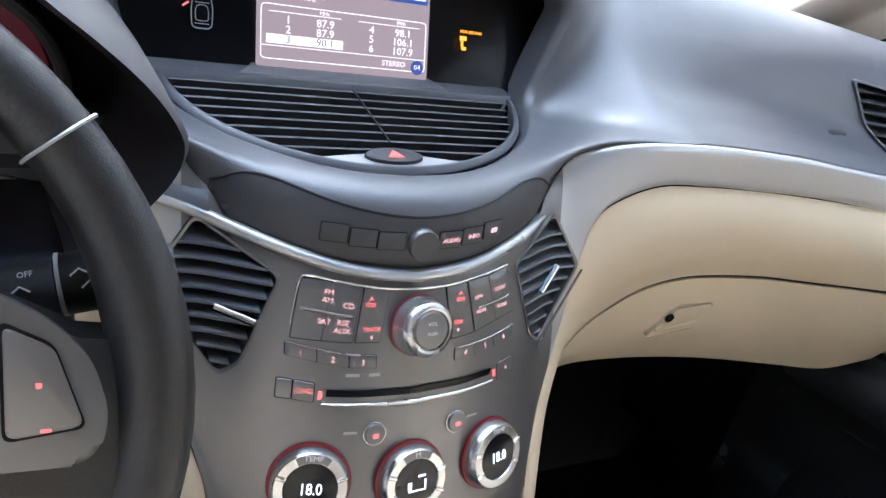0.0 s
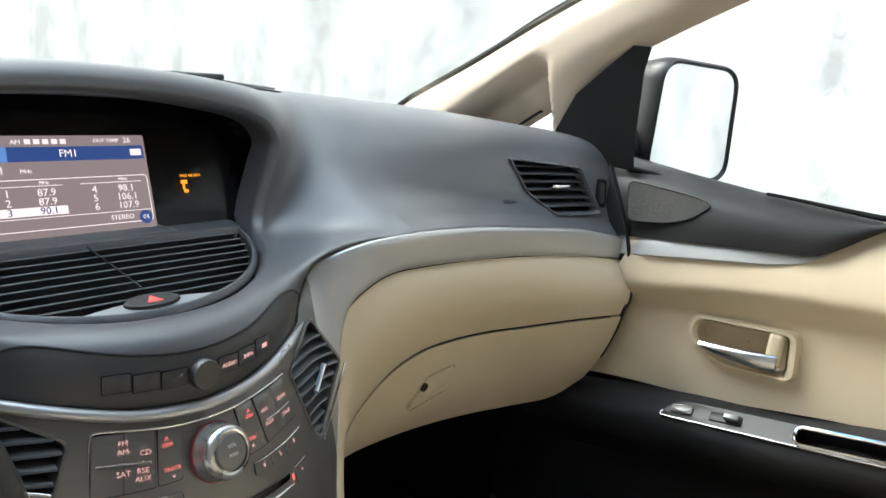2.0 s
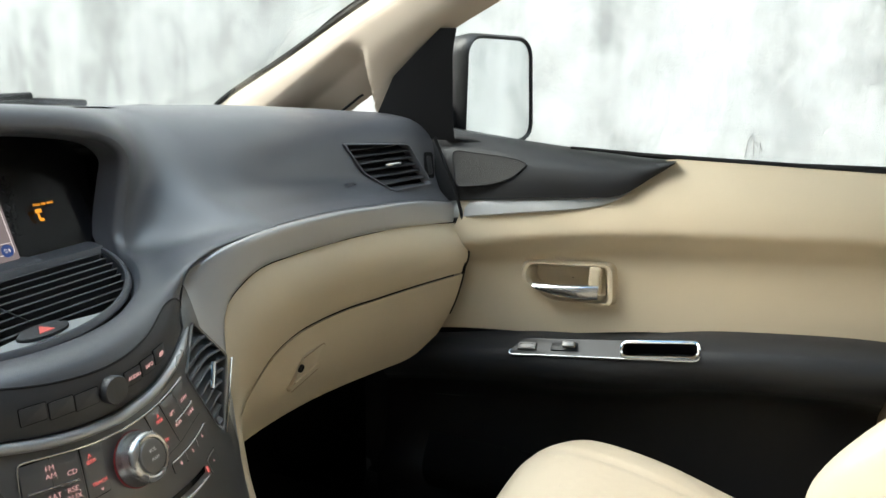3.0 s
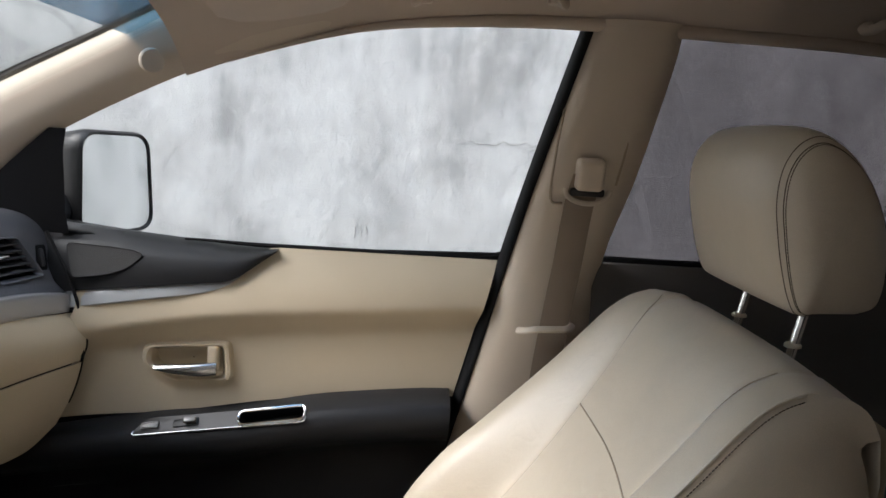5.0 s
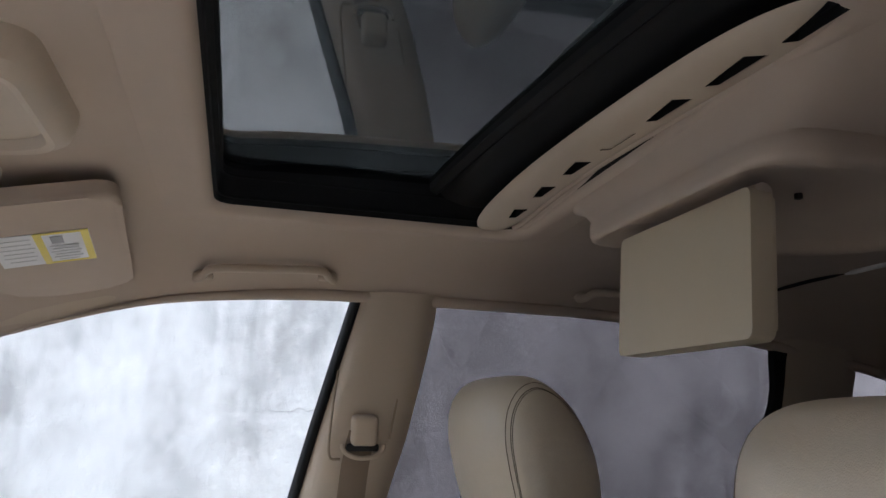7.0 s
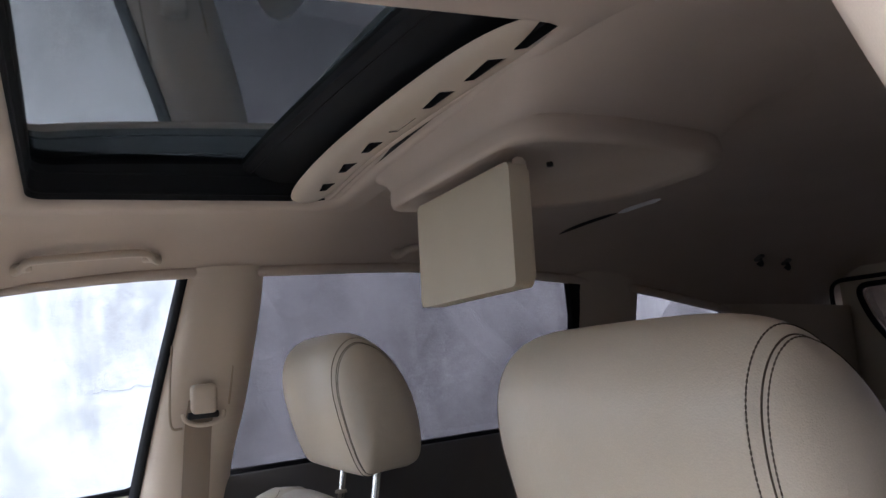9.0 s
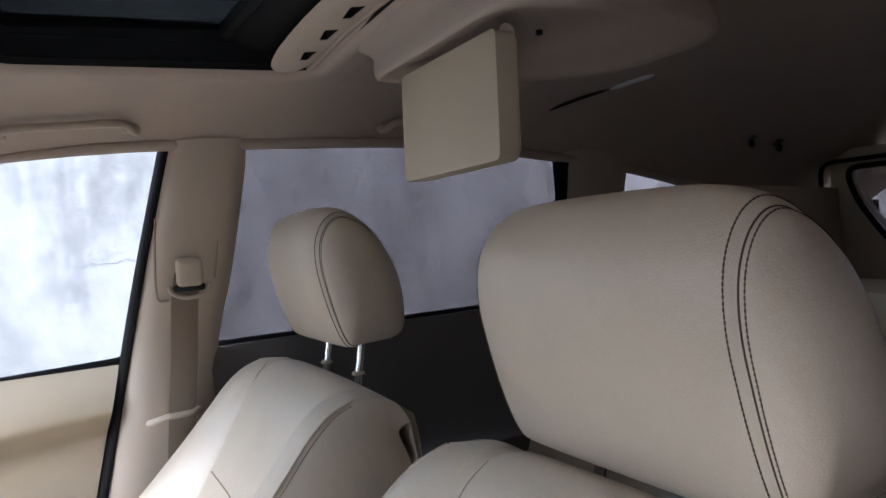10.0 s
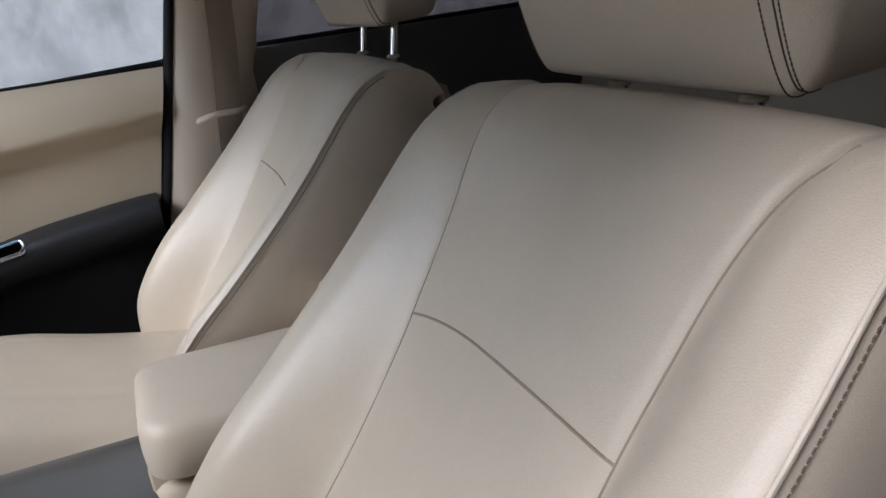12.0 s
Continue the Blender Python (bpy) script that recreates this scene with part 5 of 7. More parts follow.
# disc slot with a bright lower lip
slot = lambda x: 0.5735 + 0.25 * x * x
rows = [[Vector((x, st(x, slot(x)) - 0.0006, slot(x) + dz)) + Vector((0, dy, 0)) for x in steps(-0.0645, 0.0725, 25)] for dz, dy in ((-0.0042, 0.0008), (-0.0042, 0), (0.0042, 0), (0.0042, 0.0008))]
part("disc_slot", grid(rows), GLOSSBLACK, center, "black disc slot")
part("slot_lip", tube([(x, st(x, slot(x) - 0.006) - 0.001, slot(x) - 0.0066) for x in steps(-0.068, 0.076, 25)], lambda u: 0.0006 + 0.0013 * math.sin(math.pi * u) ** 0.6, 8), SATIN, center, "bright lip below the disc slot")
for x, w in ((-0.046, 0.010), (-0.030, 0.008)):
    part("print", moved(rbox(w, 0.0022, 0.0003, 0), on(st, x, 0.5875, 0.0003)), GREYINK, center)

# volume knob
VK = on(st, 0.0025, 0.6205, 0)
vk = part("volume_knob", moved(lathe([(0.0224, 0.0), (0.0224, 0.003), (0.0213, 0.005), (0.0211, 0.0115), (0.0204, 0.0150), (0.0188, 0.0175), (0.0166, 0.0187), (0.0150, 0.0182), (0.0144, 0.0165), (0.001, 0.0165)], 48), VK), SATIN, center, "large satin aluminium volume knob")
part("push_cap", moved(lathe([(0.0138, 0.014), (0.0138, 0.0178), (0.0130, 0.0188), (0.001, 0.0196)], 36), VK), BUTTON, vk, "grey push cap")
part("glow_ring", moved(lathe([(0.0232, 0.0), (0.0232, 0.0010), (0.0215, 0.0012)], 40), VK), REDDIM, vk, "dim red ring light")
label_on(vk, VK, "VOL", 0.0042, 0, 0.005, WHITEPAINT, 0.0200)
label_on(vk, VK, "PUSH", 0.0034, 0, -0.002, WHITEPAINT, 0.0201)

# climate dials
for x, z, r, big, top in ((-0.0745, 0.5135, 0.0285, "18.0", "TEMP"), (0.0010, 0.5115, 0.0272, "", "M"), (0.0755, 0.5120, 0.0280, "18.0", "TEMP")):
    m = on(st, x, z, 0)
    d = part("climate_dial", moved(lathe([(r, 0), (r, 0.004), (r * 0.97, 0.009), (r * 0.90, 0.0118), (r * 0.68, 0.0122), (r * 0.64, 0.0100), (0.001, 0.0100)], 48), m), SATIN, center, "satin climate dial with a black display")
    part("display", moved(lathe([(r * 0.65, 0.0095), (r * 0.65, 0.0112), (0.001, 0.0120)], 36), m), GLOSSBLACK, d, "black round display")
    part("glow_ring", moved(lathe([(r * 1.06, 0), (r * 1.06, 0.0018), (r * 0.98, 0.0022)], 48), m), REDDIM, d, "red glowing ring")
    if big:
        words(big, 0.0120, m @ pose(0, 0, 0.0123), WHITEGLOW, d, "digits", 0.8)
    else:
        part("mode_mark", moved(join(rbox(0.014, 0.001, 0.0003, 0, 1, (0, -0.006, 0)), rbox(0.001, 0.008, 0.0003, 0, 1, (0.007, -0.002, 0)), rbox(0.006, 0.0016, 0.0003, 0, 1, (0.004, 0.005, 0)), rbox(0.003, 0.006, 0.0003, 0, 1, (-0.006, -0.002, 0))), m @ pose(0, 0, 0.0123)), WHITEGLOW, d)
    tp = [Vector((r * k * math.cos(a), r * k * math.sin(a))) for k, span in ((0.90, 1), (0.70, -1)) for a in [math.pi / 2 + span * t for t in steps(0.52, -0.52, 9)]]
    part("top_plate", moved(prism(tp, 0.002, 0.0, 1, 0.0128), m), BUTTON, d)
    words(top, 0.0052, m @ pose(0, r * 0.80, 0.0130), WHITEPAINT, d, "legend", 1.1)
    for a in (205, 335, 20, 160):
        part("grip", moved(rbox(0.008, 0.0035, 0.003, 0.0012, 2, (r * 0.80, 0, 0.0118)), m @ pose(0, 0, 0, 0, 0, a)), CHROME, d)
for x, z in ((-0.0285, 0.5465), (0.0395, 0.5455)):
    m = on(st, x, z, 0)
    rb = part("round_button", moved(lathe([(0.0082, 0), (0.0082, 0.002), (0.0072, 0.0035), (0.001, 0.0042)], 28), m), BUTTON, center, "small round button")
    part("rim", moved(tube([(0.0084 * math.cos(a), 0.0084 * math.sin(a), 0.001) for a in steps(0, 2 * math.pi, 29)[:-1]], 0.0008, 6, loop=True), m), SATIN, rb)
    part("legend", moved(rbox(0.0045, 0.0035, 0.0004, 0.0001, 1, (0, -0.001, 0.0043)), m), REDGLOW, rb)
    part("print", moved(rbox(0.010, 0.0018, 0.0003, 0), on(st, x + (-0.018 if x < 0 else 0.016), z + 0.001, 0.0003)), GREYINK, center)

# side vents of the stack
for sgn in (-1, 1):
    v = thing("side_vent", "dark slatted air vent beside the radio with chrome tab", "air vent", group="air vents")
    kite = [Vector((sgn * p[0], p[1])) for p in KITE]
    o = rounded(kite, 0.006, 4)
    inner = [p + (Vector((sgn * 0.136, 0.626)) - p) * 0.05 for p in o]
    ring = lambda pts, dy: [Vector((p.x, st(p.x, p.y) + dy, p.y)) for p in pts]
    part("bezel", grid([ring([p + (p - Vector((sgn * 0.136, 0.626))) * 0.012 for p in o], 0.001), ring(o, -0.0018), ring(inner, -0.0012), ring(inner, 0.020)], ring=True), STACK, v, "thin metallic edge round the vent")
    bm = bmesh.new()
    bm.faces.new([bm.verts.new(p) for p in ring(inner, 0.019)])
    part("well", bm, RUBBER, v, "black vent well")
    for k in range(9):
        z = 0.588 + 0.0093 * k
        c = chords(inner, z)
        if not c:
            continue
        xs2 = steps(c[0] + 0.001, c[1] - 0.001, 7)
        rows = [[Vector((x, st(x, z) + dy, z + dz)) for x in xs2] for dy, dz in ((0.0002, -0.0016), (-0.0014, -0.0004), (-0.0006, 0.0012), (0.015, 0.0050), (0.015, 0.0020))]
        part("slat", grid(rows, loop=True), PAD, v)
    xa, xb = (0.112, 0.138) if sgn < 0 else (0.128, 0.150)
    za, zb = (0.628, 0.619) if sgn < 0 else (0.624, 0.640)
    part("tab", tube([(sgn * xa, st(xa, za) - 0.007, za if sgn > 0 else 0.619), (sgn * xb, st(xb, zb) - 0.007, zb if sgn > 0 else 0.628)], 0.0026, 8, flat=0.8), CHROME, v, "chrome vent tab")
part("chrome_trim", tube([(0.183, st(0.183, 0.632) - 0.002, 0.632), (0.135, st(0.135, 0.578) - 0.002, 0.577)], 0.0013, 6), CHROME, center, "chrome edge beside the vent")

# ---- display, centre vent and switch strip ----
def scr(x, z, lift=0.0):
    return on(scrf, x, z, lift)


display = thing("display", "lit mauve radio display in a black panel", "screen")
so = rounded([(-0.0775, -0.0435), (0.0775, -0.0435), (0.0775, 0.0435), (-0.0775, 0.0435)], 0.002)
MID = 0.7845
part("screen", moved(prism(so, 0.003, 0, 1, 0.0), scr(0, MID, 0.0015)), LCD, display, "mauve lit screen")
zx = lambda dx, dy, lift=0.0019: scr(0, MID, lift) @ pose(dx, dy, 0)
part("title_bar", moved(rbox(0.150, 0.0125, 0.0004, 0.0001, 1), zx(0, 0.0275)), LCDBLUE, display, "blue title bar")
part("title_tab", moved(rbox(0.028, 0.0125, 0.0004, 0.0001, 1), zx(-0.061, 0.0275, 0.0021)), glow("lcd_sky", (0.03, 0.06, 0.14), 1.0), display)
bx = [(-0.0745, -0.037), (0.0745, -0.037), (0.0745, 0.006), (-0.0745, 0.006)]
rb = rounded(bx, 0.004, 4)
part("table_frame", moved(tube([(p.x, p.y, 0) for p in rb], 0.0004, 5, loop=True), zx(0, 0)), LCDWHITE, display)
for x0, x1, y in ((-0.068, -0.006, 0.0005), (0.010, 0.068, 0.0005), (-0.0745, 0.0745, -0.0265)):
    part("rule", moved(rbox(x1 - x0, 0.0006, 0.0003, 0, 1, ((x0 + x1) / 2, y, 0)), zx(0, 0)), LCDWHITE, display)
part("cursor", moved(rbox(0.066, 0.0072, 0.0004, 0.0001, 1), zx(-0.037, -0.0210)), LCDWHITE, display, "white highlighted row")
T = lambda s, x, y, sz, mt=LCDWHITE, al="CENTER": words(s, sz, zx(x, y, 0.0024), mt, display, "lettering", 1.05, al)
T("5:31", -0.0650, 0.0385, 0.0085, al="LEFT")
T("AM", -0.0430, 0.0378, 0.0055, al="LEFT")
T("OUT TEMP", 0.040, 0.0385, 0.0048)
T("26", 0.060, 0.0385, 0.0070)
T("FM1", 0.004, 0.0275, 0.0090)
T("90.1", -0.0675, 0.0140, 0.0092, al="LEFT")
T("MHz", -0.034, 0.0130, 0.0048)
T("STEREO", 0.044, -0.0320, 0.0062)
for i, (a, b2, c2, d2) in enumerate((("1", "87.9", "4", "98.1"), ("2", "87.9", "5", "106.1"), ("3", "90.1", "6", "107.9"))):
    y = -0.0055 - 0.0078 * i
    ink = LCDDARK if i == 2 else LCDWHITE
    T(a, -0.052, y, 0.0088, ink)
    T(b2, -0.020, y, 0.0088, ink)
    T(c2, 0.022, y, 0.0088)
    T(d2, 0.052, y, 0.0088)
for x in (-0.021, 0.050):
    T("MHz", x, 0.0030, 0.0042)
part("print", moved(join(*[rbox(0.005, 0.0042, 0.0003, 0, 1, (-0.029 + 0.0075 * k, 0.0382, 0)) for k in range(5)]), zx(0, 0, 0.0022)), LCDWHITE, display)
part("print", moved(rbox(0.012, 0.008, 0.0004, 0.001, 1, (-0.062, 0.0275, 0)), zx(0, 0, 0.0025)), LCDWHITE, display, "pale icon")
part("print", moved(rbox(0.011, 0.006, 0.0004, 0.001, 1, (0.067, 0.0275, 0)), zx(0, 0, 0.0025)), LCDWHITE, display, "pale icon")
part("badge", moved(lathe([(0.0062, 0), (0.0062, 0.0004), (0.001, 0.0005)], 24), zx(0.067, -0.0335, 0.0021)), LCDBLUE, display, "round blue badge")
T("04", 0.067, -0.0335, 0.0062)
# car outline and warning lamps
ic = scr(-0.1205, 0.7785, 0.001) @ Matrix.Scale(0.72, 4)
car_o = rounded([(-0.0105, -0.018), (0.0105, -0.018), (0.0115, 0.004), (0.008, 0.019), (-0.008, 0.019), (-0.0115, 0.004)], 0.006)
part("car_icon", moved(join(tube([(p.x, p.y, 0) for p in car_o], 0.0006, 5, loop=True), tube([(p.x * 0.62, p.y * 0.45 - 0.002, 0) for p in car_o], 0.0005, 5, loop=True), rbox(0.015, 0.0008, 0.0003, 0, 1, (0, 0.009, 0)), rbox(0.015, 0.0008, 0.0003, 0, 1, (0, -0.013, 0))), ic), GREYINK, display, "grey car outline")
part("open_door_mark", moved(rbox(0.008, 0.002, 0.0004, 0.0005, 1), ic @ pose(-0.017, 0.006, 0, 0, 0, 38)), REDGLOW, display, "red open door mark")
words("PASS AIR BAG", 0.0038, scr(0.122, 0.7875, 0.001), ORANGE, display, "warning_lettering")
part("airbag_mark", moved(join(rbox(0.007, 0.004, 0.0003, 0, 1, (0, 0.003, 0)), rbox(0.0025, 0.005, 0.0003, 0, 1, (-0.001, -0.002, 0)), rbox(0.005, 0.003, 0.0003, 0, 1, (0.001, -0.006, 0))), scr(0.114, 0.779, 0.001)), ORANGE, display, "amber airbag symbol")
# sill below the screen
sill = [[Vector((x, y, z)) for x in steps(-w, w, 15)] for y, z, w in ((0.915, 0.742, 0.155), (0.898, 0.7415, 0.163), (0.884, 0.739, 0.163), (0.8815, 0.734, 0.158), (0.8815, 0.72, 0.155))]
part("display_sill", grid(sill), PAD, dash, "grey sill under the screen")
part("screen_sill", grid([[(x * w, y, z) for x in steps(-1, 1, 9)] for y, z, w in ((0.905, 0.7445, 0.080), (0.893, 0.7440, 0.086), (0.888, 0.7400, 0.094))]), PAD, dash)

cv = thing("centre_vent", "wide black slatted vent below the display", "air vent", group="air vents")
for k in range(9):
    y = 0.7835 + 0.0115 * k
    hwid = 0.150 * math.sqrt(max(0.02, 1 - ((0.888 - y) / 0.122) ** 2))
    z = deck_z(y)
    rows = [[Vector((x, y + dy, z + dz)) for x in steps(-hwid, hwid, 15)] for dy, dz in ((-0.0012, -0.001), (0.0, 0.0), (0.0014, -0.001), (0.006, -0.014), (0.004, -0.014))]
    part("slat", grid(rows, loop=True), SWITCHES, cv)
part("divider", tube([(-0.001, 0.879, deck_z(0.879) + 0.0012), (0.006, 0.803, deck_z(0.803) + 0.0012)], 0.0006, 6), DARK, cv, "thin divider")
rim_pts = [Vector((0.156 * math.sin(a), 0.884 - 0.118 * math.cos(a), 0)) for a in steps(-1.50, 1.50, 50)]
for p in rim_pts:
    p.z = deck_z(p.y) + 0.001
part("rim", tube(rim_pts, 0.0042, 8, flat=0.6), PAD, cv)
lensr = []
for f in steps(0, 1, 6):
    lensr.append([Vector((0.147 * math.sin(a), 0.884 - (0.116 - 0.020 * f * max(0.0, 1 - (a / 0.46) ** 2)) * math.cos(a), 0)) for a in steps(-0.46, 0.46, 31)])
for r in lensr:
    for p in r:
        p.z = deck_z(p.y) + 0.0005
part("crescent", grid(lensr), SILVER, cv, "grey crescent round the hazard switch")
hz = part("hazard_button", moved(prism(circle(0.0245, 32, 1, 0.36), 0.006, 0.002, 2, 0.0035), Matrix.Translation((0.002, 0.7835, deck_z(0.7835))) @ pose(0, 0, 0, 13, 0, 0)), DARK, cv, "dark hazard button")
part("triangle", moved(prism([(-0.007, -0.004), (0.007, -0.004), (0, 0.0055)], 0.001, 0, 1, 0.0042), Matrix.Translation((0.002, 0.7835, deck_z(0.7835))) @ pose(0, 0, 0, 13, 0, 0)), REDGLOW, hz, "red warning triangle")


strip = thing("switch_strip", "dark switch strip with round knob under the vent", "switches")
for k, (xa, xb) in enumerate(((-0.0715, -0.0530), (-0.0520, -0.0335), (-0.0325, -0.0130), (0.0140, 0.0330), (0.0340, 0.0530), (0.0540, 0.0730))):
    xm = (xa + xb) / 2
    m = on(bol, xm, 0.6800 + 0.9 * xm * xm, 0.0014)
    w = (xb - xa) / 2
    o = rounded([(-w, -0.0062), (w, -0.0062), (w, 0.0062), (-w, 0.0062)], 0.0008)
    b = part("switch", moved(prism(o, 0.006, 0.0006, 2, 0.0012), m), SWITCHES, strip)
    part("gap", moved(tube([(p.x * 1.03, p.y * 1.05, 0.0002) for p in o], 0.0005, 5, loop=True), m), RUBBER, b)
    if k == 3:
        words("AUDIO", 0.0048, m @ pose(0, 0, 0.0025), PINKGLOW, b, "legend")
    if k == 4:
        words("INFO", 0.0048, m @ pose(0, 0, 0.0025), PINKGLOW, b, "legend")
    if k == 5:
        part("legend", moved(rbox(0.007, 0.004, 0.0004, 0.001, 1, (0, 0, 0.0024)), m), PINKGLOW, b)
part("knob", moved(lathe([(0.0115, -0.004), (0.0115, 0.0045), (0.0108, 0.0056), (0.001, 0.0060)], 36), on(bol, 0.0, 0.6790, 0.002)), SWITCHES, strip, "round dark knob")

# ---- passenger vent ----
pad_cols = {}


def pad_y(x, z):
    """The rear face of the dash pad at a height."""
    key = round(x, 4)
    if key not in pad_cols:
        pad_cols[key] = pad_rows(x)
    col = pad_cols[key]
    for p, q in zip(col[14:], col[15:]):
        if p.z >= z >= q.z:
            return p.y + (q.y - p.y) * (p.z - z) / max(1e-6, p.z - q.z)
    return col[-1].y


pv = thing("passenger_vent", "black slatted side vent with chrome tab in the dash", "air vent", group="air vents")
vf = lambda x, z: pad_y(x, z) - 0.001
vo = rounded(VENT, 0.006, 4)
cen = Vector((0.64, 0.768))
ringv = lambda k, dy: [Vector((q.x, vf(q.x, q.y) + dy, q.y)) for q in [cen + (p - cen) * k for p in vo]]
part("bezel", grid([ringv(1.07, 0.004), ringv(1.055, -0.003), ringv(1.01, -0.0035), ringv(0.98, 0.002), ringv(0.97, 0.012)], ring=True), PAD, pv)
part("well", grid([ringv(1.0, 0.004), ringv(0.96, 0.030), ringv(0.02, 0.032)], ring=True), RUBBER, pv, "black vent well")
for k in range(6):
    z = 0.743 + 0.0108 * k
    c = chords([cen + (p - cen) * 0.97 for p in vo], z)
    if c:
        rows = [[Vector((x, vf(x, z) + dy, z + dz)) for x in steps(c[0], c[1], 7)] for dy, dz in ((0.0008, -0.0014), (-0.001, 0), (0.0008, 0.0014), (0.020, 0.005), (0.020, 0.002))]
        part("slat", grid(rows, loop=True), DARK, pv)
part("tab", moved(rbox(0.034, 0.005, 0.004, 0.0016, 2), on(vf, 0.652, 0.769, 0.003)), CHROME, pv, "chrome vent tab")
wm = on(vf, 0.7275, 0.760, 0.001)
part("wheel_slot", moved(prism(rounded([(-0.012, -0.020), (0.008, -0.022), (0.012, 0.020), (-0.006, 0.022)], 0.004), 0.004, 0.0006, 1, 0.001), wm), RUBBER, pv)
part("thumb_wheel", moved(rbox(0.010, 0.030, 0.008, 0.003, 2), wm), DARK, pv, "vent thumb wheel")
words("AIRBAG", 0.010, on(pad_y, 0.545, 0.752, 0.0004), DARK, pv, "embossed_lettering", 0.9)


# ---- passenger door ----
door = thing("car_door", "closed passenger door with beige panel and dark armrest", "car door")
front_y = curve([(0.10, 0.88), (0.40, 0.87), (0.50, 0.85), (0.582, 0.80), (0.64, 0.735), (0.682, 0.709), (0.725, 0.720), (0.816, 0.762), (0.84, 0.775)])
rear_y = curve([(0.10, 0.142), (0.40, 0.102), (0.55, 0.067), (0.64, 0.045), (0.71, 0.028), (0.785, 0.008), (0.84, -0.006)])
rest_z = curve([(0.05, 0.560), (0.12, 0.558), (0.25, 0.545), (0.32, 0.535), (0.45, 0.508), (0.58, 0.492), (0.70, 0.468), (0.80, 0.448), (0.87, 0.430)])
crease_z = curve([(0.0, 0.700), (0.077, 0.696), (0.25, 0.682), (0.46, 0.664), (0.60, 0.642), (0.70, 0.622), (0.80, 0.61)])


def door_x(y, z):
    """The inner face of the door panel above the armrest."""
    c = crease_z(y)
    top = 0.760 - 0.040 * math.sin(math.pi / 2 * max(0.0, min(1.0, (0.797 - z) / (0.797 - c - 0.012))))
    return top + 0.034 * smooth((c - z + 0.022) / 0.052)


def at_f(f, z):
    return rear_y(z) + (front_y(z) - rear_y(z)) * f


HANDLE = [(0.596, 0.613), (0.462, 0.624), (0.457, 0.562), (0.552, 0.555), (0.600, 0.583)]
ho2 = rounded(HANDLE, 0.014, 5)
ch = Vector((0.527, 0.588))


def in_handle(y, z):
    """Whether a place on the panel lies in the opening behind the inner handle."""
    n = len(ho2)
    turns = [(ho2[(i + 1) % n].x - ho2[i].x) * (z - ho2[i].y) - (ho2[(i + 1) % n].y - ho2[i].y) * (y - ho2[i].x) for i in range(n)]
    return all(t >= 0 for t in turns) or all(t <= 0 for t in turns)


tri_low = curve([(0.38, 0.790), (0.405, 0.772), (0.45, 0.741), (0.50, 0.733), (0.55, 0.728), (0.65, 0.716), (0.73, 0.705), (0.80, 0.700)])
rows = []
for k in range(55):
    f = k / 54
    row = []
    for j in range(66):
        g = j / 65
        y0 = at_f(f, 0.70)
        zt = 0.795 - 0.022 * smooth((y0 - 0.37) / 0.06)
        zb = rest_z(y0) - 0.012
        z = zt + (zb - zt) * g
        y = at_f(f, z)
        row.append(Vector((door_x(y, z), y, z)))
    row.insert(0, Vector((0.768, row[0].y, row[0].z + 0.002)))
    rows.append(row)
bm = grid(rows)
holes = [f for f in bm.faces if in_handle(f.calc_center_median().y, f.calc_center_median().z)]
bmesh.ops.delete(bm, geom=holes, context="FACES")
part("upper_panel", bm, BEIGE, door, "beige moulded door panel")
part("window_sill", tube([(0.762, y, 0.7965 + 0.004 * smooth((y - 0.40) / 0.14)) for y in steps(-0.02, 0.540, 30)], lambda u: 0.0040 - 0.0018 * smooth((u - 0.7) / 0.3), 8), RUBBER, door, "black window sill strip")

# dark front corner with speaker grille, silver strip
rows = []
for y in steps(0.380, 0.800, 30):
    lo = tri_low(y)
    hi = 0.792 + 0.026 * max(0, (y - 0.42) / 0.35) ** 1.3
    row = []
    for g in steps(0, 1, 8):
        z = lo + (hi - lo) * g
        row.append(Vector((door_x(min(y, 0.74), z) + 0.004 - 0.016 * min(1.0, max(0.0, (0.775 - y) / 0.14)) - 0.006 * math.sin(math.pi * g) + 0.020 * max(0, g - 0.8) / 0.2, y - 0.05 * (0.80 - z) * max(0, (y - 0.6) / 0.17), z)))
    row.insert(0, row[0] + Vector((0.014, 0, -0.001)))
    row.append(row[-1] + Vector((0.03, 0, -0.002)))
    rows.append(row)
part("corner_trim", grid(rows), BLACK, door, "charcoal corner trim")
rows = []
strip_wide = curve([(0.425, 0.001), (0.45, 0.009), (0.495, 0.021), (0.60, 0.028), (0.72, 0.033)])
for y in steps(0.428, 0.730, 24):
    hi = tri_low(y) + 0.0035
    wid = strip_wide(y)
    rows.append([Vector((door_x(min(y, 0.73), hi) - dx * (0.4 + 0.6 * smooth((y - 0.42) / 0.16)) + 0.009 * smooth((y - 0.66) / 0.06), y - 0.06 * (0.705 - hi + wid * g) * smooth((y - 0.6) / 0.12), hi - wid * g)) for g, dx in ((0, -0.004), (0.03, 0.004), (0.15, 0.006), (0.5, 0.0105), (0.9, 0.0135), (0.97, 0.012), (1, -0.003))])
part("silver_strip", grid(rows), SILVER, door, "satin silver strip")
sp = rounded([(0.728, 0.787), (0.65, 0.783), (0.615, 0.780), (0.598, 0.774), (0.622, 0.751), (0.655, 0.739), (0.712, 0.731)], 0.012, 4)
cs = sum((p for p in sp), Vector((0, 0))) / len(sp)
mesh_rows = [[Vector((door_x(q.x, q.y) - 0.0196, q.x, q.y)) for q in [cs + (p - cs) * k for p in sp]] for k in (0.02, 0.3, 0.6, 0.9, 1.0)]
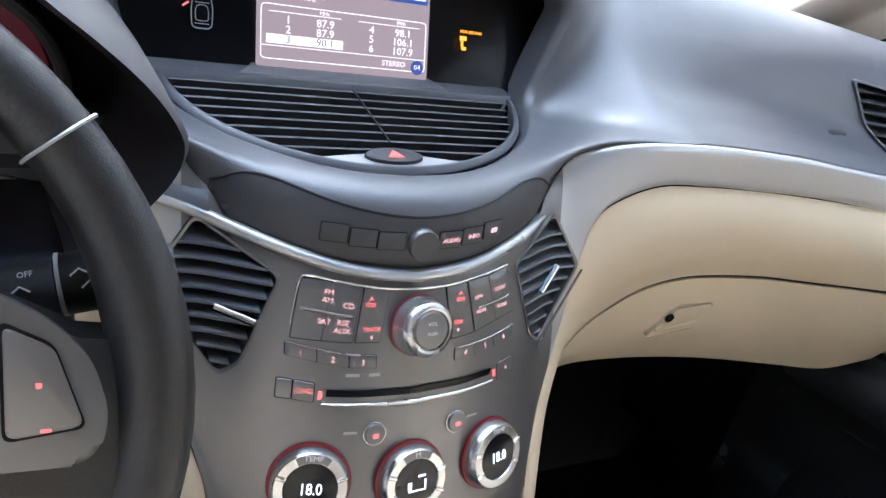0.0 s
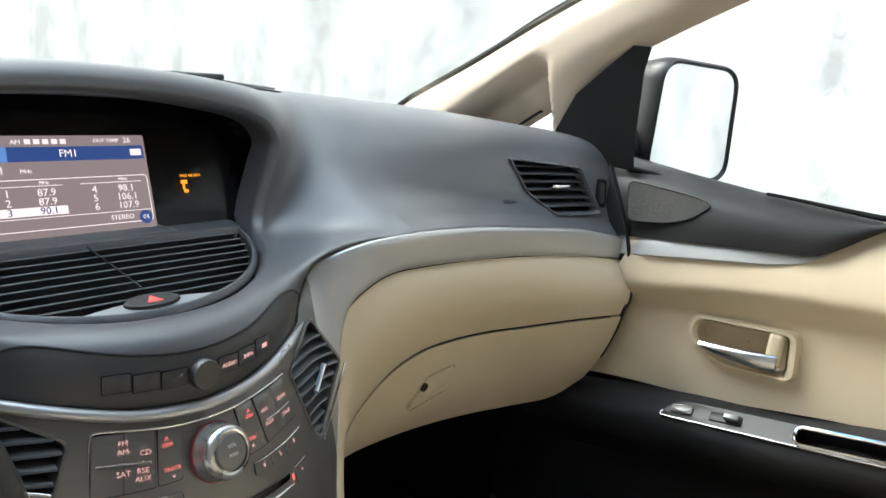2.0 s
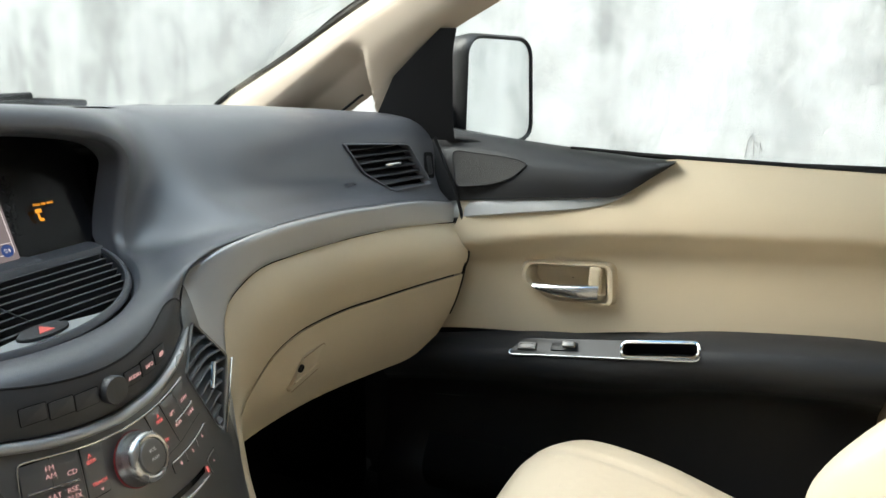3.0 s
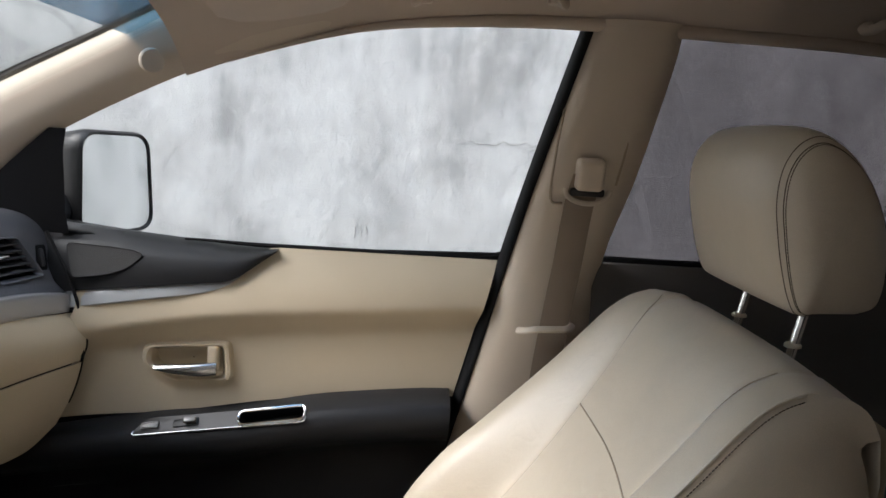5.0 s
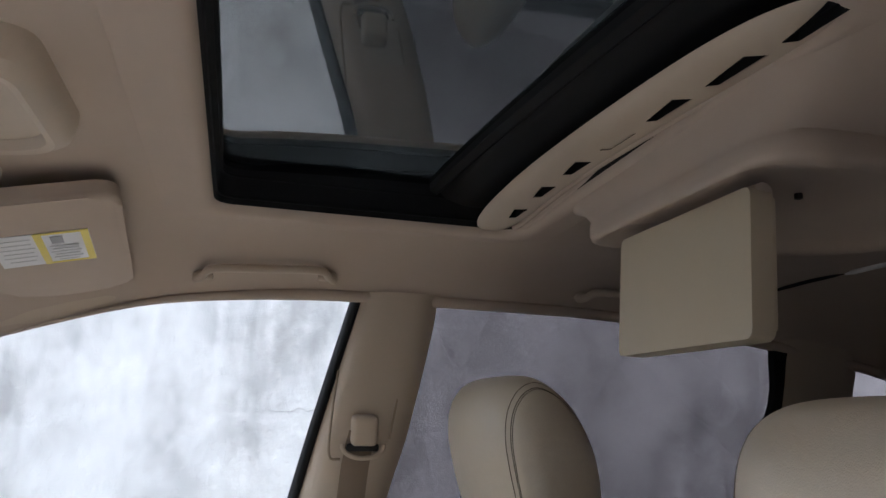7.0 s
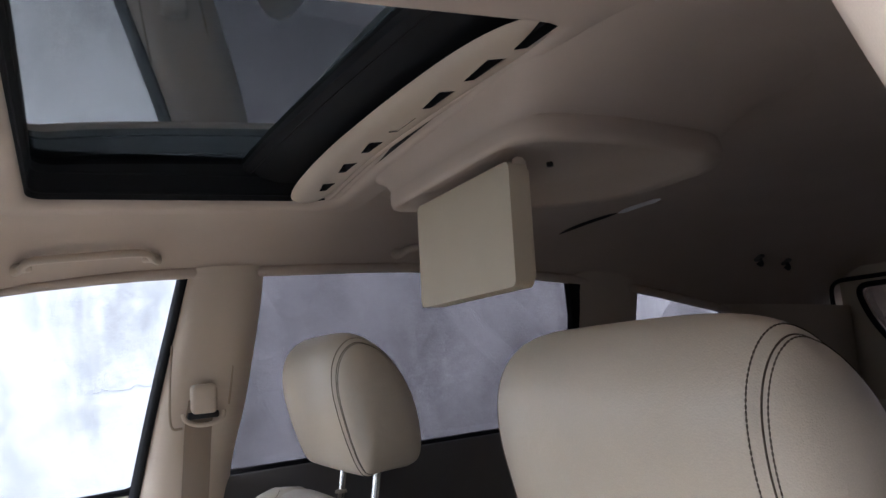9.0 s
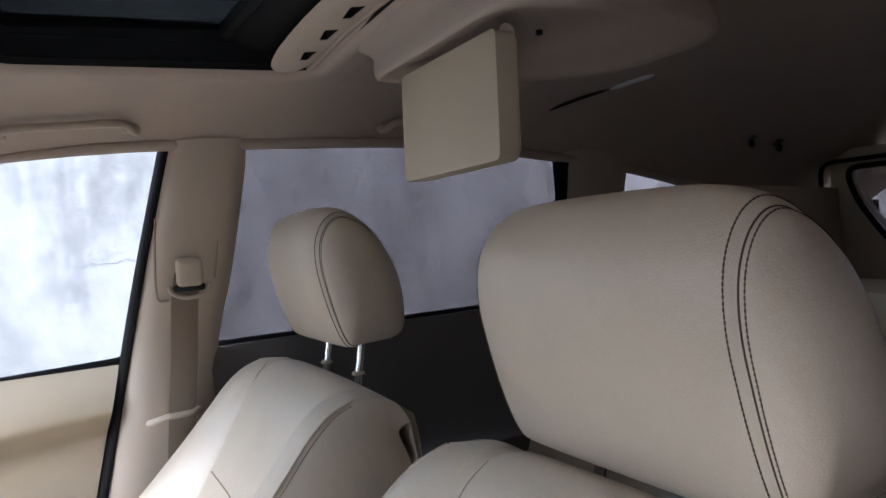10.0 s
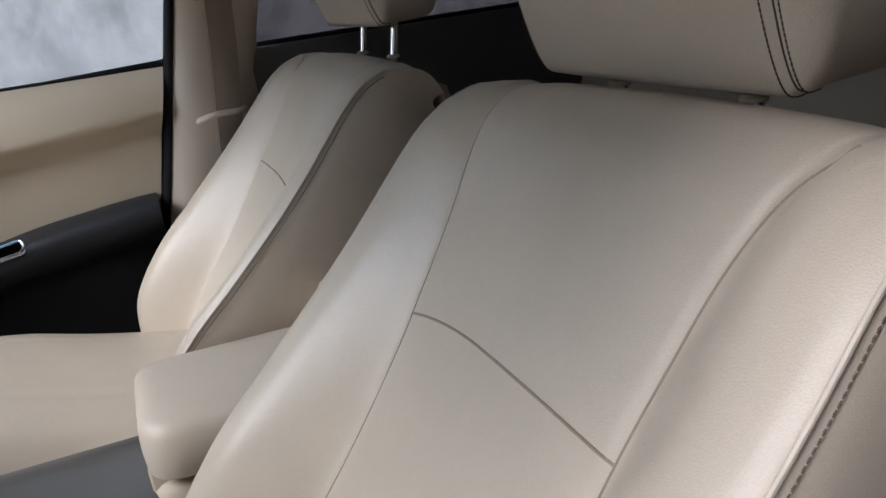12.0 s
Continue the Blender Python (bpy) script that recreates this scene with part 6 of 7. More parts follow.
part("speaker_grille", grid(mesh_rows, ring=True), mat("woven_speaker_mesh", (0.030, 0.029, 0.028), 0.7, grain=1600, bump=0.8, var=0.3, cells=True, dist=0.001), door, "fine dark speaker grille")
part("grille_edge", tube([Vector((door_x(p.x, p.y) - 0.0198, p.x, p.y)) for p in sp], 0.0008, 6, loop=True), BLACK, door)

# armrest and lower panel
rows = []
for k in range(33):
    f = k / 32
    y = at_f(f, 0.52)
    z = rest_z(y)
    slim = 0.5 + 0.5 * min(1.0, (0.80 - y) / 0.25)
    d = 0.055 * slim
    xin = 0.735 - d
    row = [Vector((0.762, y, z + 0.003)), Vector((0.730, y, z + 0.002)), Vector((xin + 0.014, y, z - 0.004)), Vector((xin + 0.003, y, z - 0.010)), Vector((xin - 0.003, y, z - 0.026)), Vector((xin + 0.004, y, z - 0.050)), Vector((xin + 0.022, y, z - 0.070)), Vector((0.728, y, z - 0.10)), Vector((0.735, y, 0.35)), Vector((0.725, y, 0.26)), Vector((0.69, y, 0.22)), Vector((0.70, y, 0.12))]
    rows.append(spline(row, 34))
rest_skin = grid([r[:19] for r in rows])
# Blacker than the armrest skin: shade under the armrest is put into the colour.
part("lower_panel", grid([r[18:] for r in rows]), BLACK, door, "lower door panel with the shade under the armrest in its black")
part("door_pocket", grid([[Vector((0.70 - 0.03 * math.sin(math.pi * g), y, 0.20 + 0.10 * g)) for g in steps(0, 1, 8)] for y in steps(0.2, 0.74, 12)], thick=0.006), CARPET, door, "dark map pocket")


# switch plate on the armrest
def rest_pose(y, across=0.0, lift=0.0):
    slope = (rest_z(y + 0.02) - rest_z(y - 0.02)) / 0.04
    ay = Vector((0, -1, -slope)).normalized()
    nz = Vector((-0.62, 0, 0.80))
    nz = (nz - ay * nz.dot(ay)).normalized()
    ax = ay
    up = nz.cross(ax)
    m = Matrix((ax, up, nz)).transposed().to_4x4()
    m.translation = Vector((0.700 - 0.006, y, rest_z(y) - 0.002)) + up * across + nz * lift
    return m


m0 = rest_pose(0.455, 0, 0.004)
cup = rounded([(0.030, -0.016), (0.140, -0.016), (0.142, 0.011), (0.030, 0.011)], 0.011, 6)
cup_mid = sum(cup, Vector((0, 0))) / len(cup)
rest_skin = moved(cut_out(moved(rest_skin, m0.inverted()), cup, 0, 1, lambda c: abs(c.z) > 0.03), m0)
part("armrest", rest_skin, VINYL, door, "charcoal padded armrest")
po = rounded([(-0.150, -0.014), (0.142, -0.020), (0.146, 0.012), (-0.128, 0.016)], 0.010, 5)
plate_bm = cut_out(prism(po, 0.010, 0.0015, 2, 0.002), cup, 0, 1, lambda c: False)
plate_ob = part("switch_plate", moved(plate_bm, m0), mat("dark_grey_satin_plate", (0.045, 0.044, 0.044), 0.45, metal=0.3, grain=2000, bump=0.05), door, "dark grey metallic switch plate")
part("plate_rim", moved(tube([(p.x, p.y, 0.002) for p in po if p.y < -0.004], 0.0011, 6), m0), SATIN, plate_ob, "bright lower edge of the plate")
part("pull_cup", moved(grid([[(*(cup_mid + (p - cup_mid) * k), z) for p in cup] for k, z in ((1.0, 0.003), (0.98, -0.010), (0.90, -0.024), (0.05, -0.026))], ring=True, caps=False), m0), BLACK, plate_ob, "dark hollow grab cup")
part("cup_rim", moved(tube([(p.x, p.y, 0.0030) for p in cup], 0.0028, 8, loop=True), m0), CHROME, plate_ob, "chrome rim of the grab cup")
part("lock_switch", moved(join(rbox(0.030, 0.013, 0.005, 0.002, 2, (-0.118, 0.0, 0.004)), tube([(-0.118 + 0.012 * math.cos(a), 0.005 * math.sin(a), 0.007) for a in steps(0, 6.28, 20)[:-1]], 0.0008, 5, loop=True)), m0), BUTTON, plate_ob, "door lock switch")
part("window_switch", moved(join(rbox(0.042, 0.014, 0.003, 0.001, 2, (-0.058, 0.0, 0.003))), m0), BLACK, plate_ob, "black window switch")
part("window_toggle", moved(rbox(0.020, 0.010, 0.007, 0.002, 2, (-0.050, 0.0, 0.005)), m0 @ pose(0, 0, 0, 0, 6, 0)), BUTTON, plate_ob)

# inner handle: recess, chrome lever
hx = 0.7445
ringh = lambda k, x: [Vector((x, *(ch + (p - ch) * k))) for p in ho2]
bez = part("handle_bezel", grid([ringh(1.13, hx + 0.010), ringh(1.09, hx + 0.002), ringh(1.05, hx - 0.003), ringh(0.98, hx - 0.003), ringh(0.93, hx + 0.001), ringh(0.88, hx + 0.008)], ring=True), BEIGE, door, "beige raised handle surround")
bm = grid([ringh(0.88, hx + 0.002), ringh(0.84, hx + 0.030), ringh(0.02, hx + 0.034)], ring=True)
part("handle_recess", bm, BEIGE, bez, "beige handle recess")
lev = []
for u in steps(0, 1, 14):
    y = 0.583 - 0.106 * u
    z = 0.5785 + 0.010 * u
    h = 0.004 + 0.015 * min(1, u * 1.3) ** 0.7
    x = hx - 0.006 - 0.006 * math.sin(math.pi * u)
    sec = [Vector((x + 0.007, y, z + 0.003)), Vector((x, y, z + 0.0035)), Vector((x - 0.004, y, z - 0.001)), Vector((x - 0.0045, y, z - 0.5 * h)), Vector((x - 0.001, y, z - h)), Vector((x + 0.006, y, z - h))]
    lev.append(spline(sec, 18))
lv = part("door_lever", grid(lev, ring=True, caps=True), SATIN, door, "chrome door lever")
part("lever_pivot", rbox(0.016, 0.020, 0.046, 0.006, 3, (hx + 0.002, 0.484, 0.598)), BEIGE, lv, "beige lever housing")
# mirror sail
sail = grid([[Vector((0.738 - 0.3 * (z - 0.83), y0 + (y1 - y0) * g, z)) for g in steps(0, 1, 5)] for z, y0, y1 in ((0.80, 0.728, 0.87), (0.84, 0.728, 0.862), (0.90, 0.722, 0.825), (0.94, 0.718, 0.778), (0.975, 0.708, 0.735))])
part("mirror_sail", sail, RUBBER, door, "black triangular mirror base cover")

# ---- side mirror ----
mir = thing("side_mirror", "dark grey door mirror with glass showing the wall", "side mirror")
mo = rounded([(-0.096, -0.092), (0.082, -0.088), (0.074, 0.088), (-0.088, 0.092)], 0.035, 8)
mm = look((0.936, 0.716, 0.872), (0.936 - 0.40, 0.718 - 1.0, 0.872 + 0.03)) @ pose(0, 0, 0, 0, 180, 0)
k_rows = []
for k, dz in ((1.0, 0.002), (1.05, 0.006), (1.09, 0.0), (1.10, -0.02), (1.04, -0.06), (0.85, -0.10), (0.5, -0.125), (0.05, -0.13)):
    k_rows.append([(p.x * k, p.y * k, dz) for p in mo])
part("housing", moved(grid(k_rows, ring=True), mm), BLACK, mir, "dark grey mirror housing")
part("mirror_glass", moved(prism(mo, 0.003, 0, 1, 0.001), mm), MIRROR, mir, "mirror glass")
part("mirror_arm", tube([(0.77, 0.80, 0.815), (0.84, 0.79, 0.825), (0.90, 0.785, 0.86)], 0.028, 12, flat=0.7), BLACK, mir)

# ---- rear doors ----
for sgn, flip, who in ((1, lambda b: b, "passenger"), (-1, mirrored, "driver")):
    rd = thing("rear_door", "closed rear door with dark panel below tinted glass", "car door", group="rear doors")
    rows = []
    for y in steps(-0.155, -0.93, 20):
        rows.append(spline([Vector((0.768, y, 0.808)), Vector((0.748, y, 0.806)), Vector((0.735, y, 0.79)), Vector((0.722, y, 0.70)), Vector((0.725, y, 0.60)), Vector((0.70, y, 0.54)), Vector((0.66, y, 0.52)), Vector((0.67, y, 0.46)), Vector((0.72, y, 0.40)), Vector((0.72, y, 0.12))], 24))
    part("door_panel", flip(grid(rows)), TAUPE, rd)
    part("sill_strip", flip(tube([(0.752, y, 0.806) for y in steps(-0.16, -0.92, 12)], 0.008, 8)), RUBBER, rd)
    part("rear_guide", flip(grid([[Vector((gx(z) - 0.004 + dx, y0 + dy, z)) for dx, dy in ((0, 0.012), (-0.010, 0.006), (-0.010, -0.03), (0, -0.04))] for z, y0 in ((1.135, -0.945), (1.03, -0.965), (0.92, -0.935), (0.80, -0.90))])), RUBBER, rd, "black rear window guide")

gap_y = curve([(0.50, 0.730), (0.582, 0.700), (0.682, 0.704), (0.725, 0.716), (0.816, 0.758)])
part("door_gap", tube([(0.7275 - 0.0055 * smooth((z - 0.66) / 0.05), gap_y(z), z) for z in steps(0.585, 0.806, 30)], 0.0028, 6), RUBBER, door, "dark gap between door and dash")


# ---- steering wheel ----
sw = thing("steering_wheel", "black leather steering wheel with silver spokes and buttons", "steering wheel")
WM = Matrix.Translation((-0.382, 0.574, 0.687)) @ pose(0, 0, 0, 90 - 25, 0, 0)
rim = []
for k in range(72):
    a = 2 * math.pi * k / 72
    thick = 0.0158 + 0.0025 * max(0.0, math.cos(a * 2)) ** 3
    rim.append([(math.cos(a) * (0.1815 + thick * math.cos(b)), math.sin(a) * (0.1815 + thick * math.cos(b)), thick * 1.08 * math.sin(b)) for b in [2 * math.pi * j / 16 for j in range(16)]])
rim_ob = part("rim", moved(grid(rim, ring=True, loop=True), WM), WHEEL, sw, "black stitched leather rim")
for a in (36, 144, 228, 312):
    c, s2 = math.cos(radians(a)), math.sin(radians(a))
    part("rim_seam", moved(tube([(c * (0.1815 + 0.0175 * math.cos(b)), s2 * (0.1815 + 0.0175 * math.cos(b)), 0.0185 * math.sin(b)) for b in [2 * math.pi * j / 20 for j in range(20)]], 0.0009, 5, loop=True), WM), GREYINK, rim_ob, "pale seam line")
hub = []
for k, z in ((1.0, -0.04), (1.0, -0.01), (0.95, 0.012), (0.8, 0.022), (0.05, 0.026)):
    hub.append([(p.x * k, p.y * k, z) for p in rounded([(-0.085, -0.075), (0.085, -0.075), (0.085, 0.05), (0.05, 0.085), (-0.05, 0.085), (-0.085, 0.05)], 0.03, 5)])
part("airbag_cover", moved(grid(hub, ring=True, caps=True), WM), DARK, sw, "black airbag cover")
for sgn in (-1, 1):
    sp_rows = []
    for u, lo, hi, z in ((0.06, -0.062, 0.050, 0.008), (0.095, -0.062, 0.048, 0.010), (0.125, -0.064, 0.040, 0.010), (0.150, -0.075, 0.026, 0.007), (0.172, -0.095, 0.022, 0.002)):
        sp_rows.append([(sgn * u, lo, z - 0.016), (sgn * u, lo + 0.004, z), (sgn * u, (lo + hi) / 2, z + 0.005), (sgn * u, hi - 0.004, z), (sgn * u, hi, z - 0.016)])
    part("spoke", moved(grid(sp_rows, thick=0.004), WM), WHEEL, sw)
    pl = [(sgn * p[0], p[1]) for p in ((0.075, -0.020), (0.120, -0.023), (0.156, -0.025), (0.162, -0.006), (0.156, 0.018), (0.142, 0.034), (0.124, 0.046), (0.095, 0.056), (0.075, 0.058))]
    spl = part("spoke_trim", moved(prism(rounded(pl if sgn > 0 else pl[::-1], 0.012), 0.010, 0.004, 3, 0.022), WM), STACK, sw, "satin silver-grey spoke trim")
    for y0, y1 in ((-0.010, 0.026),):
        for xa, xb in ((0.098, 0.122), (0.1245, 0.152)):
            q = [(sgn * xa, y0), (sgn * xb, y0 + 0.002), (sgn * (xb - 0.010), y1 - 0.002), (sgn * xa, y1 + 0.008)]
            b = part("wheel_button", moved(prism(rounded(q if sgn > 0 else q[::-1], 0.004), 0.004, 0.001, 2, 0.0245), WM), BUTTON, spl, "grey wheel button")
            part("gap", moved(prism([p * 1.0 + (p - Vector((sgn * (xa + xb) / 2, (y0 + y1) / 2))) * 0.09 for p in rounded(q if sgn > 0 else q[::-1], 0.004)], 0.002, 0, 1, 0.0225), WM), RUBBER, b)
            part("legend", moved(join(rbox(0.0022, 0.0022, 0.0003, 0, 1, (sgn * ((xa + xb) / 2 - 0.002), 0.010, 0.0247)), rbox(0.004, 0.0014, 0.0003, 0, 1, (sgn * (xa + xb) / 2, -0.008, 0.0247))), WM), REDGLOW, b)
part("lower_spoke", moved(grid([[(x, y, z) for x, z in ((-w, -0.012), (-w * 0.7, 0.006), (0, 0.010), (w * 0.7, 0.006), (w, -0.012))] for y, w in ((-0.07, 0.05), (-0.12, 0.035), (-0.175, 0.045))], thick=0.004), WM), SILVER, sw)
part("column_shroud", moved(grid([[(0.062 * math.cos(b) * k, 0.055 * math.sin(b) * k - 0.005, z) for b in [2 * math.pi * j / 20 for j in range(20)]] for k, z in ((0.9, -0.035), (1.05, -0.06), (1.1, -0.12), (1.1, -0.30))], ring=True), WM), DARK, sw, "dark column shroud")

# wiper stalk
stalk = thing("wiper_stalk", "black wiper stalk with white markings", "control stalk")
a0, a1 = Vector((-0.320, 0.628, 0.694)), Vector((-0.188, 0.620, 0.7205))
ax = (a1 - a0)
part("lever", tube([a0 + ax * u for u in (0, 0.3, 0.5)], 0.009, 12), BLACK, stalk)
part("grip", tube([a0 + ax * u for u in (0.42, 0.50, 0.64)], 0.0135, 16), DARK, stalk)
part("twist_ring", tube([a0 + ax * u for u in (0.66, 0.70, 0.82)], 0.0145, 16), BLACK, stalk)
part("twist_ring", tube([a0 + ax * u for u in (0.84, 0.86, 0.97)], 0.0140, 16), BLACK, stalk)
part("end_cap", tube([a0 + ax * u for u in (0.97, 1.0, 1.02)], 0.011, 16), DARK, stalk)
part("ring_mark", tube([a0 + ax * 0.645, a0 + ax * 0.66], 0.0149, 16), GREYINK, stalk)
up = Vector((0, -0.72, 0.69))
fx = ax.normalized()
up = (up - fx * up.dot(fx)).normalized()
ms = Matrix((fx, up.cross(fx), up)).transposed().to_4x4()
for tx, u, dy in (("OFF", 0.56, 0.004), ("ON", 0.78, 0.006), ("OFF", 0.90, 0.005), ("INT", 0.86, -0.003)):
    m = ms.copy()
    m.translation = a0 + ax * u + up * 0.0148
    words(tx, 0.0036, m @ pose(0, dy, -0.0006), WHITEPAINT, stalk, "legend")
for u, dy in ((0.54, -0.003), (0.72, 0.001), (0.75, -0.005)):
    m = ms.copy()
    m.translation = a0 + ax * u + up * 0.0148
    part("symbol", moved(tube([(-0.004, -0.001, 0), (0, 0.002, 0), (0.004, -0.001, 0)], 0.0005, 5), m @ pose(0, dy, -0.0004)), WHITEPAINT, stalk)

# instrument cluster
ic2 = thing("instrument_cluster", "black instrument cluster under a dark hood", "instrument cluster")
hood = spline([(-0.56, 0.670), (-0.60, 0.70), (-0.60, 0.78), (-0.575, 0.845), (-0.50, 0.872), (-0.38, 0.880), (-0.29, 0.870), (-0.236, 0.831), (-0.211, 0.812), (-0.191, 0.794), (-0.1775, 0.776), (-0.1735, 0.763), (-0.178, 0.747), (-0.191, 0.729), (-0.207, 0.712), (-0.228, 0.692), (-0.25, 0.672)], 48)
rows = []
cc = Vector((-0.39, 0.77))
for k, y in ((0.90, 0.80), (0.93, 0.72), (0.955, 0.672), (0.985, 0.660), (1.0, 0.668), (1.0, 0.72), (0.99, 0.80), (0.95, 0.95)):
    rows.append([(cc.x + (p.x - cc.x) * k, y + 0.10 * max(0, (p.y - 0.73)) * -0.2, cc.y + (p.y - cc.y) * k) for p in hood])
part("hood", grid(rows), DARK, ic2, "dark hood over the dials")
bm = bmesh.new()
bm.faces.new([bm.verts.new((cc.x + (p.x - cc.x) * 0.95, 0.795, cc.y + (p.y - cc.y) * 0.95)) for p in hood])
part("face", bm, GLOSSBLACK, ic2)
part("lower_shroud", rbox(0.36, 0.11, 0.07, 0.012, 3, (-0.405, 0.715, 0.668)), DARK, ic2)
for x, r in ((-0.283, 0.061), (-0.445, 0.072)):
    g = part("gauge", moved(lathe([(r, 0), (r, 0.022), (r * 0.95, 0.024), (r * 0.90, 0.004), (0.001, 0.004)], 40), Matrix.Translation((x, 0.793, 0.752)) @ pose(0, 0, 0, 90, 0, 0)), BLACK, ic2, "round gauge")
    part("gauge_rim", moved(tube([(r * 0.97 * math.cos(b), r * 0.97 * math.sin(b), 0.024) for b in [2 * math.pi * j / 40 for j in range(40)]], 0.0040, 8, loop=True), Matrix.Translation((x, 0.793, 0.752)) @ pose(0, 0, 0, 90, 0, 0)), STACK, g, "broad grey gauge bezel")
    part("gauge_glow", moved(lathe([(r * 0.86, 0.0042), (r * 0.86, 0.0048), (r * 0.6, 0.005)], 40), Matrix.Translation((x, 0.793, 0.752)) @ pose(0, 0, 0, 90, 0, 0)), glow("gauge_maroon", (0.006, 0.0006, 0.0012), 1.0), g, "dim red gauge face")
words("24", 0.010, Matrix.Translation((-0.255, 0.785, 0.731)) @ pose(0, 0, 0, 90, 0, 0), WHITEGLOW, ic2, "digits")
part("print", rbox(0.010, 0.0006, 0.003, 0, 1, (-0.255, 0.785, 0.722)), WHITEGLOW, ic2)
part("gauge_arc", tube([(-0.196 + 0.007 * math.cos(b), 0.785, 0.7225 + 0.010 * math.sin(b)) for b in steps(-1.2, 1.2, 12)], 0.0008, 5), WHITEGLOW, ic2)

# wiper blades and defroster outlets at the foot of the windscreen
for x0, y0, x1, y1, nm in ((0.20, 1.16, 0.37, 1.19, "defroster_outlet"), (0.385, 1.09, 0.465, 1.10, "defroster_outlet"), (0.42, 1.02, 0.465, 1.005, "defroster_outlet")):
    dv = thing(nm, "black defroster slot in the dash top", "air vent", group="air vents")
    zz = 0.851 if y0 > 1.1 else 0.8545
    part("slot", moved(rbox(math.hypot(x1 - x0, y1 - y0), 0.020, 0.007, 0.003, 2), Matrix.Translation(((x0 + x1) / 2, (y0 + y1) / 2, zz)) @ pose(0, 0, 0, 0, 0, math.degrees(math.atan2(y1 - y0, x1 - x0)))), BLACK, dv)
wp = thing("wiper", "black wiper blades resting at the windscreen base", "wiper")
part("blade", tube([(-0.10, 1.345, 0.850), (0.2, 1.36, 0.857), (0.46, 1.33, 0.860)], 0.006, 8), BLACK, wp)
part("arm", tube([(0.18, 1.37, 0.860), (0.40, 1.38, 0.855), (0.60, 1.37, 0.84)], 0.006, 8), BLACK, wp)

# ---- overhead: visor, handle, screen ----
visor = thing("sun_visor", "beige folded sun visor with white warning label", "sun visor")
VM = Matrix.Translation((0.420, 0.345, 1.186)) @ pose(0, 0, 0, -13, 7, 3)
vo2 = rounded([(-0.20, -0.095), (0.175, -0.092), (0.185, 0.02), (0.15, 0.088), (-0.20, 0.092)], 0.035, 6)
part("panel", moved(join(prism([Vector((p.x, -p.y)) for p in vo2][::-1], 0.022, 0.008, 3, 0.011)), VM @ pose(0, 0, 0, 180, 0, 0)), LINER, visor)
VL = VM @ pose(0, 0, -0.0118, 180, 0, 0)
lb = part("warning_label", moved(rbox(0.118, 0.112, 0.0006, 0, 1, (-0.045, -0.004, 0)), VL), WHITEPAINT, visor, "white and yellow warning label")
for y in (-0.006, 0.047):
    part("label_band", moved(rbox(0.119, 0.009, 0.0006, 0, 1, (-0.045, y, 0.0005)), VL), YELLOW, lb, "yellow band")
for x in (-0.101, 0.011):
    part("label_edge", moved(rbox(0.006, 0.052, 0.0006, 0, 1, (x, 0.020, 0.0005)), VL), YELLOW, lb)
PALE = mat("pale_grey_print", (0.55, 0.55, 0.55), 0.6, bump=0)
part("emblem", moved(rbox(0.026, 0.014, 0.0004, 0, 1, (-0.078, 0.014, 0.0009)), VL), GREYINK, lb)
for k in range(6):
    part("print", moved(rbox(0.0022, (0.034, 0.030, 0.036, 0.028, 0.034, 0.024)[k], 0.0004, 0, 1, (-0.055 + 0.011 * k, 0.020, 0.0009)), VL), PALE, lb)
    part("print", moved(rbox(0.0018, (0.040, 0.036, 0.042, 0.034, 0.038, 0.030)[k], 0.0004, 0, 1, (-0.088 + 0.016 * k, -0.034, 0.0009)), VL), PALE, lb)
part("visor_rod", tube([(0.60, 0.43, 1.165), (0.42, 0.435, 1.176), (0.235, 0.425, 1.192)], 0.006, 8), LINER, visor)
part("visor_clip", rbox(0.05, 0.028, 0.02, 0.006, 2, (0.185, 0.37, 1.225)), TRIM, visor)

oc = thing("overhead_console", "beige overhead console with map lights", "overhead console")
co = rounded([(-0.115, -0.11), (0.115, -0.11), (0.12, 0.10), (-0.12, 0.10)], 0.045, 8)
ocr = []
for k, dz in ((1.0, 0.02), (1.0, 0.0), (0.96, -0.016), (0.86, -0.024), (0.80, -0.022), (0.76, -0.012), (0.05, -0.010)):
    ocr.append([(p.x * k, 0.37 + p.y * k, liner_z(0, 0.37) - 0.10 * p.y * k + dz) for p in co])
part("housing", grid(ocr, ring=True), TRIM, oc)
for x in (-0.045, 0.045):
    part("map_light", rbox(0.05, 0.035, 0.006, 0.003, 2, (x, 0.39, liner_z(0, 0.39) - 0.015)), WHITEPAINT, oc, "map light lens")

handle = thing("grab_handle", "beige folding grab handle above the window", "grab handle")
def roof_bar(y0, y1, xm, xg):
    """A folded handle: two feet by the window side and a flat grip tucked up against the lining."""
    ym = (y0 + y1) / 2
    low = lambda x, y, d: Vector((x, y, liner_z(x, y) - d))
    path = [low(xm, y0, 0.004), low(xm - 0.006, y0, 0.013), low((xm + xg) / 2, y0 + (ym - y0) * 0.07, 0.018), low(xg, y0 + (ym - y0) * 0.24, 0.018), low(xg, ym, 0.018),
            low(xg, y1 + (ym - y1) * 0.24, 0.018), low((xm + xg) / 2, y1 + (ym - y1) * 0.07, 0.018), low(xm - 0.006, y1, 0.013), low(xm, y1, 0.004)]
    return tube(spline(path, 48), lambda u: 0.0085 + 0.003 * max(0.0, abs(2 * u - 1) - 0.6) / 0.4, 12, flat=0.72)


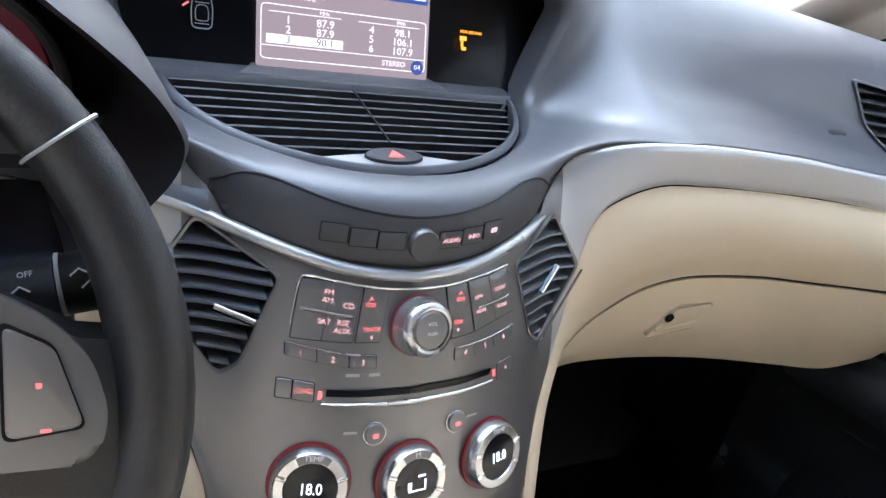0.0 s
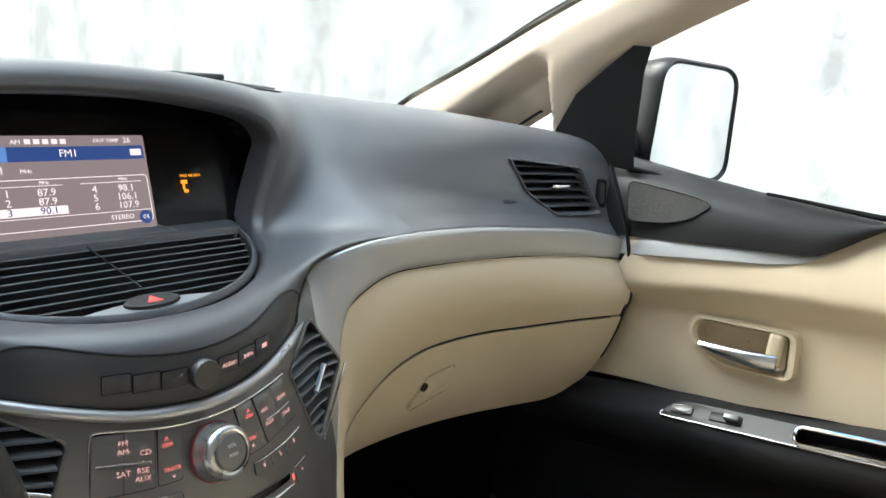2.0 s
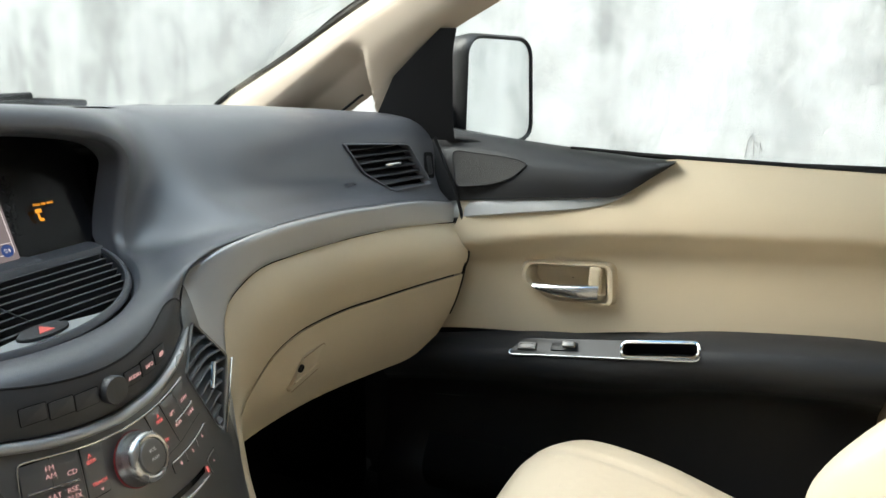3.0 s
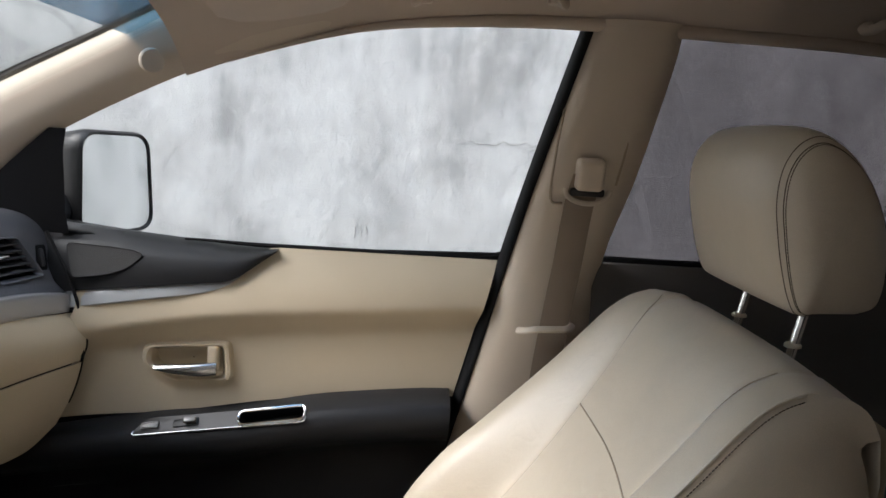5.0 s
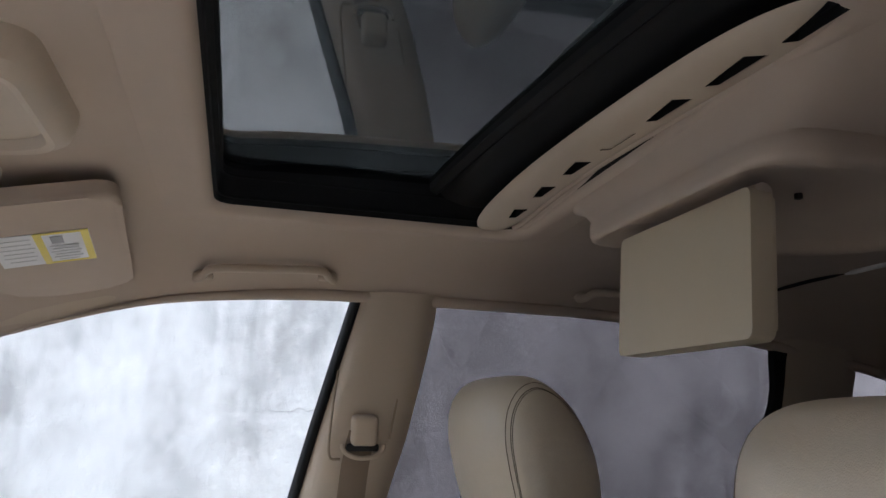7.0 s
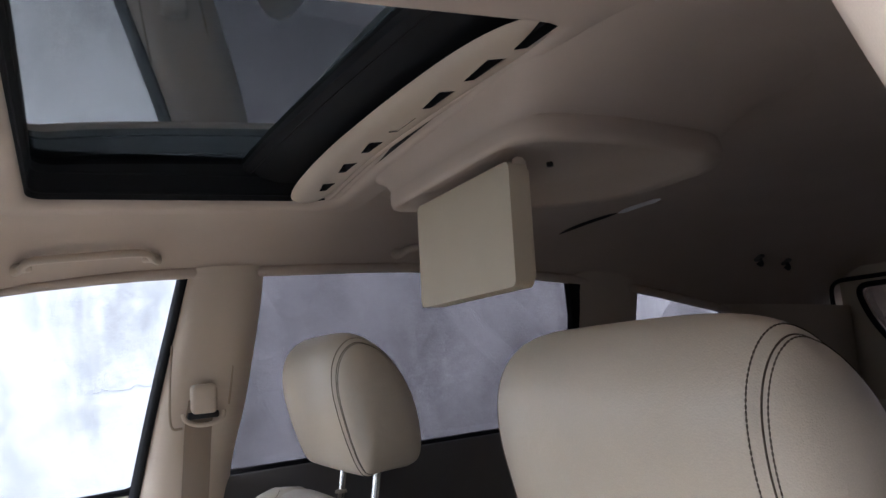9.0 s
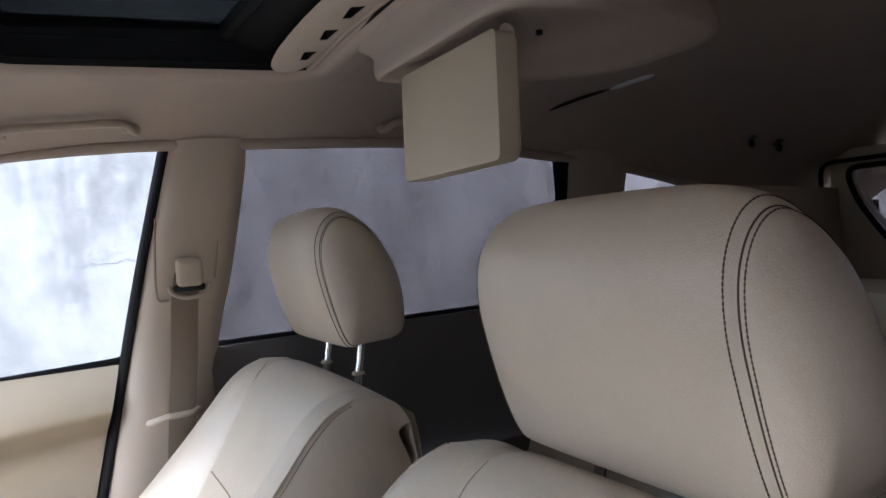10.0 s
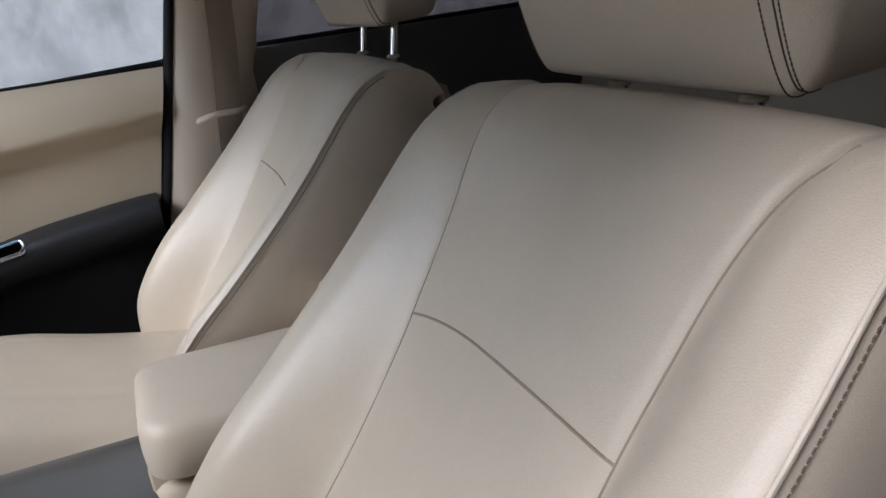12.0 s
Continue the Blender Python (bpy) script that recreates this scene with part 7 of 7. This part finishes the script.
part("grip", roof_bar(0.168, -0.046, 0.606, 0.570), TRIM, handle)
for y in (0.160, -0.038):
    part("mount", rbox(0.022, 0.030, 0.012, 0.005, 3, (0.606, y, liner_z(0.606, y) - 0.006)), TRIM, handle)
rh = thing("grab_handle", "beige folding grab handle above the rear window", "grab handle")
part("grip", roof_bar(-0.50, -0.70, 0.612, 0.580), TRIM, rh)

ovs = thing("overhead_screen", "beige fold-down rear screen hanging from the headliner", "folding screen")
po2 = rounded([(-0.122, -0.064), (0.122, -0.064), (0.122, 0.074), (-0.122, 0.074)], 0.010, 5)
SM = Matrix.Translation((0.014, -0.345, 1.118)) @ pose(0, 0, 0, 90 + 3, 0, 0)
part("panel", moved(join(prism(po2, 0.026, 0.004, 3, 0.013)), SM), BEIGE, ovs, "plain beige back of the screen")
oh = []
base = rounded([(-0.185, -0.312), (0.195, -0.312), (0.195, -0.44), (0.15, -0.62), (0.08, -0.68), (-0.08, -0.68), (-0.15, -0.62), (-0.185, -0.44)], 0.055, 7)
bc = Vector((0, -0.47))
for k, dz in ((1.34, 0.004), (1.26, -0.003), (1.18, -0.012), (1.10, -0.026), (1.04, -0.043), (1.004, -0.056), (1.012, -0.060), (1.018, -0.066), (1.016, -0.074), (1.0, -0.080), (0.95, -0.082), (0.90, -0.081), (0.84, -0.079), (0.80, -0.072), (0.4, -0.070), (0.02, -0.070)):
    ring = []
    for p in base:
        dx, dy = (p.x - bc.x) * (k if k < 1.02 else 1.02 + (k - 1.02) * 3.0), (p.y - bc.y) * (k if p.y < bc.y or k < 0.5 else 1 + (k - 1) * 0.35)
        ring.append((bc.x + dx + 0.008, bc.y + dy, liner_z(bc.x + dx, bc.y + dy) + dz + (1.0 - min(1.0, k)) * 0 + (liner_z(0, bc.y + dy) - liner_z(bc.x + dx, bc.y + dy)) * min(1.0, -dz / 0.06)))
    oh.append(ring)
part("housing", grid(oh, ring=True), LINER, ovs, "rounded beige ceiling pod", 60)
part("hinge", tube([(-0.105, -0.352, 1.188), (0.13, -0.352, 1.188)], 0.010, 10), TRIM, ovs, "hinge bar of the screen")
for x in (-0.08, 0.10):
    part("stop", moved(lathe([(0.004, 0), (0.004, 0.005), (0.001, 0.006)], 12), Matrix.Translation((x, -0.41, 1.199)) @ pose(0, 0, 0, 180, 0, 0)), BLACK, ovs, "black rubber stop")
rl = thing("ceiling_lamp", "narrow pale lamp lens beside a dark slot in the rear headliner", "lamp")
part("lens", tube([(x, y, liner_z(x, y) - 0.003) for x, y in zip(steps(0.445, 0.355, 8), steps(-0.937, -0.972, 8))], lambda u: 0.005 * min(1.0, 0.3 + 6 * min(u, 1 - u)), 8, flat=0.6), WHITEPAINT, rl)
part("slot", tube([(x, y, liner_z(x, y) - 0.002) for x, y in zip(steps(0.548, 0.447, 8), steps(-0.855, -0.936, 8))], lambda u: 0.0045 * min(1.0, 0.2 + 4 * min(u, 1 - u)), 8, flat=0.6), BLACK, rl, "dark slot beside the lens")
for y in (-1.453, -1.546):
    x = 0.56
    hk = thing("coat_hook", "small dark hook in the rear headliner", "hook", group="ceiling hooks")
    m = Matrix.Translation((x, y, liner_z(x, y) - 0.006)) @ pose(0, 0, 0, 0, 28, 0)
    part("mount", moved(rbox(0.024, 0.018, 0.008, 0.003, 2), m), TAUPE, hk)
    part("hook", moved(tube(spline([(0, 0, 0), (0, 0.002, -0.016), (0, 0.010, -0.022), (0, 0.016, -0.014)], 10), 0.0045, 8), m), DARK, hk)

# tweeter disc in the front pillar
tw = thing("tweeter", "round beige tweeter cover in the front pillar", "speaker")
part("cover", moved(lathe([(0.019, -0.004), (0.019, 0.002), (0.017, 0.004), (0.001, 0.0045)], 28), look((0.650, 0.560, 1.085), (0.0, 0.1, 1.0)) @ pose(0, 0, 0, 0, 180, 0)), TRIM, tw)

# ---- seat belts ----
for sgn in (1, -1):
    flip = mirrored if sgn < 0 else (lambda b: b)
    sb = thing("seat_belt", "beige seat belt hanging from the pillar anchor", "seat belt", group="seat belts")
    dy = -0.05 if sgn < 0 else 0.0
    web = [(0.672, -0.120, 0.955), (0.690, -0.112, 0.90), (0.702, -0.104, 0.80), (0.705, -0.092, 0.70), (0.705, -0.080, 0.58), (0.70, -0.07, 0.40), (0.70, -0.06, 0.20)]
    ws2 = spline(web, 24)
    rows = [[p + Vector((dx, w + dy, 0)) for w, dx in ((-0.024, 0.0), (-0.012, -0.0012), (0.0, -0.0016), (0.012, -0.0012), (0.024, 0.0))] for p in ws2]
    part("webbing", flip(grid(rows, thick=0.0014)), BELT, sb, "beige woven webbing")
    part("anchor_cover", flip(moved(rbox(0.030, 0.046, 0.052, 0.009, 3), Matrix.Translation((0.670, -0.122 + dy, 0.955)) @ pose(0, 0, 0, 0, -12, 0))), TRIM, sb, "beige anchor cover")
    ringp = [Vector((0.676, -0.122 + 0.036 * math.cos(b) + dy, 0.928 + 0.020 * math.sin(b))) for b in steps(math.pi * 0.95, math.pi * 2.05, 16)]
    part("guide_loop", flip(tube(ringp, 0.0042, 8)), TRIM, sb, "belt guide loop")
    part("belt_slot", flip(moved(rbox(0.010, 0.056, 0.013, 0.004, 2), Matrix.Translation((0.676, -0.121 + dy, 0.926)) @ pose(0, 0, 0, 0, -12, 0))), BLACK, sb, "dark slot under the anchor")
    part("adjuster_track", flip(tube(spline([(0.668, -0.072 + dy, 1.055), (0.680, -0.066 + dy, 0.98), (0.692, -0.066 + dy, 0.912), (0.690, -0.085 + dy, 0.905)], 16), 0.0022, 6)), SEAM, sb, "moulded height adjuster edge")
    part("adjuster_track", flip(tube(spline([(0.664, -0.178 + dy, 1.05), (0.670, -0.176 + dy, 1.0), (0.682, -0.168 + dy, 0.94)], 12), 0.0022, 6)), SEAM, sb)
    if sgn > 0:
        part("belt_hook", tube(spline([(0.700, -0.122, 0.700), (0.672, -0.105, 0.700), (0.655, -0.062, 0.702), (0.662, -0.038, 0.697), (0.690, -0.030, 0.690)], 20), 0.0065, 8, flat=0.7), TRIM, sb, "beige belt hook")

# ---- console and armrest ----
con = thing("centre_console", "beige padded armrest on a grey centre console", "console")
lo2 = rounded([(-0.100, -0.155), (0.100, -0.155), (0.096, 0.155), (-0.096, 0.155)], 0.045, 9)
arm_rows = []
for k, dz in ((0.90, -0.062), (0.965, -0.058), (0.99, -0.046), (1.0, -0.034), (0.992, -0.022), (0.968, -0.011), (0.93, -0.003), (0.87, 0.002), (0.80, 0.005), (0.6, 0.008), (0.4, 0.009), (0.05, 0.009)):
    arm_rows.append([(p.x * k, p.y * (0.7 + 0.3 * k), dz + 0.03 * p.y) for p in lo2])
part("armrest_lid", moved(grid(arm_rows, ring=True, caps=True), pose(0.005, 0.005, 0.492)), LEATHER, con, "beige leather armrest lid")
part("lid_hinge", rbox(0.12, 0.03, 0.04, 0.008, 2, (0.0, 0.145, 0.425)), BEIGE, con)
part("bin", rbox(0.165, 0.32, 0.30, 0.02, 3, (0.005, 0.0, 0.275)), BEIGE, con, "beige console bin")
part("console_top", grid([[(x, y, 0.395 + 0.02 * (y - 0.15) - 0.03 * (abs(x) / 0.12) ** 4) for x in steps(-0.125, 0.125, 13)] for y in steps(0.15, 0.70, 12)], thick=-0.02), STACK, con, "grey metallic console top")
part("console_side", join(rbox(0.02, 0.56, 0.36, 0.008, 2, (-0.122, 0.42, 0.205)), rbox(0.02, 0.56, 0.36, 0.008, 2, (0.122, 0.42, 0.205))), BEIGE, con, "beige console side")
buckle = thing("belt_buckle", "beige belt buckle beside the armrest", "belt buckle")
part("buckle_head", moved(rbox(0.026, 0.018, 0.075, 0.006, 3), Matrix.Translation((0.112, -0.085, 0.497)) @ pose(0, 0, 0, 20, 12, 0)), BEIGE, buckle)
part("stalk", tube([(0.118, -0.06, 0.40), (0.116, -0.068, 0.49)], 0.008, 8), BEIGE, buckle)

# ---- second row ----
for x, w in ((0.42, 0.24), (-0.02, 0.18), (-0.45, 0.22)):
    rs = thing("rear_seat", "beige second-row seat back in the shade", "car seat", group="rear seats")
    rows = []
    for f in steps(0, 1, 16):
        y0, z0 = -0.72 - 0.15 * f, 0.40 + 0.455 * f
        rows.append([(x + w * u, y0 - 0.05 * abs(u) ** 4, z0 - 0.03 * f * abs(u) ** 6) for u in steps(-1, 1, 21)])
    for dy, dz in ((-0.03, 0.015), (-0.07, 0.010), (-0.11, -0.02), (-0.12, -0.2), (-0.10, -0.4)):
        rows.append([(p[0], p[1] + dy, p[2] + dz) for p in rows[15]])
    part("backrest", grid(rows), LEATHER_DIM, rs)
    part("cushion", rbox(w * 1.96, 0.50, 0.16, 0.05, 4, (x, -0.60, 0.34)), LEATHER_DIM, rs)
    if abs(x) < 0.1:
        continue
    hd = []
    for k in range(21):
        xx = 0.125 * math.sin(math.pi / 2 * (k / 10 - 1))
        sh = (1 - (abs(xx) / 0.1251) ** 4) ** 0.5
        hd.append([(x + xx, -1.00 + 0.05 * math.cos(b) * (0.5 + 0.5 * sh), 0.895 + 0.055 * math.sin(b) * (0.55 + 0.45 * sh)) for b in [2 * math.pi * j / 24 for j in range(24)]])
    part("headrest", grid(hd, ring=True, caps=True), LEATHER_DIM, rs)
    for e in (-0.05, 0.05):
        part("post", tube([(x + e, -0.99, 0.80), (x + e, -1.00, 0.88)], 0.006, 8), CHROME, rs, "chrome headrest post")
# rear belts by the tailgate pillar
for sgn in (1,):
    rb2 = thing("seat_belt", "grey rear seat belt on the tailgate pillar", "seat belt", group="seat belts")
    part("webbing", grid([[p + Vector((0, w, 0)) for w in (-0.022, 0, 0.022)] for p in spline([(0.655, -1.60, 0.98), (0.668, -1.56, 0.88), (0.68, -1.50, 0.76), (0.68, -1.45, 0.60)], 12)], thick=0.002), BELT, rb2)
    part("anchor_cover", rbox(0.03, 0.05, 0.06, 0.01, 3, (0.655, -1.60, 0.985)), TRIM, rb2)
guide = [Vector(p) for p in ((0.640, 0.935), (0.700, 0.800), (0.588, 0.835))]
gc = sum(guide, Vector((0, 0))) / 3
go, gi = rounded(guide, 0.012, 4), rounded([gc + (p - gc) * 0.45 for p in guide], 0.008, 4)
part("belt_guide", grid([[(p.x, y, p.y) for p in o] for o, y in ((go, -1.755), (go, -1.738), (gi, -1.736), (gi, -1.752))], ring=True, loop=True), TRIM, rb2, "beige triangular belt guide")
setting("seal_tailgate", tube([(p.x * 1.015, -1.834 + 0.24 * max(0, p.y - 0.8), 0.80 + (p.y - 0.80) * 0.90) for p in ho if p.y > 0.5], 0.006, 6), RUBBER, "black rubber seal between tailgate and rear pillar", "seal")
